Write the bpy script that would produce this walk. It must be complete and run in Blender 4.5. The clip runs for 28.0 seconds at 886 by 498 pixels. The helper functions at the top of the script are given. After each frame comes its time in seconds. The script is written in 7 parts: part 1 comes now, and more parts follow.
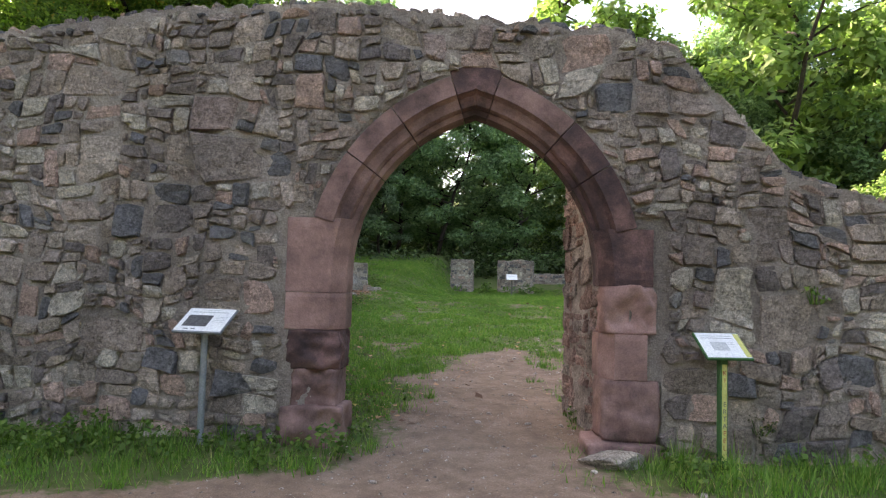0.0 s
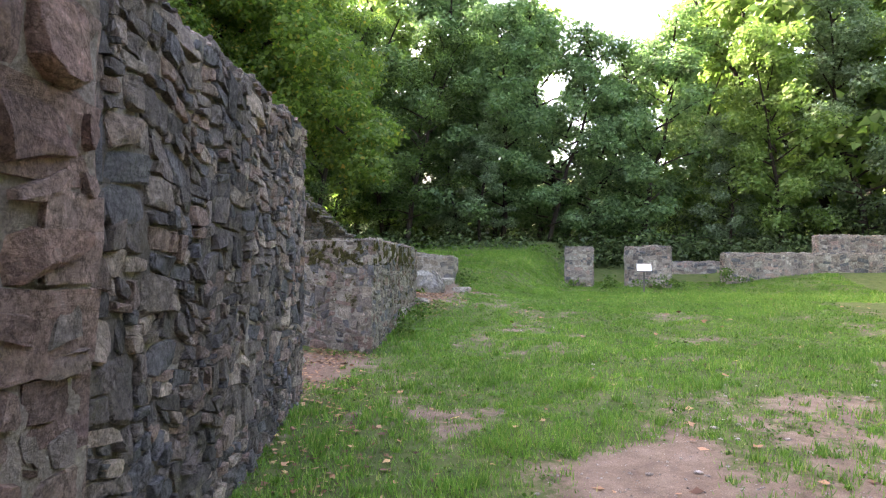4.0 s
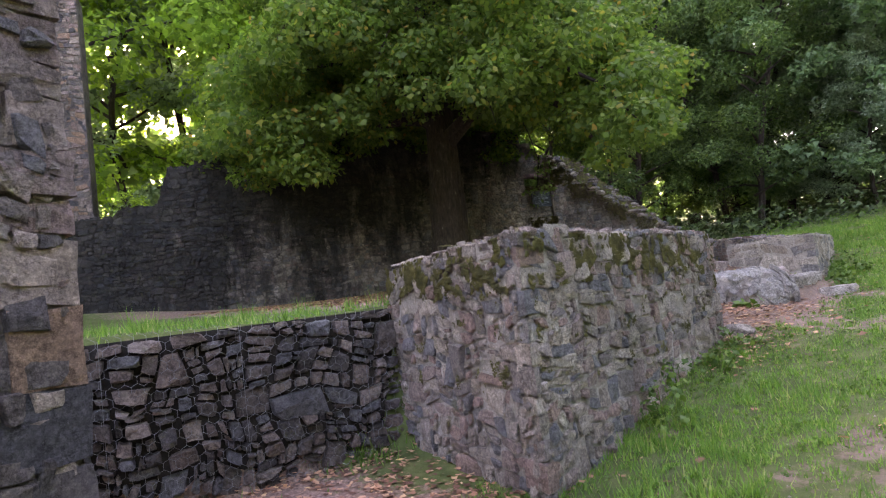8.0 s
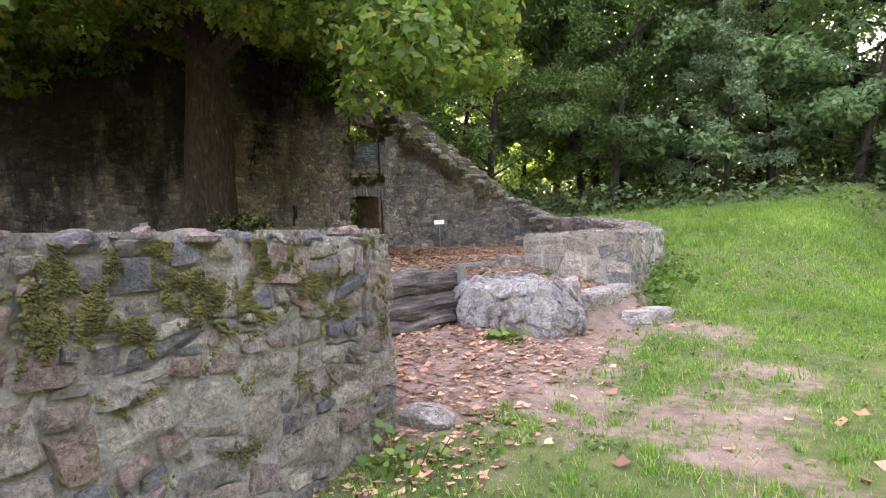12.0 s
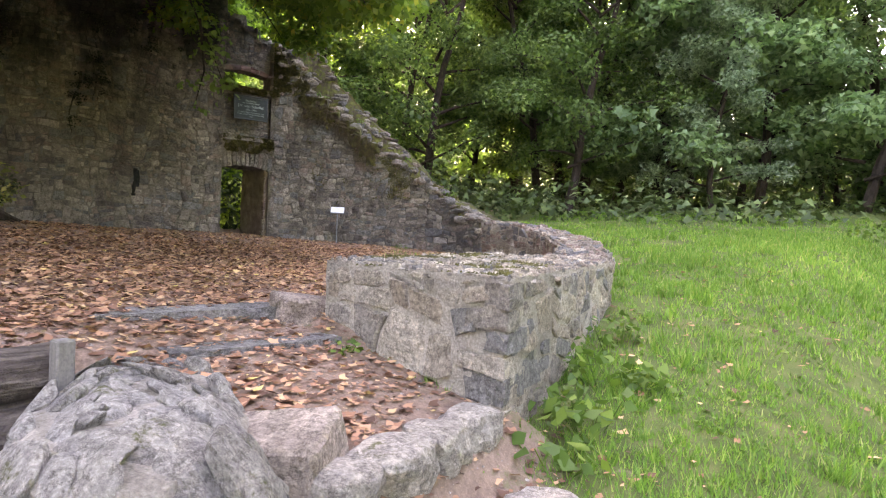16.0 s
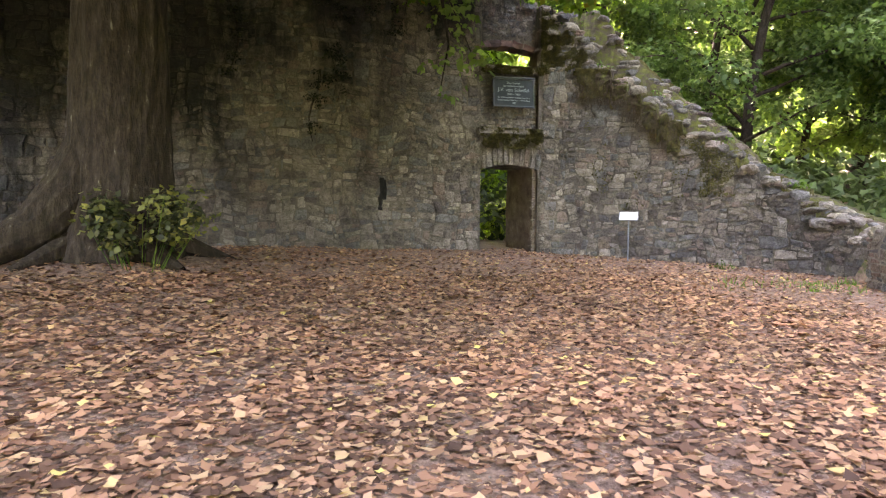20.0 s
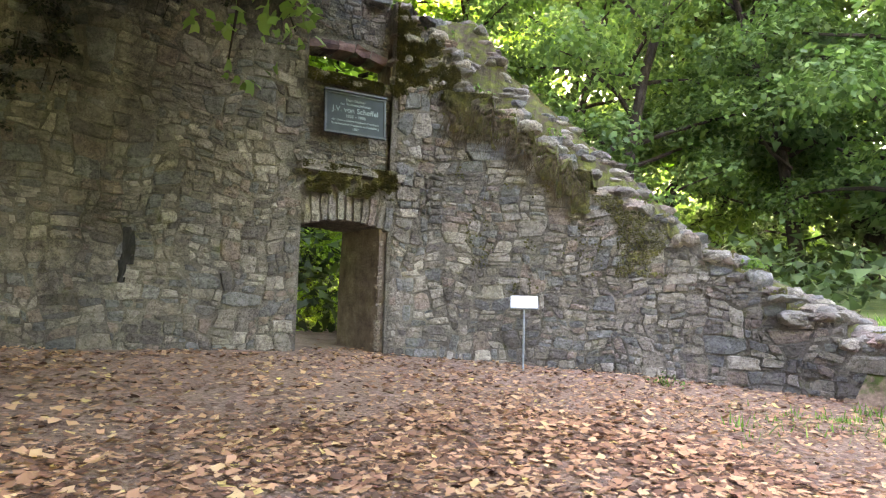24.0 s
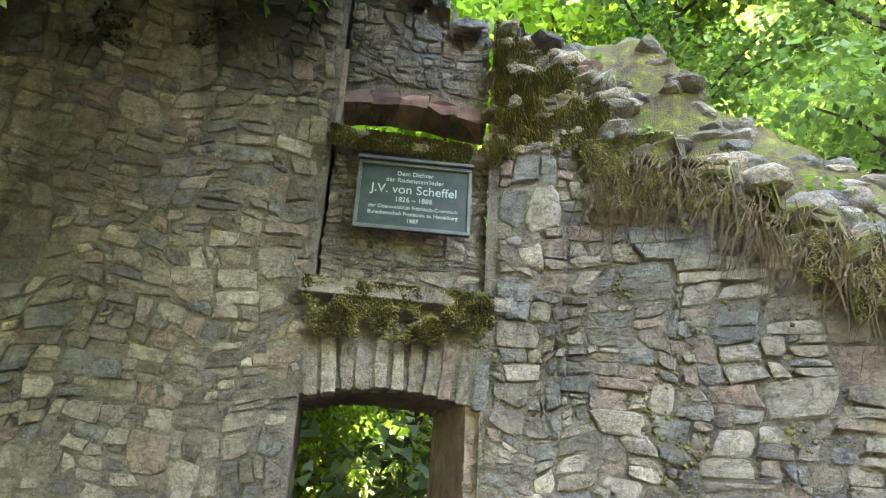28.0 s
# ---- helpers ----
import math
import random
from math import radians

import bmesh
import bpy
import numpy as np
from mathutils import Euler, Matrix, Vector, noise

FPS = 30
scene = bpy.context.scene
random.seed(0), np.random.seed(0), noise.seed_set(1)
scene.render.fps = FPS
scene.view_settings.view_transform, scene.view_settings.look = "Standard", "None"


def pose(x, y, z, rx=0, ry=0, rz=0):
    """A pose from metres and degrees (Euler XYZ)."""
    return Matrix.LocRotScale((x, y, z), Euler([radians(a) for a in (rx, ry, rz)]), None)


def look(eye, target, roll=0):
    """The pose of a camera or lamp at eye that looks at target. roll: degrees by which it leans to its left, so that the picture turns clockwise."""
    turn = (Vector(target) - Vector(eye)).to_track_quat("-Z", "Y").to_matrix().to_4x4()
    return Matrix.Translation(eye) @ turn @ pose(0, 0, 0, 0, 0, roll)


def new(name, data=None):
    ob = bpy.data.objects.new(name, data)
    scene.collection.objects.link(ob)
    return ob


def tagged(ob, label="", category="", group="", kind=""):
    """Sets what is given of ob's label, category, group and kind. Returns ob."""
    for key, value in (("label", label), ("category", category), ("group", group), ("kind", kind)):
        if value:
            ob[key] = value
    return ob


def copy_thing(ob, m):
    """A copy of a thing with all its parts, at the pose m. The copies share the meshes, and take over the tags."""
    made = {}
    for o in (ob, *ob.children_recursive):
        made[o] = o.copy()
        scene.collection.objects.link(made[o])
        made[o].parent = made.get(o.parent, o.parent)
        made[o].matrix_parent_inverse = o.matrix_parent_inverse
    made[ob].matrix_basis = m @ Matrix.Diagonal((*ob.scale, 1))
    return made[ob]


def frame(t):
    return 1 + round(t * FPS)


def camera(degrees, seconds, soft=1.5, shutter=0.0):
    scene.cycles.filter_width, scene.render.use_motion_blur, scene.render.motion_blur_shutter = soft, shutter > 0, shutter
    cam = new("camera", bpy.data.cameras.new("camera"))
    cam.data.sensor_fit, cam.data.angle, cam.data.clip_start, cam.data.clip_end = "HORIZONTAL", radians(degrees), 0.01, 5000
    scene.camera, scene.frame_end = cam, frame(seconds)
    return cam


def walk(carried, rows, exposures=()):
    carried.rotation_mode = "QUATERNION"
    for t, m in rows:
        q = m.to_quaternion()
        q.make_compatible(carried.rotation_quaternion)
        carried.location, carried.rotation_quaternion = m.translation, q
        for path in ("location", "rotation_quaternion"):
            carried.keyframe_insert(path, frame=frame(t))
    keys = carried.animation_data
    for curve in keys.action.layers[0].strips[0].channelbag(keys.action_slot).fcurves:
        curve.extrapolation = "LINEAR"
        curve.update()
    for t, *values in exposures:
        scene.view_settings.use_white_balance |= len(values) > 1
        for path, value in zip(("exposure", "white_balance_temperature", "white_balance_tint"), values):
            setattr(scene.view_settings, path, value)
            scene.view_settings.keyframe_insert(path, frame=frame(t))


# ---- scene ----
cam = camera(68.7, 28.0, soft=1.2)
PATH = [
    (0, (0.601, -6.372, 1.613), (0.385, -4.387, 1.728), 1.6),
    (0.5, (0.719, -5.683, 1.627), (0.476, -3.699, 1.703), 2.0),
    (1, (0.827, -4.751, 1.75), (0.592, -2.766, 1.81), 1.7),
    (1.5, (0.856, -4.088, 1.789), (0.472, -2.125, 1.818), 2.9),
    (2, (0.748, -3.136, 1.838), (0.203, -1.212, 1.841), 2.1),
    (2.5, (0.703, -2.314, 1.909), (0.178, -0.384, 1.922), 2.1),
    (3, (0.584, -1.518, 1.983), (0.04, 0.406, 2.04), 1.7),
    (3.5, (0.365, -0.702, 2.002), (-0.201, 1.216, 2.062), 0.3),
    (5.5, (-0.511, 3.465, 2.009), (-1.067, 5.382, 2.123), 1.1),
    (6, (-0.651, 4.422, 1.963), (-1.22, 6.336, 2.075), 0.3),
    (6.5, (-0.76, 5.182, 1.967), (-1.409, 7.07, 2.087), -0.6),
    (7, (-0.917, 5.921, 2.034), (-1.898, 7.663, 2.11), -1.8),
    (7.5, (-1.098, 6.582, 2.085), (-2.416, 8.082, 2.194), -5.0),
    (8, (-1.104, 7.264, 2.106), (-2.584, 8.6, 2.264), -7.1),
    (8.5, (-1.081, 7.774, 2.202), (-2.61, 9.054, 2.351), -6.0),
    (9, (-1.257, 8.49, 2.179), (-2.745, 9.818, 2.332), -5.0),
    (9.5, (-1.379, 9.098, 2.219), (-2.818, 10.479, 2.362), -3.4),
    (10, (-1.443, 9.773, 2.316), (-2.857, 11.187, 2.374), -3.4),
    (10.5, (-1.563, 10.31, 2.347), (-2.947, 11.753, 2.406), -3.3),
    (11, (-1.811, 11.024, 2.394), (-3.157, 12.497, 2.54), -4.7),
    (11.5, (-1.837, 11.654, 2.46), (-3.155, 13.154, 2.569), -4.6),
    (12, (-2.018, 12.308, 2.463), (-3.265, 13.872, 2.446), -3.1),
    (12.5, (-2.187, 12.901, 2.535), (-3.368, 14.513, 2.476), -1.4),
    (13, (-2.414, 13.583, 2.637), (-3.541, 15.235, 2.609), 1.3),
    (13.5, (-2.678, 14.317, 2.656), (-3.667, 16.055, 2.611), 2.8),
    (15.5, (-3.485, 16.946, 2.769), (-4.595, 18.609, 2.722), 2.3),
    (16, (-3.706, 17.556, 2.79), (-4.878, 19.175, 2.733), 2.6),
    (16.5, (-3.954, 18.104, 2.822), (-5.176, 19.684, 2.73), 4.3),
    (17, (-4.306, 18.706, 2.83), (-5.691, 20.146, 2.731), 5.9),
    (17.5, (-4.677, 19.172, 2.872), (-6.242, 20.413, 2.758), 2.3),
    (18, (-5.059, 19.547, 2.896), (-6.766, 20.582, 2.769), 4.0),
    (18.5, (-5.461, 19.765, 2.945), (-7.255, 20.646, 2.874), 4.6),
    (19, (-5.848, 19.977, 3.03), (-7.663, 20.816, 2.986), 2.8),
    (19.5, (-6.291, 20.194, 3.13), (-8.094, 21.055, 3.03), 2.3),
    (20, (-6.879, 20.335, 3.176), (-8.611, 21.331, 3.075), 0.4),
    (20.5, (-7.395, 20.544, 3.21), (-9.025, 21.694, 3.06), -0.9),
    (21, (-7.923, 20.85, 3.338), (-9.454, 22.131, 3.209), -1.1),
    (21.5, (-8.304, 21.24, 3.329), (-9.754, 22.611, 3.206), -2.7),
    (23.5, (-10.294, 22.652, 3.135), (-11.693, 24.079, 3.23), 1.8),
    (24, (-10.793, 23.107, 3.139), (-12.214, 24.503, 3.31), 1.7),
    (24.5, (-11.239, 23.524, 3.177), (-12.664, 24.909, 3.393), 2.4),
    (25, (-11.743, 23.916, 3.246), (-13.254, 25.192, 3.545), 1.3),
    (25.5, (-12.108, 24.355, 3.267), (-13.696, 25.5, 3.678), 1.5),
    (26, (-12.457, 24.895, 3.292), (-14.093, 25.954, 3.74), 1.2),
    (26.5, (-12.771, 25.502, 3.357), (-14.458, 26.451, 3.862), 0.8),
    (27, (-13.023, 26.161, 3.499), (-14.73, 27.034, 4.071), 1.0),
    (27.5, (-13.329, 26.625, 3.595), (-15.046, 27.414, 4.248), 3.2),
    (28, (-13.686, 27.014, 3.658), (-15.432, 27.711, 4.34), 3.5),
]
walk(cam, [(t, look(eye, target, roll)) for t, eye, target, roll in PATH],
     exposures=[(0, 2.8, 8000, 18), (3, 3.6, 7900, 20), (6, 3.4, 7200, 38), (7, 3.15, 7600, 35), (8, 3.75, 7800, 38), (10, 4.25, 7900, 37), (12, 4.5, 8400, 35), (13, 4.55, 8500, 34), (16, 4.65, 8900, 34), (18, 4.8, 9500, 34), (20, 5.1, 9200, 33), (24, 5.65, 8500, 27), (28, 6.35, 8500, 19)])

# ---------- world, sun, exposure ----------
world = bpy.data.worlds.new("world")
scene.world = world
world.use_nodes = True
wn = world.node_tree
sky = wn.nodes.new("ShaderNodeTexSky")
sky.sky_type = "NISHITA"
sky.sun_disc = False
SUN_EL, SUN_AZ = 29, 66          # degrees up; degrees to the left of +y
sky.sun_elevation = radians(SUN_EL)
sky.sun_rotation = radians(-SUN_AZ)
sky.dust_density = 4.0
sky.air_density = 1.0
sky.ozone_density = 1.0
wn.links.new(sky.outputs[0], wn.nodes["Background"].inputs[0])
wn.nodes["Background"].inputs[1].default_value = 0.15
sun = new("sun", bpy.data.lights.new("sun", "SUN"))
sun.data.energy = 5.0
sun.data.angle = radians(10)
sun.data.color = (1.0, 0.97, 0.92)
sd = Vector((-math.sin(radians(SUN_AZ)) * math.cos(radians(SUN_EL)), math.cos(radians(SUN_AZ)) * math.cos(radians(SUN_EL)), math.sin(radians(SUN_EL))))
sun.matrix_world = look(sd * 60, (0, 0, 0))


# ---------- small tools ----------
def lerp(pts, x):
    """Straight interpolation through (x, value) pairs."""
    if x <= pts[0][0]:
        return pts[0][1]
    for (a, va), (b, vb) in zip(pts, pts[1:]):
        if x <= b:
            return va + (vb - va) * (x - a) / (b - a)
    return pts[-1][1]


def smooth(a, b, x):
    t = min(1.0, max(0.0, (x - a) / (b - a)))
    return t * t * (3 - 2 * t)


def nz(x, y, z=0.0, s=1.0):
    return noise.noise((x * s, y * s, z * s))


def mesh_from(name, verts, faces, material, smooth_shade=False):
    me = bpy.data.meshes.new(name)
    me.from_pydata(verts, [], faces)
    if material:
        for m in material if isinstance(material, (list, tuple)) else (material,):
            me.materials.append(m)
    if smooth_shade:
        me.shade_smooth()
    me.update()
    return me


def part(name, data, material, parent, label=""):
    """One mesh object under a thing or a part; data is a bmesh or a (verts, faces) pair."""
    if isinstance(data, tuple):
        me = mesh_from(name, data[0], data[1], material)
    elif isinstance(data, bpy.types.Mesh):
        me = data
    else:
        me = bpy.data.meshes.new(name)
        data.to_mesh(me)
        data.free()
        if material:
            me.materials.append(material)
    ob = new(name, me)
    ob.parent = parent
    if label:
        ob["label"] = label
    return ob


def quads_mesh(name, co, nper, material, smooth_shade=False):
    """Fast mesh out of n polygons of nper corners each; co is an (n, nper, 3) array."""
    n = len(co)
    me = bpy.data.meshes.new(name)
    me.vertices.add(n * nper)
    me.vertices.foreach_set("co", np.ascontiguousarray(co, dtype=np.float32).ravel())
    me.loops.add(n * nper)
    me.loops.foreach_set("vertex_index", np.arange(n * nper, dtype=np.int32))
    me.polygons.add(n)
    me.polygons.foreach_set("loop_start", np.arange(0, n * nper, nper, dtype=np.int32))
    me.materials.append(material)
    me.update(calc_edges=True)
    return me


def box_bm(x0, x1, y0, y1, z0, z1, bevel=0.0):
    bm = bmesh.new()
    bmesh.ops.create_cube(bm, size=1.0, matrix=Matrix.Translation(((x0 + x1) / 2, (y0 + y1) / 2, (z0 + z1) / 2)) @ Matrix.Diagonal((x1 - x0, y1 - y0, z1 - z0, 1)))
    if bevel:
        bmesh.ops.bevel(bm, geom=bm.edges[:], offset=bevel, segments=1, affect="EDGES")
    return bm


# ---------- materials ----------
def material(name):
    m = bpy.data.materials.new(name)
    m.use_nodes = True
    nt = m.node_tree
    return m, nt, nt.nodes["Principled BSDF"]



def ramp(nt, stops, interpolation="LINEAR"):
    n = nt.nodes.new("ShaderNodeValToRGB")
    cr = n.color_ramp
    cr.interpolation = interpolation
    while len(cr.elements) < len(stops):
        cr.elements.new(0.5)
    for e, (p, c) in zip(cr.elements, stops):
        e.position, e.color = p, (*c, 1)
    return n


def mix(nt, a, b, fac, mode="MIX"):
    n = nt.nodes.new("ShaderNodeMix")
    n.data_type, n.blend_type = "RGBA", mode
    for socket, value in ((n.inputs[0], fac), (n.inputs[6], a), (n.inputs[7], b)):
        if hasattr(value, "is_linked"):
            nt.links.new(value, socket)
        elif isinstance(value, (tuple, list)):
            socket.default_value = (*value, 1) if len(value) == 3 else value
        else:
            socket.default_value = value
    return n.outputs[2]


def tex(nt, scale, detail=4.0, rough=0.6, kind="ShaderNodeTexNoise", stretch=None):
    geo = nt.nodes.new("ShaderNodeNewGeometry")
    n = nt.nodes.new(kind)
    n.inputs["Scale"].default_value = scale
    if kind == "ShaderNodeTexNoise":
        n.inputs["Detail"].default_value = detail
        n.inputs["Roughness"].default_value = rough
    if stretch:
        mp = nt.nodes.new("ShaderNodeMapping")
        mp.inputs["Scale"].default_value = stretch
        nt.links.new(geo.outputs["Position"], mp.inputs[0])
        nt.links.new(mp.outputs[0], n.inputs["Vector"])
    else:
        nt.links.new(geo.outputs["Position"], n.inputs["Vector"])
    return n


def bump(nt, bsdf, height, strength, distance):
    b = nt.nodes.new("ShaderNodeBump")
    b.inputs["Strength"].default_value = strength
    b.inputs["Distance"].default_value = distance
    nt.links.new(height, b.inputs["Height"])
    nt.links.new(b.outputs[0], bsdf.inputs["Normal"])


def ramp_grey(nt, value, a, b, lo, hi):
    r = ramp(nt, [(a, (lo, lo, lo)), (b, (hi, hi, hi))])
    nt.links.new(value, r.inputs[0])
    return r.outputs[0]


def stone_material(name, stops, per_island=False, moss=0.0, grime=0.35, stain_shade=0.0, blot=0.42, grainy=0.8):
    """Rubble stone: one tone a stone, grain, lichen and damp patches; black stain with painted shade where asked."""
    m, nt, bs = material(name)
    if per_island:
        rnd = nt.nodes.new("ShaderNodeNewGeometry").outputs["Random Per Island"]
    else:
        rnd = nt.nodes.new("ShaderNodeObjectInfo").outputs["Random"]
    tone = ramp(nt, stops)
    nt.links.new(rnd, tone.inputs[0])
    grain = tex(nt, 34, 10, 0.8)
    g = ramp(nt, [(0.32, (0.30, 0.30, 0.30)), (0.5, (1.0, 1.0, 1.0)), (0.68, (1.95, 1.92, 1.85))])
    nt.links.new(grain.outputs[0], g.inputs[0])
    col = mix(nt, tone.outputs[0], g.outputs[0], grainy, "MULTIPLY")
    speck = tex(nt, 130, 4, 0.8)
    col = mix(nt, col, ramp_grey(nt, speck.outputs[0], 0.3, 0.7, 0.45, 1.5), 0.5 * grainy, "MULTIPLY")
    blotch = tex(nt, 9.0, 6, 0.72)
    bl = ramp(nt, [(0.36, (0.42, 0.40, 0.38)), (0.62, (1.32, 1.29, 1.25))])
    nt.links.new(blotch.outputs[0], bl.inputs[0])
    col = mix(nt, col, bl.outputs[0], blot, "MULTIPLY")
    crack = tex(nt, 5.5, 9, 0.72)
    cr = ramp(nt, [(0.475, (1, 1, 1)), (0.497, (0.30, 0.29, 0.28)), (0.503, (0.30, 0.29, 0.28)), (0.525, (1, 1, 1))])
    nt.links.new(crack.outputs[0], cr.inputs[0])
    col = mix(nt, col, cr.outputs[0], 0.65, "MULTIPLY")
    strata = tex(nt, 6.0, 7, 0.75, stretch=(1, 1, 4.5))
    col = mix(nt, col, ramp_grey(nt, strata.outputs[0], 0.36, 0.64, 0.62, 1.36), 0.32, "MULTIPLY")
    lichen = tex(nt, 11.0, 6, 0.75)
    lr = ramp(nt, [(0.60, (0, 0, 0)), (0.70, (1, 1, 1))])
    nt.links.new(lichen.outputs[0], lr.inputs[0])
    col = mix(nt, col, (0.42, 0.40, 0.36), mathn(nt, "MULTIPLY", lr.outputs[0], 0.35))
    broad = tex(nt, 0.9, 4, 0.6)
    col = mix(nt, col, ramp_grey(nt, broad.outputs[0], 0.34, 0.66, 0.76, 1.16), 1.0, "MULTIPLY")
    damp = tex(nt, 1.0, 5, 0.6, stretch=(1, 1, 0.3))
    dr = ramp(nt, [(0.46, (0, 0, 0)), (0.62, (1, 1, 1))])
    nt.links.new(damp.outputs[0], dr.inputs[0])
    col = mix(nt, col, (0.035, 0.034, 0.036), mathn(nt, "MULTIPLY", dr.outputs[0], grime))
    if stain_shade:
        # black streaks plus crown shade in the colour: denser upward and to lower y
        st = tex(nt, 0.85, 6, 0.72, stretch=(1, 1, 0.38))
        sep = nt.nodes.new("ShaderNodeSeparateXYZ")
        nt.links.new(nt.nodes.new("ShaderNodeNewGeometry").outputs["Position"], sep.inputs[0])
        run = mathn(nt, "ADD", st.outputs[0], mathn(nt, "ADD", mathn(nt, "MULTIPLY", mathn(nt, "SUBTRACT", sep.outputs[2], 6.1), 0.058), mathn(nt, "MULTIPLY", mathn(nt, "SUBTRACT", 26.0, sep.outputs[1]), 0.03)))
        col = mix(nt, col, (0.012, 0.012, 0.012), mathn(nt, "MULTIPLY", ramp_of(nt, run, 0.46, 0.64), stain_shade))
    if moss:
        mo = tex(nt, 3.6, 8, 0.78)
        mr = ramp(nt, [(0.58, (0, 0, 0)), (0.66, (1, 1, 1))])
        nt.links.new(mo.outputs[0], mr.inputs[0])
        col = mix(nt, col, (0.10, 0.105, 0.028), mathn(nt, "MULTIPLY", mr.outputs[0], moss))
    nt.links.new(col, bs.inputs["Base Color"])
    bs.inputs["Roughness"].default_value = 0.88
    bs.inputs["Specular IOR Level"].default_value = 0.25
    chunk = tex(nt, 13.0, 3, 0.55)
    hh = mathn(nt, "ADD", mathn(nt, "ADD", grain.outputs[0], mathn(nt, "MULTIPLY", speck.outputs[0], 0.35)), mathn(nt, "MULTIPLY", chunk.outputs[0], 1.6))
    hh = mathn(nt, "ADD", hh, mathn(nt, "ADD", mathn(nt, "MULTIPLY", strata.outputs[0], 0.9), mathn(nt, "MULTIPLY", cr.outputs[0], 0.12)))
    bump(nt, bs, hh, 1.0, 0.034)
    return m


def mathn(nt, op, a, b):
    n = nt.nodes.new("ShaderNodeMath")
    n.operation = op
    for socket, value in zip(n.inputs, (a, b)):
        if hasattr(value, "is_linked"):
            nt.links.new(value, socket)
        else:
            socket.default_value = value
    return n.outputs[0]


def ramp_of(nt, value, a, b):
    r = ramp(nt, [(a, (0, 0, 0)), (b, (1, 1, 1))])
    nt.links.new(value, r.inputs[0])
    return r.outputs[0]


def plain_material(name, stops, scale=8.0, rough=0.85, bump_d=0.01, metal=0.0, fine=60.0, spec=0.3, stretch=None):
    """Two-scale mottled surface."""
    m, nt, bs = material(name)
    a = tex(nt, scale, 5, 0.65, stretch=stretch)
    r = ramp(nt, stops)
    nt.links.new(a.outputs[0], r.inputs[0])
    b = tex(nt, fine, 4, 0.7)
    g = ramp(nt, [(0.3, (0.7, 0.7, 0.7)), (0.7, (1.25, 1.25, 1.25))])
    nt.links.new(b.outputs[0], g.inputs[0])
    nt.links.new(mix(nt, r.outputs[0], g.outputs[0], 0.8, "MULTIPLY"), bs.inputs["Base Color"])
    bs.inputs["Roughness"].default_value = rough
    bs.inputs["Metallic"].default_value = metal
    bs.inputs["Specular IOR Level"].default_value = spec
    if bump_d:
        bump(nt, bs, mathn(nt, "ADD", a.outputs[0], mathn(nt, "MULTIPLY", b.outputs[0], 0.4)), 0.8, bump_d)
    return m


def leaf_material(name, stops, trans=0.35, rough=0.55, glow=(1.30, 1.62, 1.05)):
    """Thin leaves: tone by leaf, light shining through."""
    m, nt, bs = material(name)
    rnd = nt.nodes.new("ShaderNodeNewGeometry").outputs["Random Per Island"]
    r = ramp(nt, stops)
    nt.links.new(rnd, r.inputs[0])
    patch = tex(nt, 0.5, 3, 0.6)
    pr = ramp(nt, [(0.3, (0.7, 0.75, 0.7)), (0.7, (1.25, 1.2, 1.1))])
    nt.links.new(patch.outputs[0], pr.inputs[0])
    col = mix(nt, r.outputs[0], pr.outputs[0], 0.8, "MULTIPLY")
    nt.links.new(col, bs.inputs["Base Color"])
    bs.inputs["Roughness"].default_value = rough
    bs.inputs["Specular IOR Level"].default_value = 0.3
    tr = nt.nodes.new("ShaderNodeBsdfTranslucent")
    nt.links.new(mix(nt, col, glow, 1.0, "MULTIPLY"), tr.inputs[0])
    ms = nt.nodes.new("ShaderNodeMixShader")
    ms.inputs[0].default_value = trans
    nt.links.new(bs.outputs[0], ms.inputs[1])
    nt.links.new(tr.outputs[0], ms.inputs[2])
    nt.links.new(ms.outputs[0], nt.nodes["Material Output"].inputs[0])
    return m


def tones(*cols):
    """Even bands of stone colours, each a little spread."""
    out, n = [], len(cols)
    for k, c in enumerate(cols):
        out.append((k / n + 0.002, c))
        out.append(((k + 0.85) / n, tuple(0.88 * v for v in c)))
    return out


GATE_TONES = tones((0.247, 0.206, 0.194), (0.558, 0.449, 0.379), (0.418, 0.333, 0.286), (0.603, 0.532, 0.45), (0.198, 0.191, 0.2), (0.548, 0.381, 0.318), (0.483, 0.396, 0.333), (0.333, 0.27, 0.237))
WALL_TONES = tones((0.279, 0.238, 0.209), (0.419, 0.35, 0.286), (0.349, 0.27, 0.231), (0.498, 0.426, 0.349), (0.229, 0.221, 0.221), (0.389, 0.324, 0.262), (0.384, 0.266, 0.221))
PALE_TONES = tones((0.439, 0.37, 0.292), (0.544, 0.464, 0.375), (0.351, 0.305, 0.259), (0.596, 0.516, 0.417), (0.289, 0.271, 0.25), (0.482, 0.396, 0.309))
DARK_TONES = tones((0.147, 0.129, 0.125), (0.323, 0.259, 0.223), (0.206, 0.171, 0.157), (0.191, 0.182, 0.189), (0.529, 0.42, 0.348), (0.382, 0.266, 0.223), (0.25, 0.207, 0.184))
BIG_TONES = tones((0.161, 0.140, 0.126), (0.300, 0.258, 0.220), (0.223, 0.190, 0.166), (0.408, 0.354, 0.301), (0.176, 0.170, 0.167), (0.266, 0.226, 0.195), (0.338, 0.296, 0.257), (0.286, 0.218, 0.186), (0.223, 0.215, 0.209))
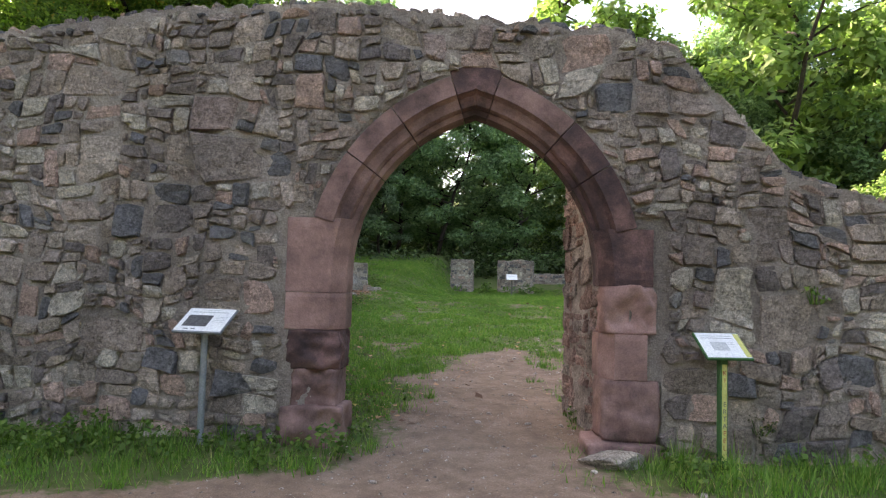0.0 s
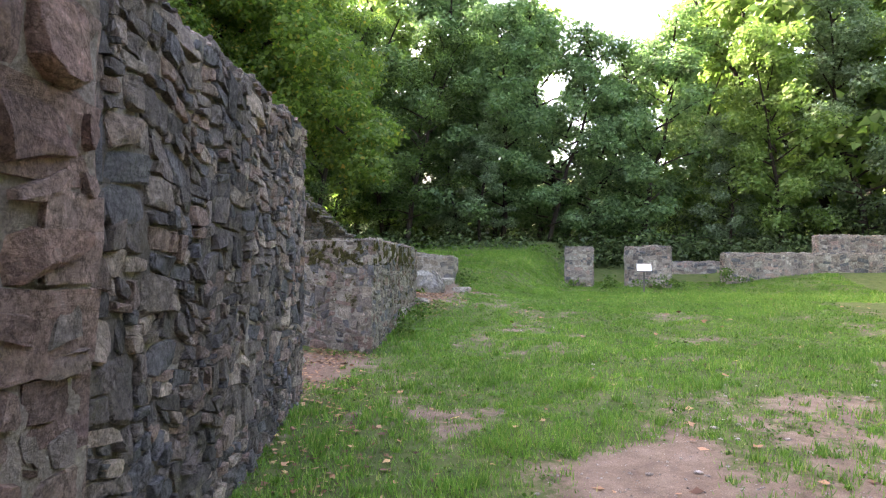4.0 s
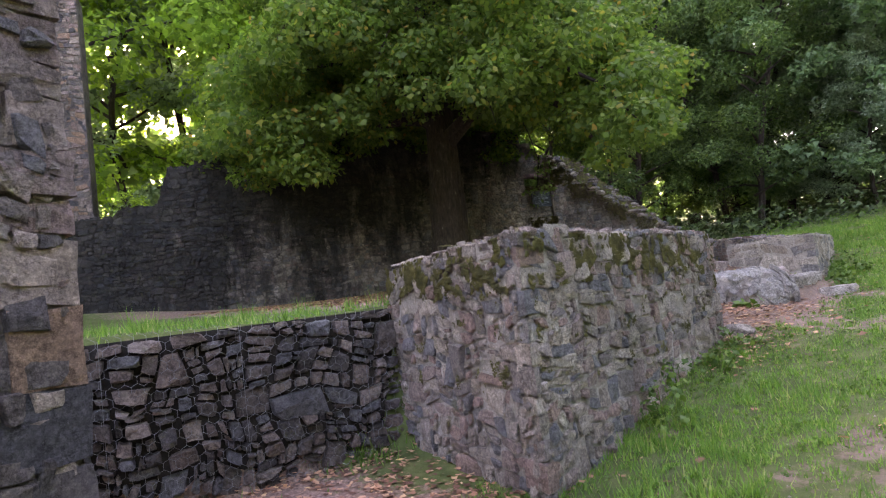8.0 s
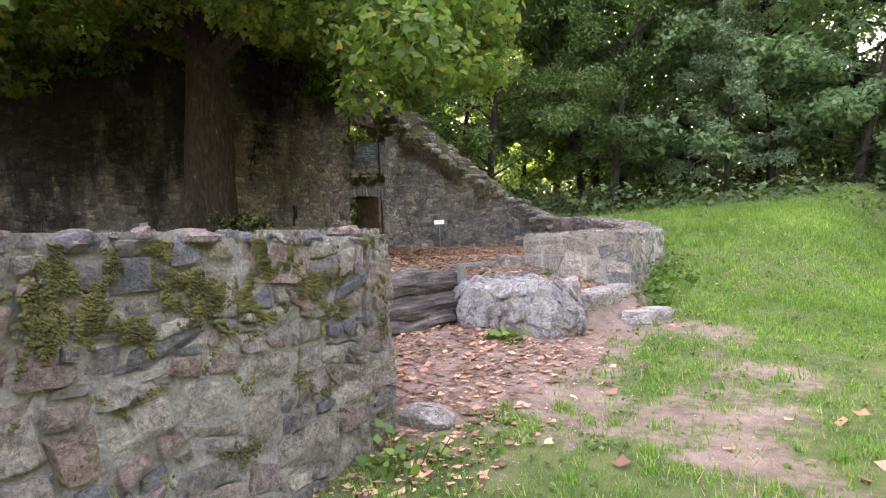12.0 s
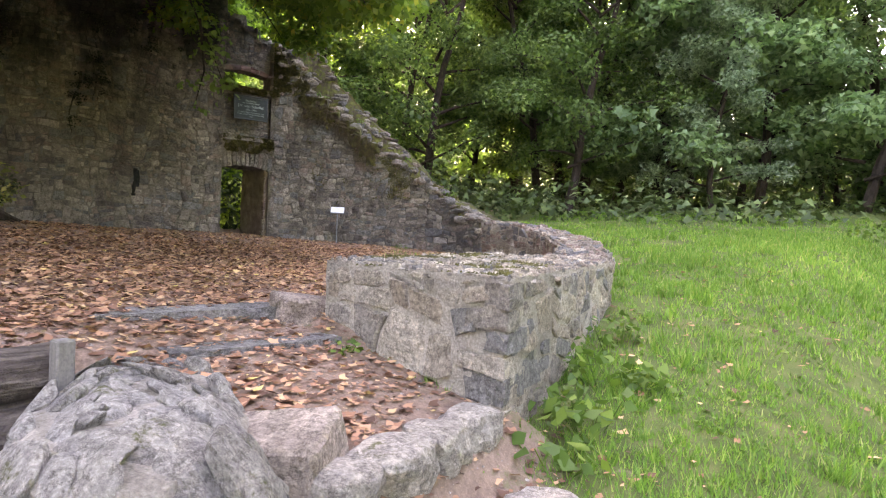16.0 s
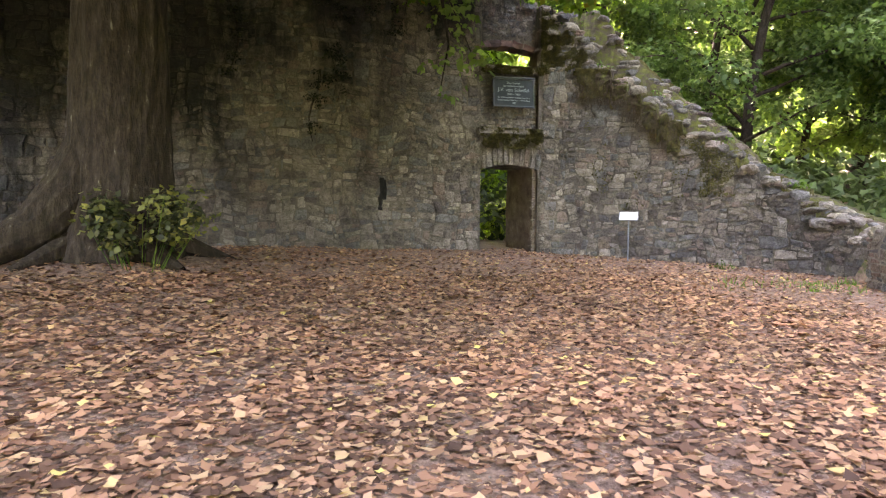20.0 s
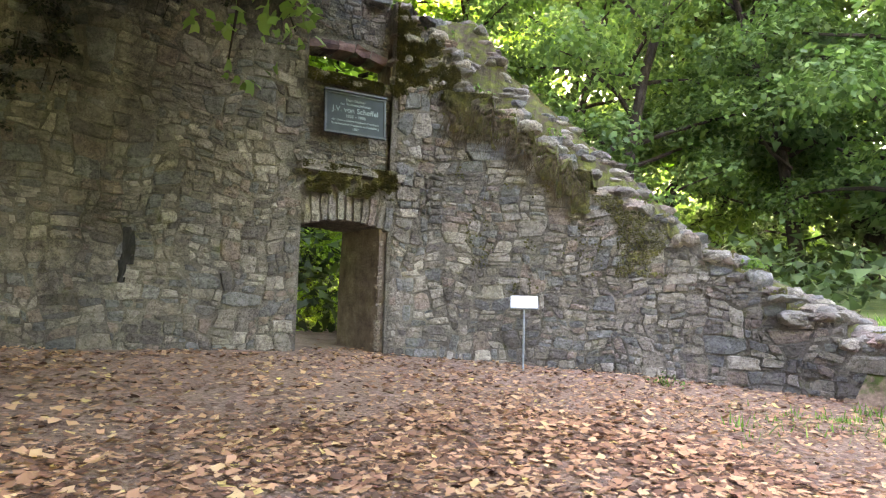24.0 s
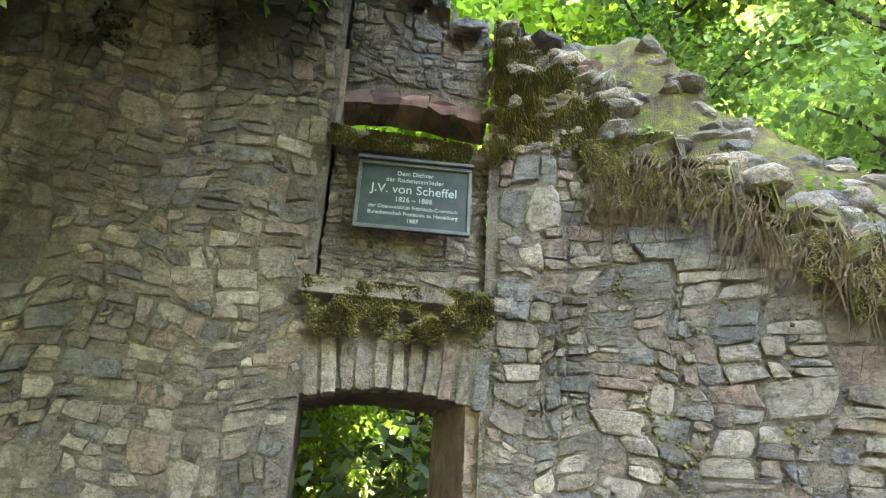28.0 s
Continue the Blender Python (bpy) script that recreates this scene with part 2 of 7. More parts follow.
MIXED_TONES = tones((0.159, 0.136, 0.133), (0.357, 0.281, 0.245), (0.109, 0.105, 0.111), (0.417, 0.328, 0.275), (0.268, 0.201, 0.183), (0.397, 0.253, 0.178), (0.218, 0.187, 0.178), (0.328, 0.234, 0.209))
m_mixed = stone_material("mixed_stone", MIXED_TONES, moss=0.2, grime=0.25)
m_mixed_j = stone_material("mixed_stone_far", MIXED_TONES, True, moss=0.2, grime=0.25)
m_gate = stone_material("gate_stone", GATE_TONES, grime=0.12)
m_gate_j = stone_material("gate_stone_far", GATE_TONES, True, grime=0.12)
m_wall = stone_material("grey_stone", WALL_TONES, moss=0.6, grime=0.12)
m_wall_j = stone_material("grey_stone_far", WALL_TONES, True, moss=0.6, grime=0.12)
m_dark = stone_material("dark_stone", DARK_TONES, moss=0.3)
m_dark_j = stone_material("dark_stone_far", DARK_TONES, True, moss=0.3)
m_big = stone_material("keep_stone", BIG_TONES, grime=0.32, moss=0.3, stain_shade=0.85, grainy=0.36)
m_big_j = stone_material("keep_stone_far", BIG_TONES, True, grime=0.32, moss=0.3, stain_shade=0.85, grainy=0.36)


def mortar_material(name, stops, moss=0.0, grime=0.2, stain_shade=0.0):
    """Coarse lime mortar with pebbles and chips in it; black stain with painted shade where asked."""
    m, nt, bs = material(name)
    a = tex(nt, 4.0, 6, 0.7)
    r = ramp(nt, stops)
    nt.links.new(a.outputs[0], r.inputs[0])
    chip = tex(nt, 46, kind="ShaderNodeTexVoronoi")
    cr = ramp(nt, [(0.0, (1.35, 1.28, 1.2)), (0.35, (1.0, 1.0, 1.0)), (0.75, (0.62, 0.60, 0.58))])
    nt.links.new(chip.outputs["Distance"], cr.inputs[0])
    col = mix(nt, r.outputs[0], cr.outputs[0], 0.4, "MULTIPLY")
    fine = tex(nt, 70, 6, 0.8)
    fr = ramp(nt, [(0.3, (0.5, 0.5, 0.5)), (0.7, (1.45, 1.42, 1.38))])
    nt.links.new(fine.outputs[0], fr.inputs[0])
    col = mix(nt, col, fr.outputs[0], 0.8, "MULTIPLY")
    broad = tex(nt, 0.9, 4, 0.6)
    col = mix(nt, col, ramp_grey(nt, broad.outputs[0], 0.34, 0.66, 0.76, 1.16), 1.0, "MULTIPLY")
    damp = tex(nt, 1.0, 5, 0.6, stretch=(1, 1, 0.3))
    col = mix(nt, col, (0.035, 0.034, 0.034), mathn(nt, "MULTIPLY", ramp_of(nt, damp.outputs[0], 0.46, 0.62), grime))
    if stain_shade:
        # painted maple shade mixed with black stain, heavier high up and leftward
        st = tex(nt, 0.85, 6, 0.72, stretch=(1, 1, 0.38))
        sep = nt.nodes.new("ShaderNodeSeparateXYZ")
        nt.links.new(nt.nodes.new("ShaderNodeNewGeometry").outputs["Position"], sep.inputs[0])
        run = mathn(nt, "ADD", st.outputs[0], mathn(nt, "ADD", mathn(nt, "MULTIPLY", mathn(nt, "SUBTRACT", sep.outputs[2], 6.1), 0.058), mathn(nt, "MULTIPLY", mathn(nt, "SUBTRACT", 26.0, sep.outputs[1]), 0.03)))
        col = mix(nt, col, (0.012, 0.012, 0.012), mathn(nt, "MULTIPLY", ramp_of(nt, run, 0.46, 0.64), stain_shade))
    if moss:
        mo = tex(nt, 3.6, 8, 0.78)
        col = mix(nt, col, (0.10, 0.105, 0.028), mathn(nt, "MULTIPLY", ramp_of(nt, mo.outputs[0], 0.58, 0.66), moss))
    nt.links.new(col, bs.inputs["Base Color"])
    bs.inputs["Roughness"].default_value = 0.95
    bs.inputs["Specular IOR Level"].default_value = 0.15
    hh = mathn(nt, "ADD", fine.outputs[0], mathn(nt, "MULTIPLY", a.outputs[0], 2.0))
    bump(nt, bs, mathn(nt, "SUBTRACT", hh, mathn(nt, "MULTIPLY", chip.outputs["Distance"], 0.35)), 1.0, 0.04)
    return m


m_mortar = mortar_material("lime_mortar", [(0.3, (0.27, 0.222, 0.195)), (0.5, (0.44, 0.372, 0.325)), (0.72, (0.57, 0.495, 0.435))])
m_mortar_b = mortar_material("pale_mortar", [(0.3, (0.38, 0.333, 0.276)), (0.5, (0.56, 0.493, 0.412)), (0.72, (0.68, 0.608, 0.516))], 0.2)
m_pale = stone_material("pale_stone", PALE_TONES, moss=0.2, grime=0.12)
m_pale_j = stone_material("pale_stone_far", PALE_TONES, True, moss=0.3, grime=0.12)
m_mortar_d = mortar_material("sooty_mortar", [(0.3, (0.13, 0.11, 0.098)), (0.5, (0.22, 0.187, 0.165)), (0.72, (0.32, 0.275, 0.24))], 0.2, 0.3)
m_mortar_g = mortar_material("grey_mortar", [(0.3, (0.30, 0.265, 0.225)), (0.5, (0.47, 0.418, 0.358)), (0.72, (0.60, 0.54, 0.465))], 0.9)
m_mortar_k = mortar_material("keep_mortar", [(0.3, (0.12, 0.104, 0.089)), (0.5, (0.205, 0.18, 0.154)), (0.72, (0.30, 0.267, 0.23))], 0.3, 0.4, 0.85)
m_sand = plain_material("red_sandstone", [(0.25, (0.10, 0.062, 0.056)), (0.42, (0.21, 0.122, 0.105)), (0.55, (0.30, 0.175, 0.15)), (0.72, (0.40, 0.255, 0.22))], 2.2, 0.85, 0.012, fine=70)
m_sand_d = plain_material("stained_sandstone", [(0.3, (0.028, 0.020, 0.022)), (0.5, (0.085, 0.048, 0.045)), (0.62, (0.17, 0.092, 0.082)), (0.75, (0.24, 0.14, 0.12))], 3.0, 0.85, 0.02, fine=60)
m_sand_m = plain_material("sandstone_part_stained", [(0.3, (0.06, 0.038, 0.036)), (0.43, (0.14, 0.082, 0.073)), (0.55, (0.23, 0.135, 0.118)), (0.72, (0.33, 0.205, 0.178))], 2.4, 0.85, 0.015, fine=70)
m_moss = plain_material("moss", [(0.3, (0.036, 0.033, 0.012)), (0.5, (0.085, 0.076, 0.024)), (0.72, (0.17, 0.15, 0.045))], 9, 0.95, 0.02, fine=120)
m_bark = plain_material("bark", [(0.3, (0.016, 0.011, 0.008)), (0.5, (0.034, 0.024, 0.018)), (0.66, (0.055, 0.042, 0.032)), (0.76, (0.12, 0.11, 0.085))], 12, 0.92, 0.05, fine=34, stretch=(1, 1, 0.35))
m_bark_m = plain_material("old_maple_bark", [(0.3, (0.014, 0.010, 0.006)), (0.48, (0.032, 0.022, 0.014)), (0.60, (0.052, 0.037, 0.024)), (0.67, (0.075, 0.058, 0.04)), (0.71, (0.20, 0.185, 0.14))], 9, 0.93, 0.06, fine=30, stretch=(1.6, 1.6, 0.45))
m_logwood = plain_material("weathered_log", [(0.3, (0.014, 0.010, 0.008)), (0.45, (0.055, 0.041, 0.032)), (0.58, (0.13, 0.105, 0.085)), (0.74, (0.28, 0.24, 0.20))], 4, 0.9, 0.09, fine=22, stretch=(3.2, 0.35, 3.2))
m_timber = plain_material("grey_timber", [(0.3, (0.09, 0.08, 0.068)), (0.7, (0.21, 0.19, 0.165))], 9, 0.85, 0.006, stretch=(1, 1, 0.1))
m_white = plain_material("white_sheet", [(0.3, (0.72, 0.73, 0.72)), (0.7, (0.80, 0.80, 0.79))], 3, 0.35, 0.0, spec=0.5)
m_ink = plain_material("print_grey", [(0.3, (0.05, 0.05, 0.055)), (0.7, (0.14, 0.14, 0.14))], 30, 0.4, 0.0)
m_inklight = plain_material("print_light", [(0.3, (0.40, 0.42, 0.42)), (0.7, (0.55, 0.56, 0.55))], 30, 0.4, 0.0)
m_steel = plain_material("galvanised_steel", [(0.3, (0.20, 0.22, 0.24)), (0.7, (0.30, 0.32, 0.34))], 12, 0.5, 0.0, metal=0.5)
m_green = plain_material("green_paint", [(0.3, (0.03, 0.10, 0.035)), (0.7, (0.05, 0.15, 0.05))], 12, 0.5, 0.0)
m_yellow = plain_material("yellow_sticker", [(0.3, (0.50, 0.48, 0.14)), (0.7, (0.62, 0.60, 0.22))], 12, 0.5, 0.0)
m_bronze = plain_material("green_bronze", [(0.3, (0.010, 0.016, 0.016)), (0.7, (0.022, 0.032, 0.031))], 10, 0.55, 0.002, metal=0.2)
m_rim = plain_material("dark_bronze_rim", [(0.3, (0.035, 0.040, 0.042)), (0.7, (0.075, 0.082, 0.085))], 10, 0.5, 0.002, metal=0.3)
m_letter = plain_material("pale_letters", [(0.3, (0.20, 0.24, 0.23)), (0.7, (0.32, 0.36, 0.34))], 20, 0.5, 0.0)
m_wire = plain_material("zinc_wire", [(0.3, (0.17, 0.17, 0.165)), (0.7, (0.30, 0.30, 0.29))], 20, 0.55, 0.0, metal=0.4)

# ---------- ground ----------
EDGE = [(-30, -7.6), (8.4, -8.25), (11.55, -7.15), (11.8, -6.0), (15.3, -6.2), (15.8, -7.35), (19.2, -7.5), (19.5, -7.7), (21.0, -7.6), (21.2, -6.6), (24.5, -7.2), (27.5, -8.2), (30, -9.6), (31.3, -11.3), (33, -16)]


def court(x, y):
    """The meadow and the path."""
    z = lerp([(-40, -1.2), (-8, -0.10), (0, 0.03), (6, 0.22), (11, 0.55), (16, 1.08), (20, 1.16), (29, 1.12), (33, 1.40), (37, 1.9), (41, 2.4), (60, 3.2)], y)
    z += 1.45 * smooth(18, 31, y) * smooth(-2.5, -4.8, x)
    z += 0.5 * smooth(24, 34, y) * smooth(3.0, 9.0, x)
    z += 0.30 * smooth(-2.8, -6.8, x) * smooth(11, 16, y) * (1 - 0.5 * smooth(18.2, 21, y))
    return z


def platform(x, y):
    """The leaf-covered terrace in front of the keep wall."""
    z = 2.12 + 0.039 * max(0, -8.0 - x) - 0.02 * max(0, y - 24)
    z -= 0.13 * math.exp(-((x + 11.8) ** 2 + (y - 24.2) ** 2) / 5.0)
    z += 0.25 * math.exp(-((x + 15.8) ** 2 + (y - 20.88) ** 2) / 5.0)
    z += 0.35 * smooth(-20, -24, x) * smooth(20, 12, y)
    return z


def ground(x, y):
    e = lerp(EDGE, y)
    w = 0.22
    if 19.3 < y < 21.1:
        f = min(1.0, max(0.0, (-5.34 - x) / 0.26))
        tread = 1.715 + 0.235 * min(1.0, max(0.0, (-5.7 - x) / 1.4)) + 0.125 * smooth(-7.25, -7.9, x)
        z = court(max(x, -5.0), y) * (1 - f) + tread * f
        return (z if x > -7.98 else platform(x, y)) + 0.012 * nz(x, y, 0, 1.3)
    f = smooth(e + w, e - w, x) * (1 - smooth(34, 37, y))
    f *= smooth(1.0, 3.0, y)
    z = court(x, y) * (1 - f) + platform(x, y) * f
    r = math.hypot(x + 4, y - 14)
    z += 16 * smooth(62, 120, r)
    return z + 0.035 * nz(x, y, 0, 0.5) + 0.014 * nz(x, y, 3, 1.9)


WORN = ((-1.9, 11.7, 0.65), (0.8, 11.7, 0.7), (-1.3, 15.4, 0.35), (-4.9, 17.2, 0.6), (-3.3, 18.7, 0.4), (-4.4, 20.1, 0.4), (1.6, 8.6, 0.7))


def grass_amount(x, y):
    """How green the ground is: 1 turf, 0 bare earth or leaves."""
    e = lerp(EDGE, y)
    n = 0.5 * nz(x, y, 7, 0.7) + 0.3 * nz(x, y, 1, 2.1)
    if x < e - 0.1 and y > 3:
        ys = y + 1.6 * nz(x, y, 11, 0.45) * smooth(-9, -12, x)
        g = smooth(13.6, 11.4, ys) * 0.8 + 0.5 * smooth(-20.5, -24, x + 1.5 * nz(x, y, 4, 0.5))
        if x < -11.5 and y > 27:
            g = max(g, 0.4 * smooth(2.2, 0.2, abs(x + 12.6) + abs(y - 29.6) * 0.7))
        return g + 0.3 * n
    if y > 33.2 + 0.25 * (x + 9) and x < 0:
        return 0.75 + 0.3 * n
    centre = lerp([(-9, 0.5), (0, 0.3), (5, 0.5), (9, 0.7), (14, 0.2)], y)
    half = lerp([(-9, 6.0), (-2.2, 4.5), (-1.0, 1.6), (0.5, 1.2), (3.5, 1.45), (5.5, 1.15), (7.5, 0.25), (9.5, -0.7), (12, -0.9)], y)
    d = abs(x - centre) - half
    g = smooth(-0.75, 0.75, d + 1.5 * n)
    if y > 6:
        g = g * (0.82 + 0.9 * n) + 0.25 * smooth(8, 13, y)
        bare = smooth(0.0, 0.30, nz(x, y, 21, 0.55) + 0.35 * nz(x, y, 5, 2.3)) * smooth(5, 6.5, y) * smooth(24, 16, y)
        for px, py, pr in WORN:
            bare = max(bare, smooth(pr + 0.5, pr - 0.3, math.hypot((x - px) * 0.8, y - py) + 0.9 * n))
        g *= 1 - 0.62 * bare * (0.75 + 0.9 * nz(x, y, 31, 3.1))
    near = smooth(e + 3.7, e + 2.0, x + 0.8 * n) * smooth(14.8, 16.0, y) * smooth(22, 20.5, y)
    near = max(near, 0.55 * smooth(0.9, 0.2, abs(x + 3.9 - 0.35 * (19.5 - y) + 0.7 * n)) * smooth(14.5, 16, y) * smooth(21, 20, y))
    foot = smooth(-3.2, -4.6, x) * smooth(5.5, 7.5, y) * smooth(11.5, 10.3, y)
    return g * (1 - max(near, 0.8 * foot))


def leaf_amount(x, y):
    """How thick the fallen leaves lie."""
    e = lerp(EDGE, y)
    if y < 7 or y > 34 or x < -24.5 or (x < -18.75 and y > 25):
        return 0.0
    if x < e:
        ys = y + 1.6 * nz(x, y, 11, 0.45) * smooth(-9, -12, x)
        return smooth(11.6, 14.0, ys) * (1 - smooth(-21.5, -24, x)) * (1 - 0.5 * smooth(28, 30, y) * smooth(-14, -11, x))
    return 0.62 * smooth(e + 3.4, e + 1.2, x + 0.7 * nz(x, y, 2, 1.1)) * smooth(13.8, 15.4, y) * smooth(21.6, 20.4, y) + 0.9 * smooth(-3.8, -4.8, x) * smooth(7, 8.0, y) * smooth(12.0, 11.0, y)


def axis(lo, hi, step, far):
    a = list(np.arange(lo, hi + 1e-6, step))
    d, x = step, 0
    out = []
    while x < far:
        d *= 1.6
        x += d
        out.append(x)
    return [lo - v for v in reversed(out)] + a + [hi + v for v in out]


gx, gy = axis(-26, 12, 0.2, 500), axis(-10, 38, 0.2, 500)
gv = [(x, y, ground(x, y)) for y in gy for x in gx]
nx = len(gx)
gf = [(j * nx + i, j * nx + i + 1, (j + 1) * nx + i + 1, (j + 1) * nx + i) for j in range(len(gy) - 1) for i in range(nx - 1)]
m_ground, nt, bs = material("earth_and_turf")
at = nt.nodes.new("ShaderNodeAttribute")
at.attribute_name = "turf"
n1 = tex(nt, 3.0, 6, 0.7)
n2 = tex(nt, 70, 7, 0.85)
n3 = tex(nt, 9, 5, 0.7)
earth = ramp(nt, [(0.3, (0.15, 0.102, 0.073)), (0.5, (0.24, 0.168, 0.122)), (0.72, (0.33, 0.245, 0.188))])
nt.links.new(n1.outputs[0], earth.inputs[0])
grit = ramp(nt, [(0.3, (0.45, 0.45, 0.45)), (0.55, (1.05, 1.05, 1.05)), (0.68, (2.1, 2.05, 1.95))])
nt.links.new(n2.outputs[0], grit.inputs[0])
earth_c = mix(nt, earth.outputs[0], grit.outputs[0], 0.8, "MULTIPLY")
turf = ramp(nt, [(0.3, (0.05, 0.07, 0.02)), (0.5, (0.085, 0.115, 0.032)), (0.68, (0.14, 0.14, 0.055)), (0.8, (0.19, 0.15, 0.10))])
nt.links.new(n1.outputs[0], turf.inputs[0])
edge = mathn(nt, "ADD", at.outputs["Fac"], mathn(nt, "ADD", mathn(nt, "MULTIPLY", mathn(nt, "SUBTRACT", n2.outputs[0], 0.5), 0.9), mathn(nt, "MULTIPLY", mathn(nt, "SUBTRACT", n3.outputs[0], 0.5), 1.3)))
er = ramp(nt, [(0.35, (0, 0, 0)), (0.6, (1, 1, 1))])
nt.links.new(edge, er.inputs[0])
al = nt.nodes.new("ShaderNodeAttribute")
al.attribute_name = "leaf_mould"
mould = ramp(nt, [(0.34, (0.11, 0.070, 0.053)), (0.5, (0.25, 0.160, 0.119)), (0.66, (0.40, 0.262, 0.198))])
nt.links.new(tex(nt, 22, 4, 0.7).outputs[0], mould.inputs[0])
lf = mathn(nt, "MULTIPLY", al.outputs["Fac"], ramp_of(nt, n1.outputs[0], 0.30, 0.42))
earth_c = mix(nt, earth_c, mould.outputs[0], lf)
nt.links.new(mix(nt, earth_c, turf.outputs[0], er.outputs[0]), bs.inputs["Base Color"])
bs.inputs["Roughness"].default_value = 0.95
bs.inputs["Specular IOR Level"].default_value = 0.2
bump(nt, bs, mathn(nt, "ADD", n2.outputs[0], n3.outputs[0]), 0.9, 0.014)
g_me = mesh_from("ground", gv, gf, m_ground, True)
attr = g_me.attributes.new("turf", "FLOAT", "POINT")
turf_values = np.array([min(1, max(0, grass_amount(x, y))) if -26 < x < 12 and -10 < y < 38 else (0.6 if y < 0 else 0.9) for x, y, z in gv], dtype=np.float32)
attr.data.foreach_set("value", turf_values)
attr = g_me.attributes.new("leaf_mould", "FLOAT", "POINT")
mould_values = np.array([leaf_amount(x, y) if -26 < x < 12 and -10 < y < 38 else 0.0 for x, y, z in gv], dtype=np.float32)
attr.data.foreach_set("value", mould_values)
ground_ob = tagged(new("ground", g_me), "trodden earth path through a grassy castle courtyard", "ground", kind="structure")


# ---------- rubble walls ----------
def clip(poly, nx_, ny_, c):
    """Keeps the side nx*x + ny*y <= c of a convex polygon."""
    out = []
    for i in range(len(poly)):
        p, q = poly[i - 1], poly[i]
        dp, dq = nx_ * p[0] + ny_ * p[1] - c, nx_ * q[0] + ny_ * q[1] - c
        if (dp <= 0) != (dq <= 0):
            k = dp / (dp - dq)
            out.append((p[0] + (q[0] - p[0]) * k, p[1] + (q[1] - p[1]) * k))
        if dq <= 0:
            out.append(q)
    return out


def stone_cells(length, low, high, inside, size, rng, wide=1.6):
    """Random rubble: the face is split again and again into uneven, bent four-sided beds, a stone each. Polygons (u, v)."""
    off = rng.uniform(0, 50)

    def warp(u, v):
        return (u + size * (0.75 * nz(u + off, v, 1, 0.42 / size) + 0.25 * nz(u, v, off, 1.3 / size)),
                v + size * (0.75 * nz(u, v + off, 2, 0.36 / size) + 0.2 * nz(u + off, v, 5, 1.3 / size)))
    out, stack = [], [(-size, low - size, length + size, high + size)]
    while stack:
        u0, v0, u1, v1 = stack.pop()
        w, h = u1 - u0, v1 - v0
        tw, th = size * wide * rng.choice((0.5, 0.75, 1.0, 1.35, 1.9)), size * rng.choice((0.45, 0.7, 0.95, 1.25, 1.75))
        corners = [warp(u0, v0), warp(u1, v0), warp(u1, v1), warp(u0, v1)]
        cx, cy = sum(p[0] for p in corners) / 4, sum(p[1] for p in corners) / 4
        small = w < 0.36 * size * wide and h < 0.34 * size
        if not small and not (w <= tw and h <= th):
            pass
        else:
            state = [inside(*p) for p in corners] + [inside(cx, cy)]
            if all(state) or small or (state[4] and sum(state) > 2):
                if not state[4]:
                    continue
                poly = []
                for k in range(4):
                    p, q = corners[k], corners[(k + 1) % 4]
                    j = 0.07 * size
                    poly.append((p[0] + rng.uniform(-j, j), p[1] + rng.uniform(-j, j)))
                    if rng.random() < 0.6:
                        f = rng.uniform(0.3, 0.7)
                        j = 0.09 * min(w, h)
                        poly.append((p[0] + (q[0] - p[0]) * f + rng.uniform(-j, j), p[1] + (q[1] - p[1]) * f + rng.uniform(-j, j)))
                held = []
                for x, y in poly:
                    k = 1.0
                    while k > 0.3 and not inside(cx + (x - cx) * k, cy + (y - cy) * k):
                        k -= 0.1
                    held.append((cx + (x - cx) * k, cy + (y - cy) * k))
                held = clip(held, -1, 0, 0.0)
                held = clip(held, 1, 0, length) if len(held) > 2 else held
                if len(held) > 2:
                    out.append(held)
                continue
            if not any(state):
                continue
        f = rng.uniform(0.26, 0.74)
        if w / wide > h * rng.uniform(0.75, 1.3):
            stack += [(u0, v0, u0 + w * f, v1), (u0 + w * f, v0, u1, v1)]
        else:
            stack += [(u0, v0, u1, v0 + h * f), (u0, v0 + h * f, u1, v1)]
    return out


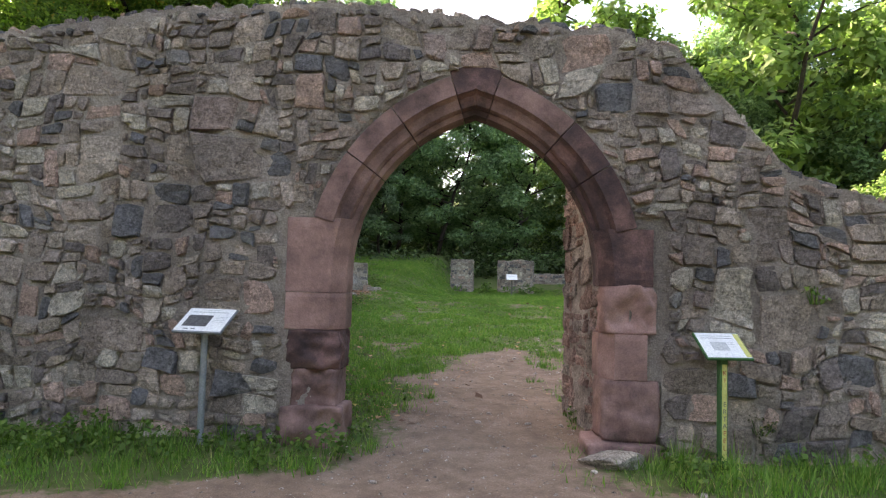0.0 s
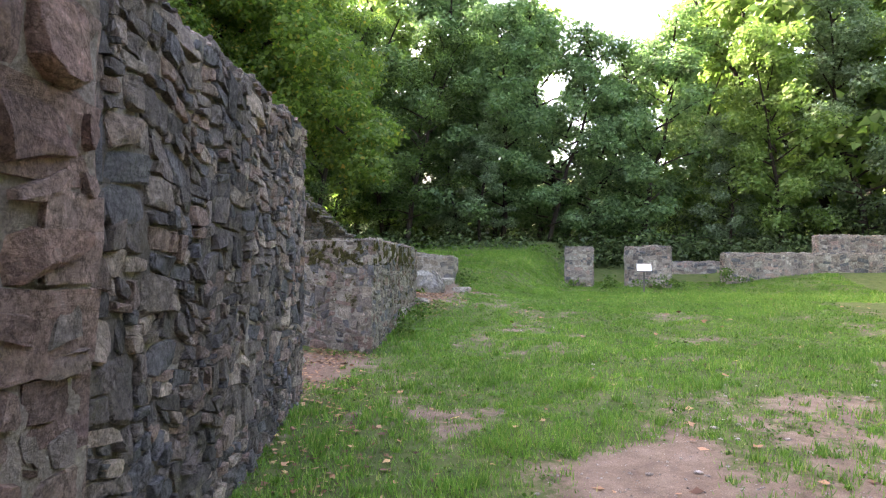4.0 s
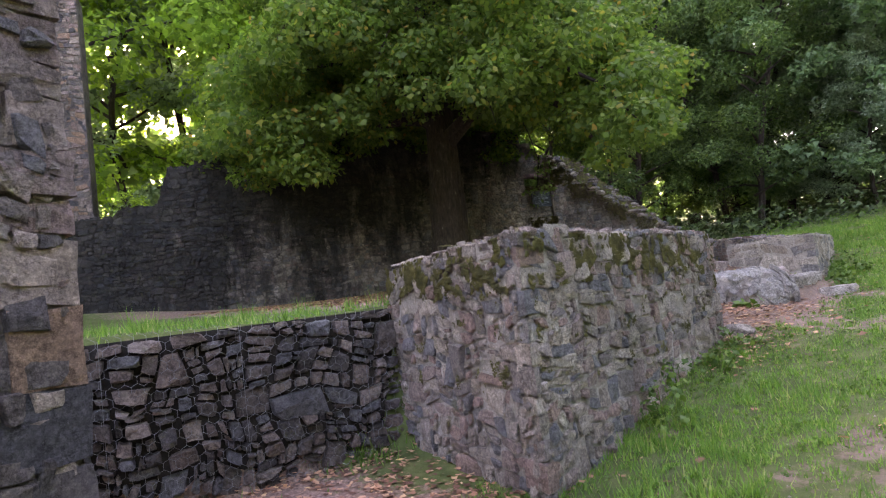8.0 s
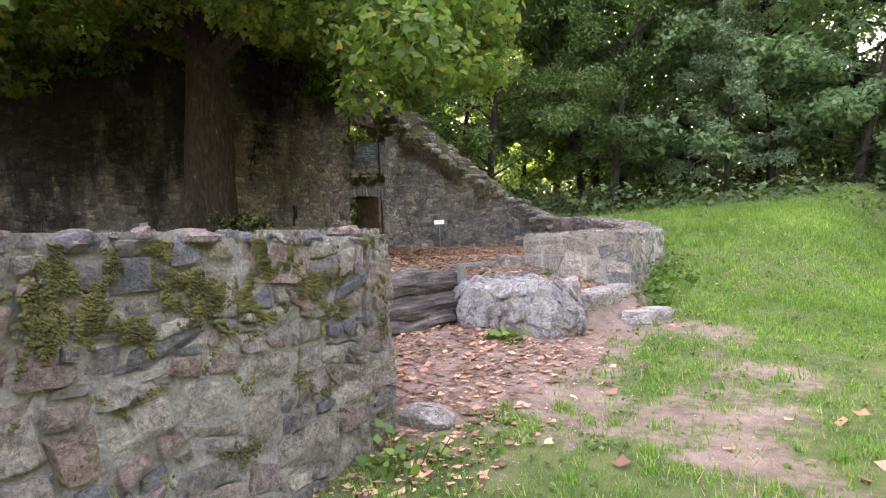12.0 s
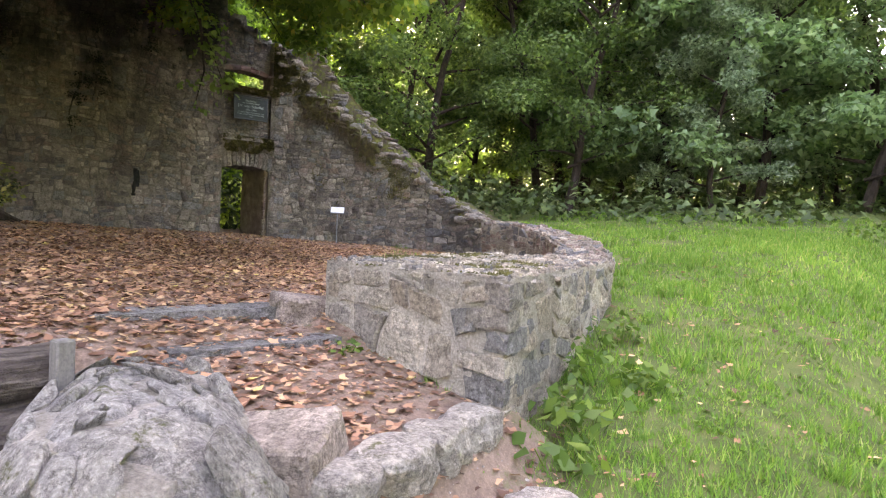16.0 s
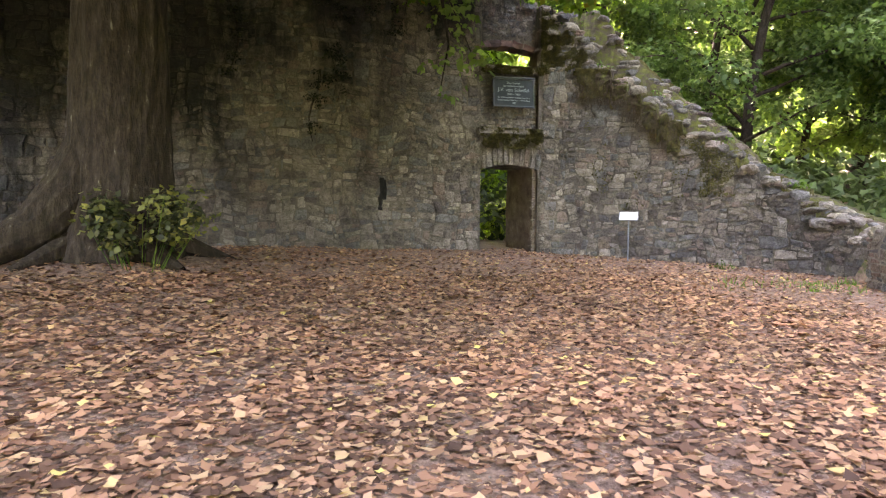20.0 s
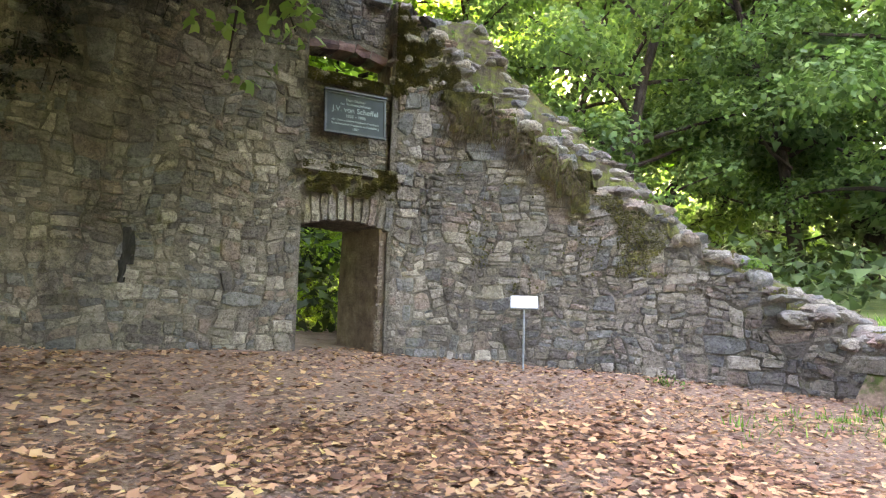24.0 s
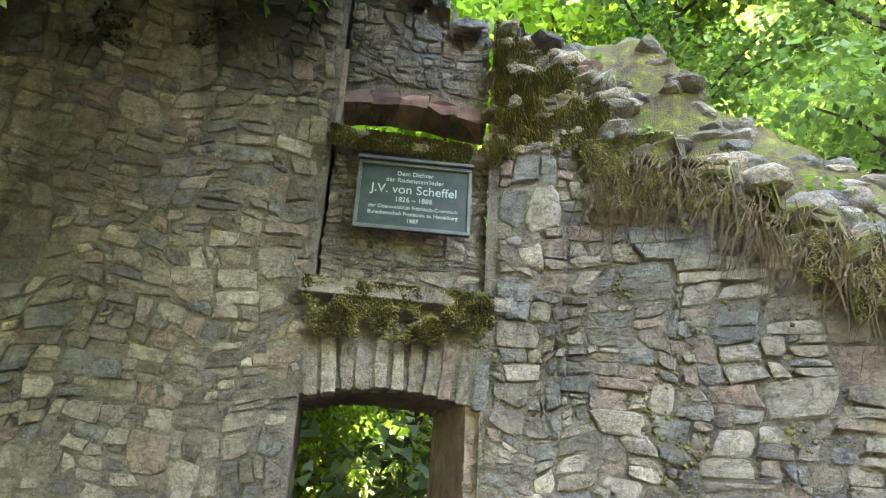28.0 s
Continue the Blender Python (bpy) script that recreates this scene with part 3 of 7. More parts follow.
def stone_solid(poly, place, proud, gap, rng):
    """Verts and faces of one broken stone bedded in the wall's face. place(u, v, w) gives the world point."""
    n = len(poly)
    cx, cy = sum(p[0] for p in poly) / n, sum(p[1] for p in poly) / n
    ring = []
    for i in range(n):
        a, b, c = poly[i - 1], poly[i], poly[(i + 1) % n]
        turn = (b[0] - a[0]) * (c[1] - b[1]) - (b[1] - a[1]) * (c[0] - b[0])
        la, lc = math.hypot(a[0] - b[0], a[1] - b[1]), math.hypot(c[0] - b[0], c[1] - b[1])
        if min(la, lc) < 0.025 or turn < 0.35 * la * lc or rng.random() < 0.25:
            ring.append(b)
            continue
        k = rng.uniform(0.08, 0.30)
        ring.append((b[0] + (a[0] - b[0]) * k, b[1] + (a[1] - b[1]) * k))
        k = rng.uniform(0.08, 0.30)
        ring.append((b[0] + (c[0] - b[0]) * k, b[1] + (c[1] - b[1]) * k))
    while len(ring) > 9:
        d = [math.hypot(ring[i][0] - ring[i - 1][0], ring[i][1] - ring[i - 1][1]) for i in range(len(ring))]
        ring.pop(d.index(min(d)))
    n = len(ring)
    ext = sum(math.hypot(p[0] - cx, p[1] - cy) for p in ring) / n
    if ext < 0.022:
        return None
    s1 = max(0.66, 1 - gap * rng.choice((0.35, 0.6, 0.9, 1.3, 2.0)) / ext)
    s2 = rng.uniform(0.86, 0.95)
    h = proud * rng.uniform(0.55, 1.3)
    t1 = (rng.gauss(0, 0.10), rng.gauss(-0.03, 0.12))
    t2 = (rng.gauss(0, 0.28), rng.gauss(0, 0.30))
    lift = rng.uniform(0.0, 0.10) * ext

    def face(u, v):
        du, dv = u - cx, v - cy
        return max(0.25 * h, h + min(t1[0] * du + t1[1] * dv, t2[0] * du + t2[1] * dv + lift))
    verts, faces = [], []
    for scale, level in ((s1, 0), (s1 * 0.99, 1), (s1 * s2, 2)):
        for x, y in ring:
            u, v = cx + (x - cx) * scale + rng.uniform(-0.025, 0.025) * ext, cy + (y - cy) * scale + rng.uniform(-0.025, 0.025) * ext
            w = -0.04 if level == 0 else face(u, v) * (rng.uniform(0.35, 0.75) if level == 1 else rng.uniform(0.85, 1.12))
            verts.append(place(u, v, w))
    for k in (0, 1):
        for i in range(n):
            j = (i + 1) % n
            faces.append((k * n + i, k * n + j, (k + 1) * n + j, (k + 1) * n + i))
    u, v = cx + rng.uniform(-0.35, 0.35) * ext, cy + rng.uniform(-0.35, 0.35) * ext
    verts.append(place(u, v, face(u, v) + rng.uniform(-0.06, 0.10) * min(ext, 0.15)))
    for i in range(n):
        faces.append((2 * n + i, 2 * n + (i + 1) % n, 3 * n))
    return verts, faces


def mortar_bed(parent, length, low, high, inside, place, proud, mat, step, seed, box=None, fill=0.15):
    """Uneven pointing that swells up between the stones and laps over their edges."""
    u0, u1 = box or (0.0, length)
    nu, nv_ = max(1, int((u1 - u0) / step)), max(1, int((high - low) / step))
    us = [u0 + (u1 - u0) * i / nu for i in range(nu + 1)]
    vs = [low + (high - low) * j / nv_ for j in range(nv_ + 1)]
    index, verts, faces = {}, [], []

    def corner(i, j):
        if (i, j) not in index:
            u, v = us[i], vs[j]
            w = proud * (fill + (1 - fill) * (0.5 * nz(u + seed, v, 0, 2.3) + 0.50 * nz(u, v + seed, 4, 6.5) + 0.32 * nz(u, v, seed, 15.0)))
            index[i, j] = len(verts)
            verts.append(place(u + 0.3 * step * nz(u, v, 8, 9.0), v + 0.3 * step * nz(u, v, 3, 9.0), max(0.004, w)))
        return index[i, j]
    for i in range(nu):
        for j in range(nv_):
            if inside((us[i] + us[i + 1]) / 2, (vs[j] + vs[j + 1]) / 2):
                faces.append((corner(i, j), corner(i + 1, j), corner(i + 1, j + 1), corner(i, j + 1)))
    if faces:
        ob = new("mortar", mesh_from("mortar", verts, faces, mat, True))
        ob.parent = parent


def lay_stones(parent, length, low, high, inside, place, size, mat, mat_far, seed, proud=0.026, gap=0.013, near=None, limit=300, wide=1.6, lid=None, bed=None, step=0.05, bed_box=None, fill=0.15):
    """Stones on one face of a wall; those of the near stretch are parts, the rest one joined part."""
    rng = random.Random(seed)
    rest_v, rest_f, count = [], [], 0
    if bed:
        mortar_bed(parent, length, low, high, inside, place, proud, bed, step, seed, bed_box, fill)
    for poly in stone_cells(length, low, high, inside, size, rng, wide):
        if lid:
            cu = sum(p[0] for p in poly) / len(poly)
            poly = clip(poly, 0, 1, lid(cu) + 0.015)
            if len(poly) < 3:
                continue
        made = stone_solid(poly, place, proud, gap, rng)
        if not made:
            continue
        cu = sum(p[0] for p in poly) / len(poly)
        cv = sum(p[1] for p in poly) / len(poly)
        if count < limit and (near is None or near(cu, cv)):
            part("stone", made, mat, parent)
            count += 1
        else:
            o = len(rest_v)
            rest_v += made[0]
            rest_f += [tuple(i + o for i in f) for f in made[1]]
    if rest_v:
        ob = part("stones_beyond", (rest_v, rest_f), mat_far, parent)
        tagged(ob, kind="stuff")


def core(name, length, thick, low, high, place, mat, spans=None, step=0.12, rough=0.03):
    """The mortared core of a wall as one mesh: columns between the foot and the broken top, open where spans leaves gaps."""
    verts, faces = [], []
    n = max(1, int(length / step))
    for i in range(n):
        u0, u1 = length * i / n, length * (i + 1) / n
        um = (u0 + u1) / 2
        for v0, v1 in spans(um) if spans else [(low(um), high(um))]:
            if v1 - v0 < 0.02:
                continue
            o = len(verts)
            for u in (u0, u1):
                for v in (v0, v1):
                    for w in (0.0, -thick):
                        verts.append(place(u, v, w))
            faces += [(o, o + 4, o + 6, o + 2), (o + 1, o + 3, o + 7, o + 5), (o + 2, o + 6, o + 7, o + 3), (o, o + 1, o + 5, o + 4), (o, o + 2, o + 3, o + 1), (o + 4, o + 5, o + 7, o + 6)]
    me = mesh_from(name, verts, faces, mat)
    bm = bmesh.new()
    bm.from_mesh(me)
    bmesh.ops.remove_doubles(bm, verts=bm.verts[:], dist=0.0005)
    bm.to_mesh(me)
    bm.free()
    return me


def straight(p, q, z0=0.0):
    """A face along p to q, seen with p at the left hand; w goes out of the wall."""
    d = Vector((q[0] - p[0], q[1] - p[1], 0))
    length = d.length
    d.normalize()
    n = Vector((d.y, -d.x, 0))
    return length, lambda u, v, w: (p[0] + d.x * u + n.x * w, p[1] + d.y * u + n.y * w, z0 + v)


def along(points):
    """The same along a smooth bent line."""
    fine = []
    for i in range(len(points) - 1):
        p0, p1, p2, p3 = (Vector(points[max(0, min(len(points) - 1, k))]) for k in (i - 1, i, i + 1, i + 2))
        for s in range(8):
            t = s / 8
            fine.append(0.5 * (2 * p1 + (p2 - p0) * t + (2 * p0 - 5 * p1 + 4 * p2 - p3) * t * t + (3 * p1 - p0 - 3 * p2 + p3) * t ** 3))
    fine.append(Vector(points[-1]))
    cum = [0.0]
    for a, b in zip(fine, fine[1:]):
        cum.append(cum[-1] + (b - a).length)

    def place(u, v, w):
        k = 0
        while k < len(fine) - 2 and cum[k + 1] < u:
            k += 1
        d = (fine[k + 1] - fine[k]).normalized()
        p = fine[k] + d * (u - cum[k])
        return (p.x + d.y * w, p.y - d.x * w, v)

    def at_u(x, y):
        best = min(range(len(fine)), key=lambda k: (fine[k].x - x) ** 2 + (fine[k].y - y) ** 2)
        return cum[best]
    return cum[-1], place, at_u


def cap_stones(parent, length, thick, high, place, size, mat, seed, lift=0.05, limit=120, near=None, upto=1e9):
    """Flattish stones bedded on the broken top of a wall."""
    rng = random.Random(seed)

    def top(u, s, w):
        return place(u, high(max(0, min(length, u))) + w, -s)
    lay_stones(parent, length, 0, thick, lambda u, s: 0 < u < min(length, upto) and 0 < s < thick, top, size, mat[0], mat[1], seed, proud=lift, gap=0.01, near=near, limit=limit, wide=1.4)


def slab_top(wall, p, q, r, z, size, mats, seed, lift=0.05, limit=80):
    """Stones bedded flat on a wall's top: p, q one long edge, r the far corner beyond p."""
    e1 = Vector((q[0] - p[0], q[1] - p[1]))
    e2 = Vector((r[0] - p[0], r[1] - p[1]))
    l1, l2 = e1.length, e2.length
    e1, e2 = e1 / l1, e2 / l2
    zz = z if callable(z) else (lambda a, b: z)

    def top(a, b, w):
        return (p[0] + e1.x * a + e2.x * b, p[1] + e1.y * a + e2.y * b, zz(a, b) + w + 0.03 * nz(a, b, seed, 1.5))
    lay_stones(wall, l1, 0, l2, lambda a, b: 0 < a < l1 and 0 < b < l2, top, size, mats[0], mats[1], seed, proud=lift, gap=0.012, limit=limit, wide=1.35, bed=mats[2] if len(mats) > 2 else None)


# ---------- gate wall ----------
GX0 = -9.0
gate_len, gate_place0 = straight((GX0, 0.05 + 0.05 * GX0), (6.5, 0.05 + 0.05 * 6.5))


def gate_place(u, v, w):
    return gate_place0(u, v, w + 0.03 * nz(u, v, 5, 0.9))


GATE_TOP = [(-9, 3.7), (-6, 4.0), (-4.86, 4.15), (-3.03, 4.42), (-1.24, 4.50), (0.22, 4.33), (1.63, 4.22), (2.19, 4.02), (2.57, 3.62), (2.95, 3.18), (3.38, 2.74), (4.12, 2.56), (6.5, 2.3)]
AC, AW, SPRING, ARISE = 0.19, 1.27, 1.72, 1.67      # arch: middle, half width, spring height, rise
AR = (AW ** 2 + ARISE ** 2) / (2 * AW)


def arch_in(x, grow=0.0):
    """Height of the arch's edge over x, its ring grown outwards by grow."""
    dx = abs(x - AC)
    r = AR + grow
    k = dx + (AR - AW)
    return SPRING + math.sqrt(max(0, r * r - k * k)) if k < r else None


def gate_top(u):
    x = GX0 + u
    return lerp(GATE_TOP, x) + 0.05 * nz(x, 0, 2, 3.0) + 0.04 * nz(x, 0, 9, 9.0)


def gate_spans(u):
    x = GX0 + u
    foot, top = -0.4, gate_top(u)
    if abs(x - AC) < AW + 0.30:
        a = arch_in(x, 0.30) or SPRING
        return [(a, top)]
    return [(foot, top)]


def gate_inside(u, v):
    x = GX0 + u
    if not (0.1 < u < gate_len - 0.1) or v > gate_top(u) - 0.05 or v < -0.25:
        return False
    if v < 2.36 and abs(x - AC) < (1.93 if v > 1.1 else 1.86):
        return False
    if v > SPRING:
        a = arch_in(x, 0.43)
        return a is None or v > a
    if v > 1.1:
        return abs(x - AC) > (1.86 if x < AC else 1.8)
    return abs(x - AC) > (1.72 if x < AC else 1.85)


gate = tagged(new("gate_wall", core("gate_wall", gate_len, 0.9, None, None, gate_place, m_mortar, gate_spans, 0.035)), "ruined rubble gate wall with a pointed red sandstone arch", "wall", kind="structure")
lay_stones(gate, gate_len, -0.4, 4.6, gate_inside, gate_place, 0.29, m_gate, m_gate_j, 11, proud=0.05, gap=0.015, wide=1.28, fill=0.10, bed=m_mortar, step=0.045, bed_box=(GX0 * -1 - 4.6, 13.4), near=lambda u, v: -3.6 < u + GX0 < 3.9, limit=300)
cap_stones(gate, gate_len, 0.9, gate_top, gate_place, 0.24, (m_gate, m_gate_j), 12, limit=0)


def back_place(u, v, w):
    x, y, z = gate_place0(gate_len - u, v, -0.9 - w)
    return (x, y, z)


lay_stones(gate, gate_len, -0.4, 4.6, lambda u, v: gate_inside(gate_len - u, v) and 2 < u < 13, back_place, 0.28, m_gate, m_gate_j, 13, limit=0)

# dressed arch stones
gdir = Vector((1, 0.05, 0)).normalized()
gnorm = Vector((gdir.y, -gdir.x, 0))


def arch_pt(x, z, out):
    """A point of the gate's front plane at x and z, out metres before it."""
    p = Vector((x, 0.05 + 0.05 * x, z)) + gnorm * out
    return (p.x, p.y, p.z)


def ring_pt(side, ang, r):
    """On the left (-1) or right (1) limb of the arch: ang from the spring line, r the radius."""
    k = r * math.cos(ang) - (AR - AW)
    return AC + side * k, SPRING + r * math.sin(ang)


apex = math.acos((AR - AW) / AR)
PROFILE = [(0.40, 0.03), (0.20, 0.035), (0.185, 0.0), (0.165, -0.03), (0.125, -0.05), (0.075, -0.065), (0.055, -0.10), (0.05, -0.14), (0.0, -0.16), (0.0, -0.42), (0.40, -0.42)]


def voussoir(side, a0, a1, profile=None, steps=6):
    verts, faces = [], []
    PROFILE_ = profile or PROFILE
    for i in range(steps + 1):
        a = a0 + (a1 - a0) * i / steps
        for g, out in PROFILE_:
            x, z = ring_pt(side, a, AR + g)
            if side * (x - AC) < 0.0:
                x = AC
            verts.append(arch_pt(x, z, out))
    m = len(PROFILE_)
    for i in range(steps):
        for k in range(m):
            j = (k + 1) % m
            faces.append((i * m + k, i * m + j, (i + 1) * m + j, (i + 1) * m + k))
    faces.append(tuple(range(m)))
    faces.append(tuple(steps * m + k for k in reversed(range(m))))
    return verts, faces


for side, cuts in ((-1, (0.205, 0.47, 0.70, 0.945)), (1, (0.186, 0.43, 0.63, 0.945))):
    for c0, c1 in zip(cuts, cuts[1:]):
        part("arch_stone", voussoir(side, c0 * apex + 0.003, c1 * apex - 0.003, steps=10), m_sand_d if side > 0 and c0 < 0.5 else m_sand_m, gate)
BACK = [(0.24, -0.41), (0.24, -0.905), (0.55, -0.905), (0.55, -0.41)]
for side in (-1, 1):
    part("arch_backing", voussoir(side, 0.0, 1.06 * apex, BACK, 18), m_mortar, gate)
# keystone: a narrow dark wedge that carries the moulding on
KEY = [(0.46, 0.01)] + PROFILE[1:-1] + [(0.46, -0.42)]
kv, kf = [], []
for side in (-1, 1):
    v_, f_ = voussoir(side, 0.945 * apex + 0.002, 1.10 * apex, KEY, 5)
    kf += [tuple(i + len(kv) for i in f) for f in f_]
    kv += v_
part("keystone", (kv, kf), m_sand_d, gate, "dark stained red sandstone keystone")


def jamb_block(x_in, x_out, z0, z1, out, chamfer, curve=0.0, label="", rough=0.004, mat=None):
    """One dressed jamb block with a chamfer towards the opening."""
    verts, faces = [], []
    s = 1 if x_in > AC else -1
    prof = [(x_out, out), (x_in + s * chamfer, out), (x_in + s * chamfer * 0.25, out - chamfer * 0.9), (x_in, out - chamfer * 1.2), (x_in, -0.45), (x_out, -0.45)]
    rows = 8
    for i in range(rows + 1):
        z = z0 + (z1 - z0) * i / rows
        b = 0.006 if i in (0, rows) else 0.0
        for x, o in prof:
            xx = x
            if curve and abs(x - x_out) > 0.05 and z > SPRING:
                a = math.asin(min(1, (z - SPRING) / AR))
                xx = x - s * AR * (1 - math.cos(a))
            verts.append(arch_pt(xx + s * b + rough * nz(x * 9, z * 9, o * 9), z, o - b + 1.3 * rough * nz(x * 7 + 3, z * 8, o * 5)))
    m = len(prof)
    for i in range(rows):
        for k in range(m):
            j = (k + 1) % m
            faces.append((i * m + k, i * m + j, (i + 1) * m + j, (i + 1) * m + k))
    faces += [tuple(range(m)), tuple(rows * m + k for k in reversed(range(m)))]
    part("jamb_stone", (verts, faces), mat or m_sand, gate, label)


XL, XR = AC - AW, AC + AW
jamb_block(XL, XL - 0.59, 1.52, 2.27, 0.022, 0.13, 1.0)
jamb_block(XL, XL - 0.58, 1.15, 1.515, 0.03, 0.13)
jamb_block(XR, XR + 0.50, 1.66, 2.22, 0.022, 0.13, 1.0, "dark stained sandstone springer", 0.008, m_sand_d)
jamb_block(XR, XR + 0.44, 0.76, 1.195, 0.06, 0.13)


def broken_block(x_in, x_out, z0, z1, out, seed, mat, label, amp=0.05, round_off=0.5):
    """A weathered block whose arrises have broken away."""
    bm_ = bmesh.new()
    bmesh.ops.create_cube(bm_, size=2.0)
    bmesh.ops.subdivide_edges(bm_, edges=bm_.edges[:], cuts=13, use_grid_fill=True)
    for v_ in bm_.verts:
        c_ = v_.co
        k_ = max(0.0, math.sqrt(c_.x ** 2 + c_.z ** 2 + c_.y ** 2) - 1.05)
        c_ *= 1 - round_off * 0.22 * k_
        x_ = x_in + (x_out - x_in) * (c_.x + 1) / 2
        z_ = z0 + (z1 - z0) * (c_.z + 1) / 2
        o_ = -0.45 + (out + 0.45) * (1 - c_.y) / 2
        d_ = amp * (nz(x_ + seed, z_, o_, 4.0) + 0.5 * nz(x_, z_ + seed, o_, 11.0) + 0.22 * nz(x_ + seed, z_, o_, 27.0))
        v_.co = arch_pt(x_ + 0.6 * d_, z_ + 0.25 * d_, o_ + d_)
    bmesh.ops.recalc_face_normals(bm_, faces=bm_.faces[:])
    part("jamb_stone", bm_, mat, gate, label).data.shade_smooth()


broken_block(XL + 0.0, XL - 0.56, 0.74, 1.15, 0.04, 1, m_sand_d, "dark broken red sandstone block", 0.07)
broken_block(XL - 0.03, XL - 0.50, 0.38, 0.76, 0.03, 2, m_sand_m, "crumbled pale sandstone block", 0.06, 0.3)
broken_block(XL + 0.05, XL - 0.60, -0.25, 0.42, 0.13, 3, m_sand_m, "worn red sandstone footing", 0.09, 0.8)
broken_block(XR + 0.03, XR + 0.54, 1.18, 1.67, 0.035, 4, m_sand, "broken weathered sandstone block", 0.09)
broken_block(XR + 0.0, XR + 0.58, 0.16, 0.77, 0.08, 5, m_sand_m, "rough red sandstone block", 0.06, 0.6)
broken_block(XR - 0.16, XR + 0.60, -0.25, 0.18, 0.20, 6, m_sand_m, "flat worn footing stone", 0.06, 0.6)

# passage walls behind the arch


def block_wall(name, corners, z_low, high, mat_core, label):
    """A thick wall over a plan of four corners, given counter-clockwise."""
    verts = [(x, y, z_low) for x, y in corners] + [(x, y, high) for x, y in corners]
    faces = [(3, 2, 1, 0), (4, 5, 6, 7)] + [(i, (i + 1) % 4, (i + 1) % 4 + 4, i + 4) for i in range(4)]
    return tagged(new(name, mesh_from(name, verts, faces, mat_core)), label, "wall", kind="structure")


def clad(wall, p, q, low, high, size, mats, seed, proud=0.025, limit=150, near=None, ragged=0.03, bed=None, step=0.05, gap=0.014, fill=0.15):
    """Stones on the straight face p to q of a wall."""
    length, pl = straight(p, q)

    def place(u, v, w):
        return pl(u, v, w + 0.025 * nz(u + seed, v, 0, 1.1))
    top = high if callable(high) else (lambda u: high)
    lo = low if callable(low) else (lambda u: low)
    hi = max(top(length * k / 10) for k in range(11))
    lw = min(lo(length * k / 10) for k in range(11))
    lay_stones(wall, length, lw, hi, lambda u, v: 0.02 < u < length - 0.02 and lo(u) < v < top(u) - 0.02 + ragged * nz(u, seed, 0, 4), place, size, mats[0], mats[1], seed, proud=proud, limit=limit, near=near, lid=top, bed=bed, step=step, gap=gap, fill=fill)
    return length, place


SANDY = tones((0.328, 0.213, 0.187), (0.443, 0.312, 0.271), (0.377, 0.283, 0.246), (0.426, 0.271, 0.226), (0.303, 0.205, 0.184), (0.369, 0.307, 0.275))
m_pass = stone_material("passage_stone", SANDY, grime=0.2)
m_pass_j = stone_material("passage_stone_far", SANDY, True, grime=0.2)
PL0, PL1 = (XL - 0.16, 0.40), (-1.70, 2.05)
pl_wall = block_wall("wall_passage_left", [(-3.0, 0.42), PL0, PL1, (-3.0, 2.1)], -0.3, 4.30, m_mortar, "reddish rubble reveal of the gate passage")
clad(pl_wall, PL0, PL1, -0.2, 4.3, 0.33, (m_pass, m_pass_j), 21, bed=m_mortar, proud=0.05, gap=0.022, fill=0.42)
clad(pl_wall, PL1, (-3.0, 2.1), -0.2, 4.3, 0.20, (m_pass, m_pass_j), 24, limit=40)
slab_top(pl_wall, (-3.0, 0.42), PL0, (-3.0, 2.1), 4.28, 0.22, (m_gate, m_gate_j), 25, limit=0)
PR0, PR1 = (1.27, 1.80), (XR + 0.14, 0.42)
pr_wall = block_wall("wall_passage_right", [PR1, (2.15, 0.45), (2.15, 1.85), PR0], -0.3, 3.75, m_mortar, "reddish rubble reveal of the gate passage")
clad(pr_wall, PR0, PR1, -0.2, 3.75, 0.27, (m_pass, m_pass_j), 22, bed=m_mortar, proud=0.04, gap=0.016, fill=0.5)
clad(pr_wall, (2.15, 1.85), PR0, -0.2, 3.7, 0.24, (m_gate, m_gate_j), 23, limit=40)

# ---------- dark wall beside the path ----------
DW0, DW1 = (-2.0, 1.9), (-4.06, 7.88)
dw_top = lambda u: 3.45 + 0.07 * u + 0.10 * nz(u, 0, 4, 1.2)
dl, dpl = straight(DW0, DW1)
dark = tagged(new("wall_dark", core("wall_dark", dl, 1.3, lambda u: -0.2, dw_top, lambda u, v, w: dpl(u, v, w), m_mortar)), "dark rubble wall stub with a broken end", "wall", kind="structure")
clad(dark, DW0, DW1, 0.0, dw_top, 0.20, (m_dark, m_dark_j), 31, proud=0.05, limit=300, bed=m_mortar_d, gap=0.012)
dn = Vector((dpl(dl, 0, -1.3)[0], dpl(dl, 0, -1.3)[1]))
clad(dark, DW1, (dn.x, dn.y), 0.2, lambda u: 3.85, 0.24, (m_mixed, m_mixed_j), 32, proud=0.05, limit=70, bed=m_mortar_d, gap=0.016)
cap_stones(dark, dl, 1.3, dw_top, dpl, 0.26, (m_dark, m_dark_j), 33, limit=0)

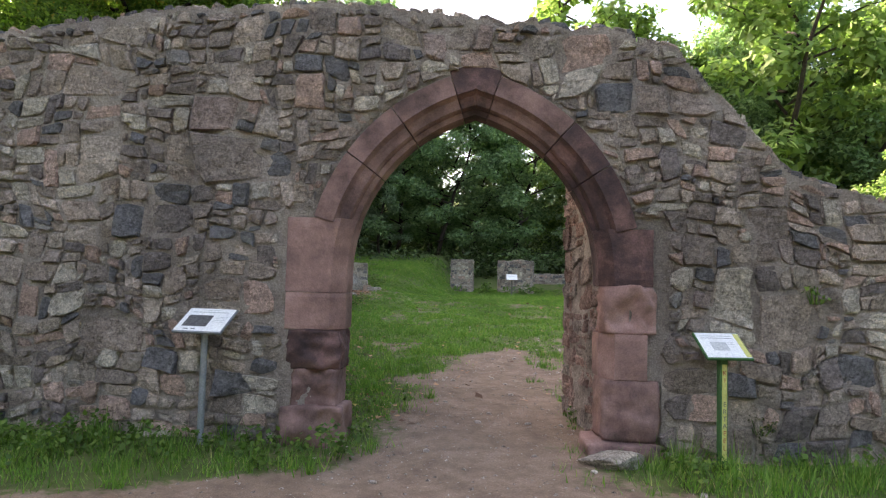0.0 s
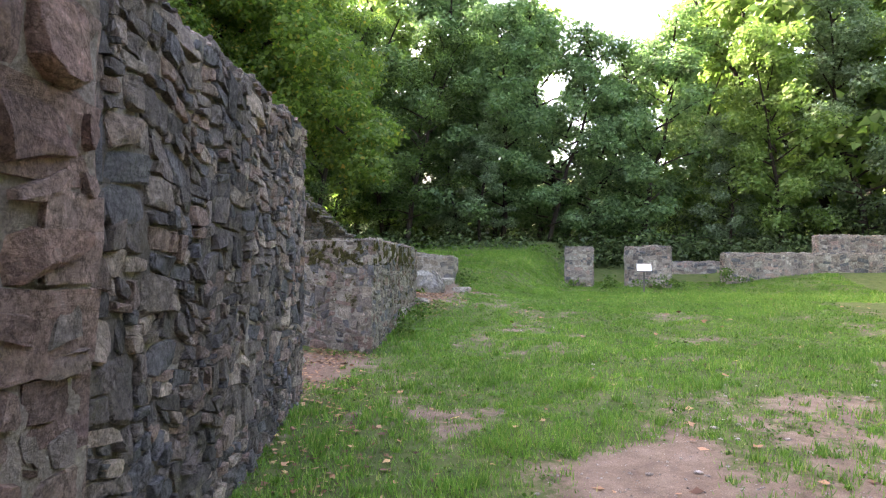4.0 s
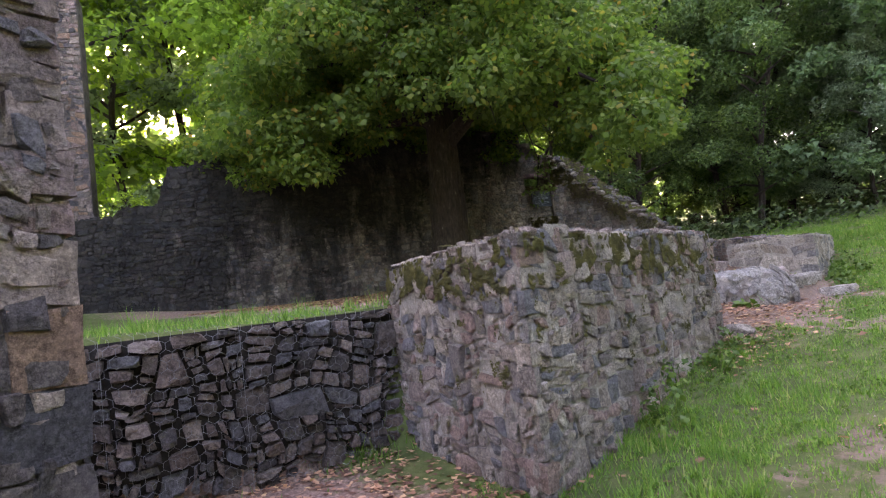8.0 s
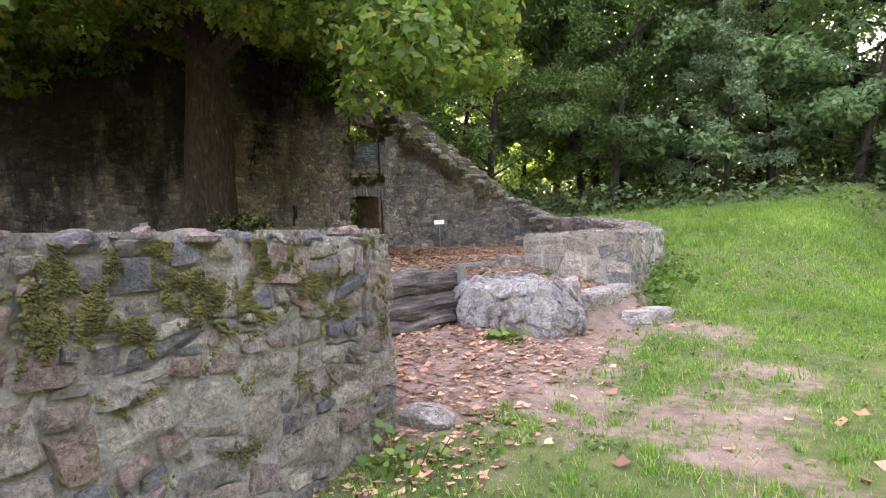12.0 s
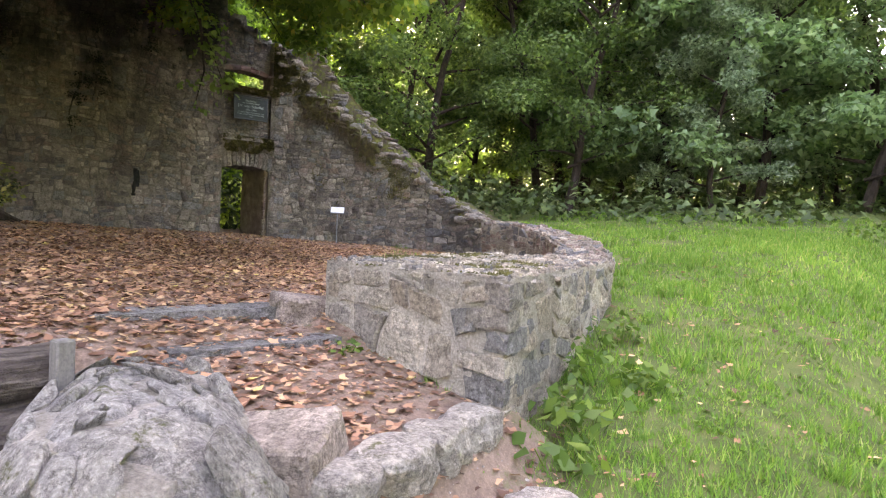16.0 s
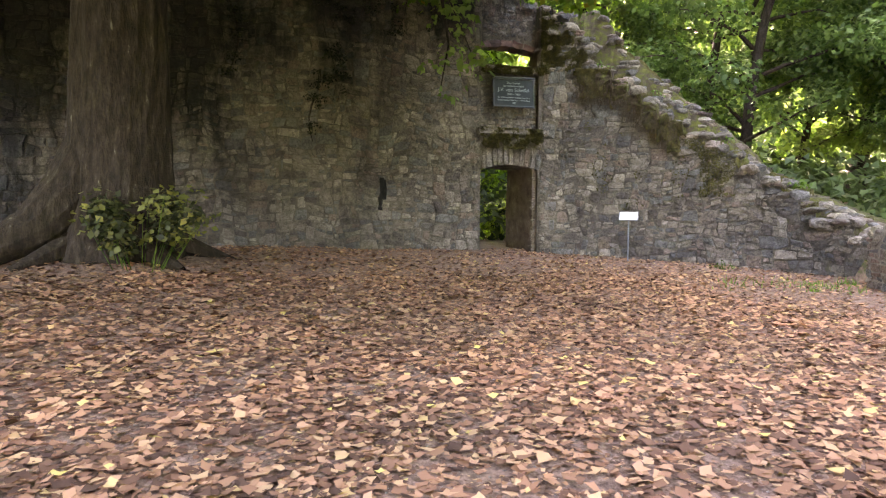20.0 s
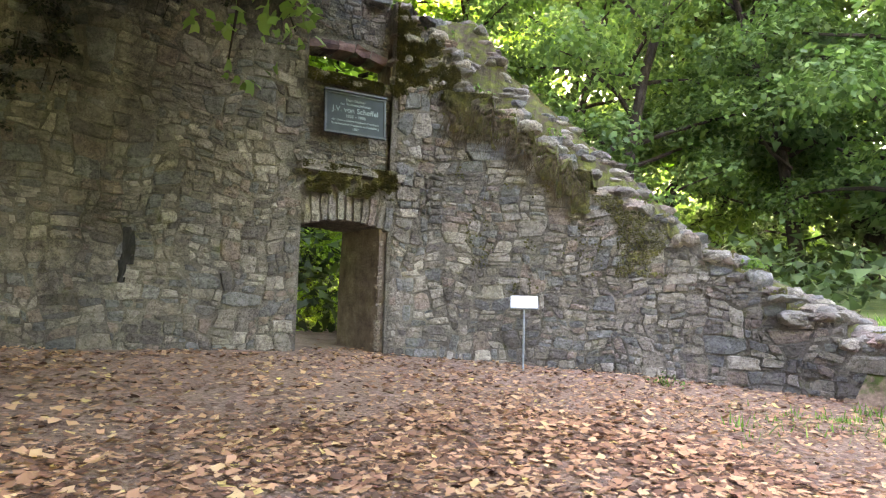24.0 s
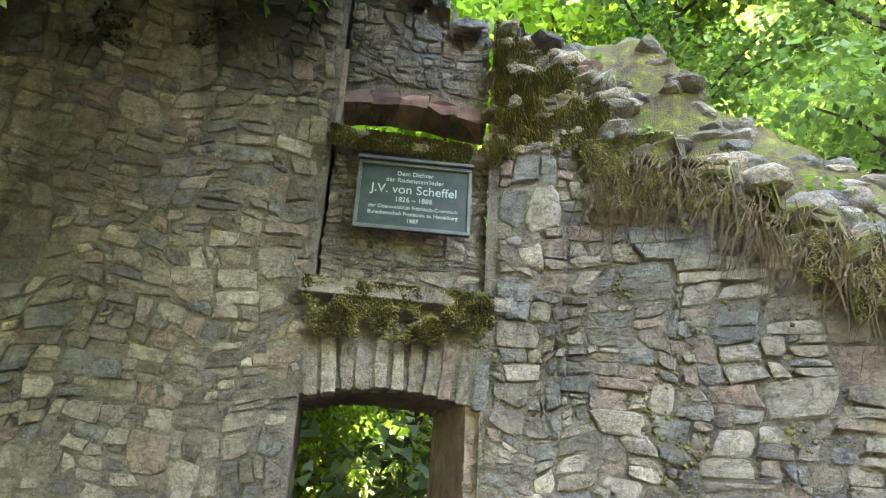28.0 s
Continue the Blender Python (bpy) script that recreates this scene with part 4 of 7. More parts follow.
# ---------- wall with the mossy top ----------
A_S, A_E, A_W = (-4.36, 10.95), (-5.08, 15.5), (-6.95, 11.65)
A_TOP = lambda u: 2.60 + 0.06 * nz(u, 0, 1, 1.5) - 0.05 * smooth(3, 4.6, u)
la, pla = straight(A_S, A_E)
al2 = math.hypot(A_W[0] - A_S[0], A_W[1] - A_S[1])
dA = Vector((A_E[0] - A_S[0], A_E[1] - A_S[1])).normalized()
A_B = (A_W[0] + dA.x * (la - 0.5), A_W[1] + dA.y * (la - 0.5))
wall_a = block_wall("wall_mossy", [A_W, A_S, A_E, A_B], 0.2, 2.50, m_mortar_g, "low thick rubble wall with a mossy top")
clad(wall_a, A_S, A_E, lambda u: court(-4.2, 11 + u) - 0.25, A_TOP, 0.22, (m_wall, m_wall_j), 41, proud=0.04, gap=0.015, limit=300, bed=m_mortar_g, step=0.04, fill=0.2)
clad(wall_a, A_W, A_S, 0.3, lambda u: 2.42 + 0.17 * smooth(0, 0.9, u) + 0.05 * nz(u, 0, 8, 2), 0.22, (m_wall, m_wall_j), 42, proud=0.04, gap=0.015, limit=200, bed=m_mortar_g, fill=0.2)
clad(wall_a, A_E, A_B, 1.0, 2.55, 0.22, (m_wall, m_wall_j), 43, limit=100, bed=m_mortar_g)


slab_top(wall_a, A_S, A_E, A_W, lambda a, b: 2.53 - 0.08 * smooth(1.6, 2.6, b), 0.17, (m_wall, m_wall_j, m_mortar_g), 44, lift=0.05, limit=120)

RIM = [(A_S, A_E, la), (A_W, A_S, al2)]

# ---------- wall beside the steps ----------
B_L, B_C = (-7.42, 21.15), (-5.63, 20.88)
B_R, B_N = (-6.45, 24.6), (-8.3, 24.9)
wall_b = block_wall("wall_by_steps", [B_L, B_C, B_R, B_N], 1.0, 2.50, m_mortar_b, "low smooth-faced stone wall with a flat mossy top")
clad(wall_b, B_L, B_C, lambda u: 1.5, 2.52, 0.27, (m_pale, m_pale_j), 51, proud=0.026, limit=140, bed=m_mortar_b, gap=0.016, fill=0.35)
clad(wall_b, B_C, B_R, 1.3, 2.52, 0.27, (m_pale, m_pale_j), 52, proud=0.03, limit=120, bed=m_mortar_b, gap=0.016, fill=0.3)
slab_top(wall_b, B_C, B_R, B_L, 2.49, 0.15, (m_pale, m_pale_j, m_mortar_b), 53, lift=0.04, limit=140)
ll, lpl, _ = along([(-6.5, 24.5), (-7.4, 27.0), (-9.0, 29.6), (-11.7, 31.4)])
low_top = lambda u: lerp([(0, 2.45), (3.0, 2.52), (6.2, 2.82), (8.6, 3.02)], u) + 0.07 * nz(u, 0, 3, 1.5)
wall_l = tagged(new("wall_low", core("wall_low", ll, 0.8, lambda u: 1.4, low_top, lpl, m_mortar_g)), "knee-high crumbling stone wall", "wall", kind="structure")
lay_stones(wall_l, ll, 1.6, 3.2, lambda u, v: v < low_top(u) and v > 1.7, lpl, 0.22, m_wall, m_wall_j, 54, limit=0)
lay_stones(wall_l, ll, 1.6, 3.2, lambda u, v: v < low_top(u) and v > 1.7, lambda u, v, w: lpl(u, v, -0.8 - w), 0.22, m_wall, m_wall_j, 55, limit=60)
cap_stones(wall_l, ll, 0.8, low_top, lpl, 0.25, (m_wall, m_wall_j), 56, limit=60)

# ---------- keep wall ----------
KEEP = [(-24.5, 11.2), (-22.4, 14.6), (-20.9, 17.6), (-19.7, 21.5), (-18.85, 25.8), (-18.42, 27.9), (-18.05, 29.3), (-16.9, 30.45), (-15.2, 31.35), (-13.3, 31.75), (-11.4, 31.6)]
kl, kpl0, k_at = along(KEEP)
U_DOOR0, U_DOOR1 = k_at(-18.42, 27.95), k_at(-18.06, 29.2)
U_DM = (U_DOOR0 + U_DOOR1) / 2


def kpl(u, v, w):
    return kpl0(u, v, w + 0.04 * nz(u, v, 6, 0.6))


K_TOP = [(0, 6.1), (3.8, 6.3), (4.2, 7.5), (9, 8.3), (14, 8.9), (U_DOOR0 - 0.02, 8.7), (U_DOOR0, 8.35), (U_DM + 0.1, 8.05), (U_DOOR1 - 0.1, 7.7), (U_DOOR1 + 0.3, 7.72), (U_DOOR1 + 0.95, 7.05), (U_DOOR1 + 1.15, 6.42), (U_DOOR1 + 1.7, 6.22), (U_DOOR1 + 2.15, 5.75), (U_DOOR1 + 2.5, 5.55), (U_DOOR1 + 2.8, 5.25), (k_at(-15.0, 31.4), 4.4), (k_at(-13.6, 31.7), 3.4), (k_at(-12.2, 31.7), 2.85), (kl, 2.6)]
keep_top = lambda u: 0.24 * math.floor((lerp(K_TOP, u) + 0.12 * nz(u, 0, 2, 1.1)) / 0.24) + 0.08 * nz(u, 0, 5, 6.0)
DZ0, DZ1 = 2.22, 4.20


def keep_gap(u, v, grow=0.0):
    """Door, plaque niche and upper window."""
    if U_DOOR0 - grow < u < U_DOOR1 + grow and DZ0 - 0.3 < v < DZ1 + grow + 0.10 * (1 - ((u - U_DM) / 0.65) ** 2):
        return True
    if U_DOOR0 + 0.10 - grow < u < U_DOOR1 - grow * 0 + grow and 6.32 - grow < v < 9.0:
        return True
    return False


def keep_spans(u):
    if U_DOOR0 < u < U_DOOR1:
        return [(DZ1 + 0.10 * (1 - ((u - U_DM) / 0.65) ** 2), 5.0)]
    return [(1.4, keep_top(u))]


BAY = lambda u, v, w: kpl0(u, v, w - 0.13)
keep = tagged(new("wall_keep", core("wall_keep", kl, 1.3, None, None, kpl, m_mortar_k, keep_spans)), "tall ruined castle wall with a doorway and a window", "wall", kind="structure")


head_low = lambda u: 6.76 + 0.09 * (1 - ((u - U_DM) / 0.65) ** 2)
HEAD = lambda u, v, w: kpl0(u, v, w - 0.24)
part("window_head", core("window_head", U_DOOR1 - U_DOOR0, 0.40, lambda u: head_low(u + U_DOOR0), lambda u: keep_top(u + U_DOOR0) - 0.04, lambda u, v, w: HEAD(u + U_DOOR0, v, w), m_mortar_k, step=0.06), None, keep)


def keep_inside(u, v):
    if not (0.1 < u < kl - 0.1) or v > keep_top(u) - 0.03 or v < 1.9:
        return False
    if U_DOOR0 - 0.05 < u < U_DOOR1 + 0.1 and v > 4.15:
        return False
    return not keep_gap(u, v, 0.06)


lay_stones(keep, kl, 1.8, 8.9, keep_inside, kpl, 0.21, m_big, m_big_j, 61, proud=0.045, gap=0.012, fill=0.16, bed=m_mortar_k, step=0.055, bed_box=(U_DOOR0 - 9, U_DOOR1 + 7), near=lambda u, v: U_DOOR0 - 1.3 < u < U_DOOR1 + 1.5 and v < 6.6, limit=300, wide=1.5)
cap_stones(keep, kl, 1.3, keep_top, kpl, 0.24, (m_big, m_big_j), 62, lift=0.09, limit=0, upto=U_DOOR1)

# ---------- far walls beyond the meadow ----------
def far_wall(name, p, q, thick, low, high, seed, label):
    length, pl = straight(p, q)
    d = Vector((q[0] - p[0], q[1] - p[1])).normalized()
    back = (-d.y * thick, d.x * thick)
    top = lambda u: high + 0.07 * nz(u, seed, 0, 1.2)
    w = tagged(new(name, core(name, length, thick, lambda u: low, top, pl, m_mortar)), label, "wall", kind="structure")
    clad(w, p, q, low + 0.1, top, 0.22, (m_gate, m_gate_j), seed, limit=60)
    clad(w, (p[0] + back[0], p[1] + back[1]), p, low + 0.1, high, 0.22, (m_gate, m_gate_j), seed + 1, limit=0)
    clad(w, q, (q[0] + back[0], q[1] + back[1]), low + 0.1, high, 0.22, (m_gate, m_gate_j), seed + 2, limit=0)
    cap_stones(w, length, thick, top, pl, 0.25, (m_gate, m_gate_j), seed + 3, limit=0)
    return w


far_wall("wall_pier_left", (-3.05, 31.7), (-1.75, 31.7), 0.9, 1.0, 3.2, 71, "square rubble stump of a ruined wall")
far_wall("wall_pier_right", (-0.3, 31.9), (1.75, 31.7), 0.9, 1.0, 3.2, 75, "square rubble stump of a ruined wall")
far_wall("wall_far_right", (4.3, 33.3), (16.0, 35.5), 0.9, 1.0, 2.95, 79, "low ruined wall across the meadow")
far_wall("wall_far_back", (1.4, 37.3), (12.0, 38.0), 0.6, 1.2, 2.6, 83, "low boundary wall under the trees")
far_wall("wall_far_high", (9.0, 36.5), (22.0, 39.0), 0.8, 1.5, 3.9, 87, "ruined wall before the trees")

# standing fragment beyond the keep wall
ft_len, ft_pl = straight((-25.3, 11.1), (-24.45, 13.05))
ft_top = lambda u: 14.0 - 4.6 * max(0.0, 1.25 - u) + 0.15 * nz(u, 0, 1, 3)
tower = tagged(new("wall_fragment", core("wall_fragment", ft_len, 1.0, lambda u: 1.8, ft_top, ft_pl, m_mortar_d)), "tall narrow standing fragment of a castle wall", "wall", kind="structure")
lay_stones(tower, ft_len, 2.0, 14.0, lambda u, v: v < ft_top(u), ft_pl, 0.24, m_mixed, m_mixed_j, 91, limit=0, proud=0.06, gap=0.016, bed=m_mortar_d, step=0.08)

# ---------- height lookup for scattered things ----------
fx = np.arange(-26, 12.0001, 0.2)
fy = np.arange(-10, 38.0001, 0.2)
ix0, iy0 = int(np.argmin(np.abs(np.array(gx) + 26))), int(np.argmin(np.abs(np.array(gy) + 10)))
allz = np.array([v[2] for v in gv]).reshape(len(gy), nx)[iy0:iy0 + len(fy), ix0:ix0 + len(fx)]
allturf = turf_values.reshape(len(gy), nx)[iy0:iy0 + len(fy), ix0:ix0 + len(fx)]
allleaf = mould_values.reshape(len(gy), nx)[iy0:iy0 + len(fy), ix0:ix0 + len(fx)]


def sample(grid, x, y):
    """Bilinear lookup on the fine ground grid."""
    a = np.clip((x + 26) / 0.2, 0, len(fx) - 1.001)
    b = np.clip((y + 10) / 0.2, 0, len(fy) - 1.001)
    i, j = a.astype(int), b.astype(int)
    u, v = a - i, b - j
    return grid[j, i] * (1 - u) * (1 - v) + grid[j, i + 1] * u * (1 - v) + grid[j + 1, i] * (1 - u) * v + grid[j + 1, i + 1] * u * v


def gz(x, y):
    return float(sample(allz, np.array([x]), np.array([y]))[0])


SOLIDS = [(DW0, DW1, (DW1[0] - 1.25, DW1[1] - 0.42), (DW0[0] - 1.25, DW0[1] - 0.42)), (A_W, A_S, A_E, A_B), (B_L, B_C, B_R, B_N), (PR1, (2.15, 0.45), (2.15, 1.85), PR0), ((-3.0, 0.42), PL0, PL1, (-3.0, 2.1))]


def free_of_walls(x, y):
    ok = np.ones(len(x), bool)
    for poly in SOLIDS:
        n = len(poly)
        area = sum(poly[i][0] * poly[(i + 1) % n][1] - poly[(i + 1) % n][0] * poly[i][1] for i in range(n))
        s = 1 if area > 0 else -1
        ins = np.ones(len(x), bool)
        for i in range(n):
            (ax, ay), (bx, by) = poly[i], poly[(i + 1) % n]
            ins &= s * ((bx - ax) * (y - ay) - (by - ay) * (x - ax)) > 0
        ok &= ~ins
    wy = y - (0.05 + 0.05 * x)
    ok &= ~((wy > -0.02) & (wy < 0.92) & (np.abs(x - AC) > AW))
    return ok


# ---------- trees ----------
def tube(verts, faces, path, radii, sides=7):
    """Adds a tapered limb along a path."""
    o = len(verts)
    for k, (p, r) in enumerate(zip(path, radii)):
        d = (path[min(k + 1, len(path) - 1)] - path[max(k - 1, 0)]).normalized()
        a = d.orthogonal().normalized()
        if k and a.dot(last) < 0.2:
            a = (last - d * last.dot(d)).normalized()
        last = a
        b = d.cross(a)
        for s in range(sides):
            t = 2 * math.pi * s / sides
            verts.append(tuple(p + (a * math.cos(t) + b * math.sin(t)) * r))
    for k in range(len(path) - 1):
        for s in range(sides):
            j = (s + 1) % sides
            faces.append((o + k * sides + s, o + k * sides + j, o + (k + 1) * sides + j, o + (k + 1) * sides + s))


def leaf_cloud(rs, centres, radii, n, size, droop=0.35, shape="rhomb"):
    """Leaves round clump centres; returns an (n, k, 3) array."""
    pick = rs.choice(len(centres), n, p=radii ** 2 / np.sum(radii ** 2))
    d = rs.normal(size=(n, 3))
    d /= np.linalg.norm(d, axis=1, keepdims=True)
    pos = centres[pick] + d * (radii[pick] * rs.uniform(0.25, 1.0, n) ** 0.5)[:, None] * np.array([1, 1, 0.62])
    nrm = d * 0.5 + rs.normal(size=(n, 3)) * 0.45 + np.array([0, 0, 0.75])
    nrm /= np.linalg.norm(nrm, axis=1, keepdims=True)
    along_ = np.cross(nrm, rs.normal(size=(n, 3)))
    along_[:, 2] -= droop
    along_ /= np.linalg.norm(along_, axis=1, keepdims=True)
    side = np.cross(nrm, along_)
    side /= np.linalg.norm(side, axis=1, keepdims=True)
    s = (size * rs.uniform(0.6, 1.3, n))[:, None]
    if shape == "rhomb":
        pts = [(0, 0), (0.36, 0.42), (0, 1.0), (-0.36, 0.42)]
    elif shape == "tri":
        pts = [(-0.05, 0), (0.45, 0.5), (-0.32, 0.95)]
    else:
        pts = [(0, 0), (0.36, 0.12), (0.56, 0.42), (0.26, 0.54), (0, 1.0), (-0.26, 0.54), (-0.56, 0.42), (-0.36, 0.12)]
    out = np.stack([pos + side * s * u + along_ * s * v + nrm * s * (-0.25 * abs(u)) for u, v in pts], 1)
    return out


def limb_path(start, direction, length, rng, sag=0.0, steps=5):
    path, d, p = [Vector(start)], Vector(direction).normalized(), Vector(start)
    for k in range(steps):
        d = (d + Vector((rng.uniform(-0.22, 0.22), rng.uniform(-0.22, 0.22), rng.uniform(-0.10, 0.16) - sag * k / steps))).normalized()
        p = p + d * length / steps
        path.append(p.copy())
    return path


def forest_tree(seed, height, spread, low, leaves, size, mat_leaf, label):
    """A forest-edge tree: trunk with limbs, and a crown of leaf clumps."""
    rng, rs = random.Random(seed), np.random.RandomState(seed)
    tv, tf, centres = [], [], []
    trunk = limb_path((0, 0, -0.4), (rng.uniform(-0.05, 0.05), rng.uniform(-0.05, 0.05), 1), height * 0.93, rng, steps=7)
    r0 = height * 0.013
    tube(tv, tf, trunk, [r0 * (1 - 0.12 * k) for k in range(8)], 7)
    for k in range(30):
        h = low + (height * 0.95 - low) * (k + rng.random()) / 30
        fr = h / height
        base = trunk[min(7, int(fr * 7.4))].copy()
        base.z = h
        a = k * 2.4 + rng.uniform(-0.5, 0.5)
        reach = spread * (1.0 - 0.75 * max(0, fr - 0.45) ** 1.0 * 1.4) * rng.uniform(0.65, 1.1)
        up = 0.15 + 0.7 * fr
        path = limb_path(base, (math.cos(a), math.sin(a), up), reach, rng, 0.25, 4)
        tube(tv, tf, path, [r0 * 0.36 * (1 - 0.2 * i) for i in range(5)], 5)
        for p in path[2:]:
            for _ in range(2):
                centres.append((p.x + rng.uniform(-0.6, 0.6), p.y + rng.uniform(-0.6, 0.6), p.z + rng.uniform(-0.4, 0.5)))
    c = np.array(centres)
    radii = rs.uniform(0.55, 1.25, len(c))
    tree = tagged(new("tree"), label, "tree", "trees of the wood")
    part("trunk", (tv, tf), m_bark, tree)
    fine = size < 0.2
    part("crown", quads_mesh("crown", leaf_cloud(rs, c, radii, leaves, size, shape="rhomb" if fine else "tri"), 4 if fine else 3, mat_leaf), None, tree)
    return tree


m_leaf_a = leaf_material("beech_leaves", [(0, (0.085, 0.145, 0.072)), (0.5, (0.15, 0.235, 0.118)), (1, (0.235, 0.325, 0.175))], 0.47)
m_leaf_b = leaf_material("maple_wood_leaves", [(0, (0.115, 0.18, 0.054)), (0.5, (0.15, 0.225, 0.072)), (1, (0.23, 0.305, 0.10))], 0.4)
m_leaf_c = leaf_material("dull_leaves", [(0, (0.11, 0.155, 0.10)), (0.5, (0.18, 0.235, 0.155)), (1, (0.28, 0.34, 0.25))], 0.52, glow=(1.4, 1.7, 1.25))
# the wood's inner shade is put into this colour: darker, less translucent leaves
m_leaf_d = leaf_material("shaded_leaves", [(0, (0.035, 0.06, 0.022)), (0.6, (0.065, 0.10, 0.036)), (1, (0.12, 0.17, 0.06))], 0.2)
# shaded copy of the maple leaves: deep-wood shade set in the green
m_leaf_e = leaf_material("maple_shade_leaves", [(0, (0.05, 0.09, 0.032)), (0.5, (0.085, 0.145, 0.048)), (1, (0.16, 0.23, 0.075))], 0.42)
m_leaf_u = leaf_material("bramble_leaves", [(0, (0.020, 0.026, 0.010)), (0.6, (0.045, 0.055, 0.018)), (0.9, (0.12, 0.12, 0.035)), (1, (0.26, 0.22, 0.06))], 0.2)
m_leaf_w = leaf_material("yellowing_bramble_leaves", [(0, (0.09, 0.10, 0.03)), (0.6, (0.19, 0.19, 0.055)), (1, (0.34, 0.30, 0.09))], 0.3)
m_leaf_m = leaf_material("big_maple_leaves", [(0, (0.062, 0.105, 0.027)), (0.55, (0.11, 0.172, 0.04)), (0.9, (0.17, 0.225, 0.055)), (0.97, (0.25, 0.23, 0.05)), (1, (0.32, 0.19, 0.05))], 0.54, glow=(1.45, 1.8, 1.0))
# sunlit copy: the brightness of backlit foliage is in the leaf colour
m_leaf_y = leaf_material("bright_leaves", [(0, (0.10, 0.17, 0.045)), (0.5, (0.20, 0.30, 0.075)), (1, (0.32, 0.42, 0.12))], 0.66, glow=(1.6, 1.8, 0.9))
m_litter = leaf_material("fallen_leaves", [(0, (0.075, 0.038, 0.027)), (0.25, (0.165, 0.080, 0.053)), (0.5, (0.33, 0.16, 0.10)), (0.8, (0.50, 0.268, 0.17)), (0.97, (0.573, 0.354, 0.207)), (0.993, (0.61, 0.427, 0.183)), (1, (0.708, 0.549, 0.183))], 0.12, 0.8)
m_grass = leaf_material("grass_blades", [(0, (0.075, 0.16, 0.032)), (0.5, (0.12, 0.24, 0.046)), (0.86, (0.19, 0.31, 0.066)), (0.96, (0.30, 0.34, 0.11)), (1, (0.42, 0.37, 0.19))], 0.45, 0.6)
m_weed = leaf_material("weed_leaves", [(0, (0.05, 0.10, 0.02)), (0.5, (0.08, 0.15, 0.03)), (1, (0.15, 0.22, 0.04))], 0.35)

KINDS = [forest_tree(101, 17, 4.6, 1.2, 18000, 0.29, m_leaf_a, "dense dark-green broadleaf tree at the wood's edge"),
         forest_tree(102, 15, 4.2, 1.0, 17000, 0.29, m_leaf_b, "bright green broadleaf tree at the wood's edge"),
         forest_tree(103, 19, 4.4, 1.5, 18000, 0.29, m_leaf_c, "grey-green broadleaf tree at the wood's edge"),
         forest_tree(104, 16, 3.8, 4.5, 18000, 0.26, m_leaf_a, "slender wood tree with a bare lower trunk"),
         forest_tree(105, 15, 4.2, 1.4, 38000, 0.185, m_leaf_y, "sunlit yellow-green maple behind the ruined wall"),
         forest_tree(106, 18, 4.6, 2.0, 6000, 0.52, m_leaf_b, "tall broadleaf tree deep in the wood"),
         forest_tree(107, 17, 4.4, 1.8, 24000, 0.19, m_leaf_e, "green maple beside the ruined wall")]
rng = random.Random(77)
SPOTS = []
for i, x in enumerate(np.arange(-16, 34, 4.3)):
    SPOTS.append((x + rng.uniform(-1, 1), 42 + 0.25 * max(0, x - 6) + rng.uniform(-1.2, 1.2) + (1.5 if x < -9 else 0), 9))
for x in np.arange(-20, 42, 5.0):
    SPOTS.append((x + rng.uniform(-1.5, 1.5), 48.5 + rng.uniform(-1.5, 1.5), 9 if -12 < x < 4 else 5))
for x in np.arange(-28, 50, 6.5):
    SPOTS.append((x + rng.uniform(-2, 2), 56 + rng.uniform(-2, 2), 5))
SPOTS += [(x, y, 9) for x, y in ((-9, 39.6), (-5, 40.8), (22, 30), (-11.3, 43.0), (-17.8, 45.5), (-21.5, 44.0))]
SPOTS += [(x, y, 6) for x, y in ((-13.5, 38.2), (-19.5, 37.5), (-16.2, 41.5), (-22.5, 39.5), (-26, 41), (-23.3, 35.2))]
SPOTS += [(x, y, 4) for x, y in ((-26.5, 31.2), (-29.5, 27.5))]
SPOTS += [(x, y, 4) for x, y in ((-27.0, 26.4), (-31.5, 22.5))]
SPOTS += [(-4.6, 45.2, 0)] + [(-33.0, 17.5, 2), (-31.5, 9.0, 4), (-37.0, 13.0, 5)]
# (-38, 46.5) and (-35, 49.5) are added to keep low sun off the meadow
SPOTS += [(x, y, 5) for x, y in ((-38, 46.5), (-52, 52), (-35, 49.5), (-55, 46), (-31, 36), (-34, 30), (-38, 22), (-37, 4), (-31, -3), (-24.5, -3.0), (26, 22), (27, 12), (25, 3), (33, 35), (34, 20))]
used = [False] * 7
TALL = (17, 15, 19, 16, 15, 18, 17)
for i, (x, y, kind_) in enumerate(SPOTS):
    k = kind_ if kind_ < 7 else (i * 7 + int(abs(x) * 1.3)) % 4
    z = ground(x, y) - 0.1
    s = rng.uniform(0.85, 1.12)
    if x < -24:
        # scaled up to block low sun from the court and gate passage
        s *= 1.4 if y < 22 else 1.2
    if y > 37:
        if -15 < x < 8:
            s = (rng.uniform(11.2, 12.9) if -13 < x < -1 else rng.uniform(12.2, 13.8)) / TALL[k] * (1 + 0.012 * (y - 40))
        elif x < -33:
            s *= 1.15
        elif x <= -15:
            s *= 1.08
        elif x > 13:
            s *= 1.25

    m = pose(x, y, z, 0, 0, rng.uniform(0, 360)) @ Matrix.Scale(s, 4)
    if not used[k]:
        used[k] = True
        KINDS[k].matrix_basis = m
        continue
    copy_thing(KINDS[k], m)

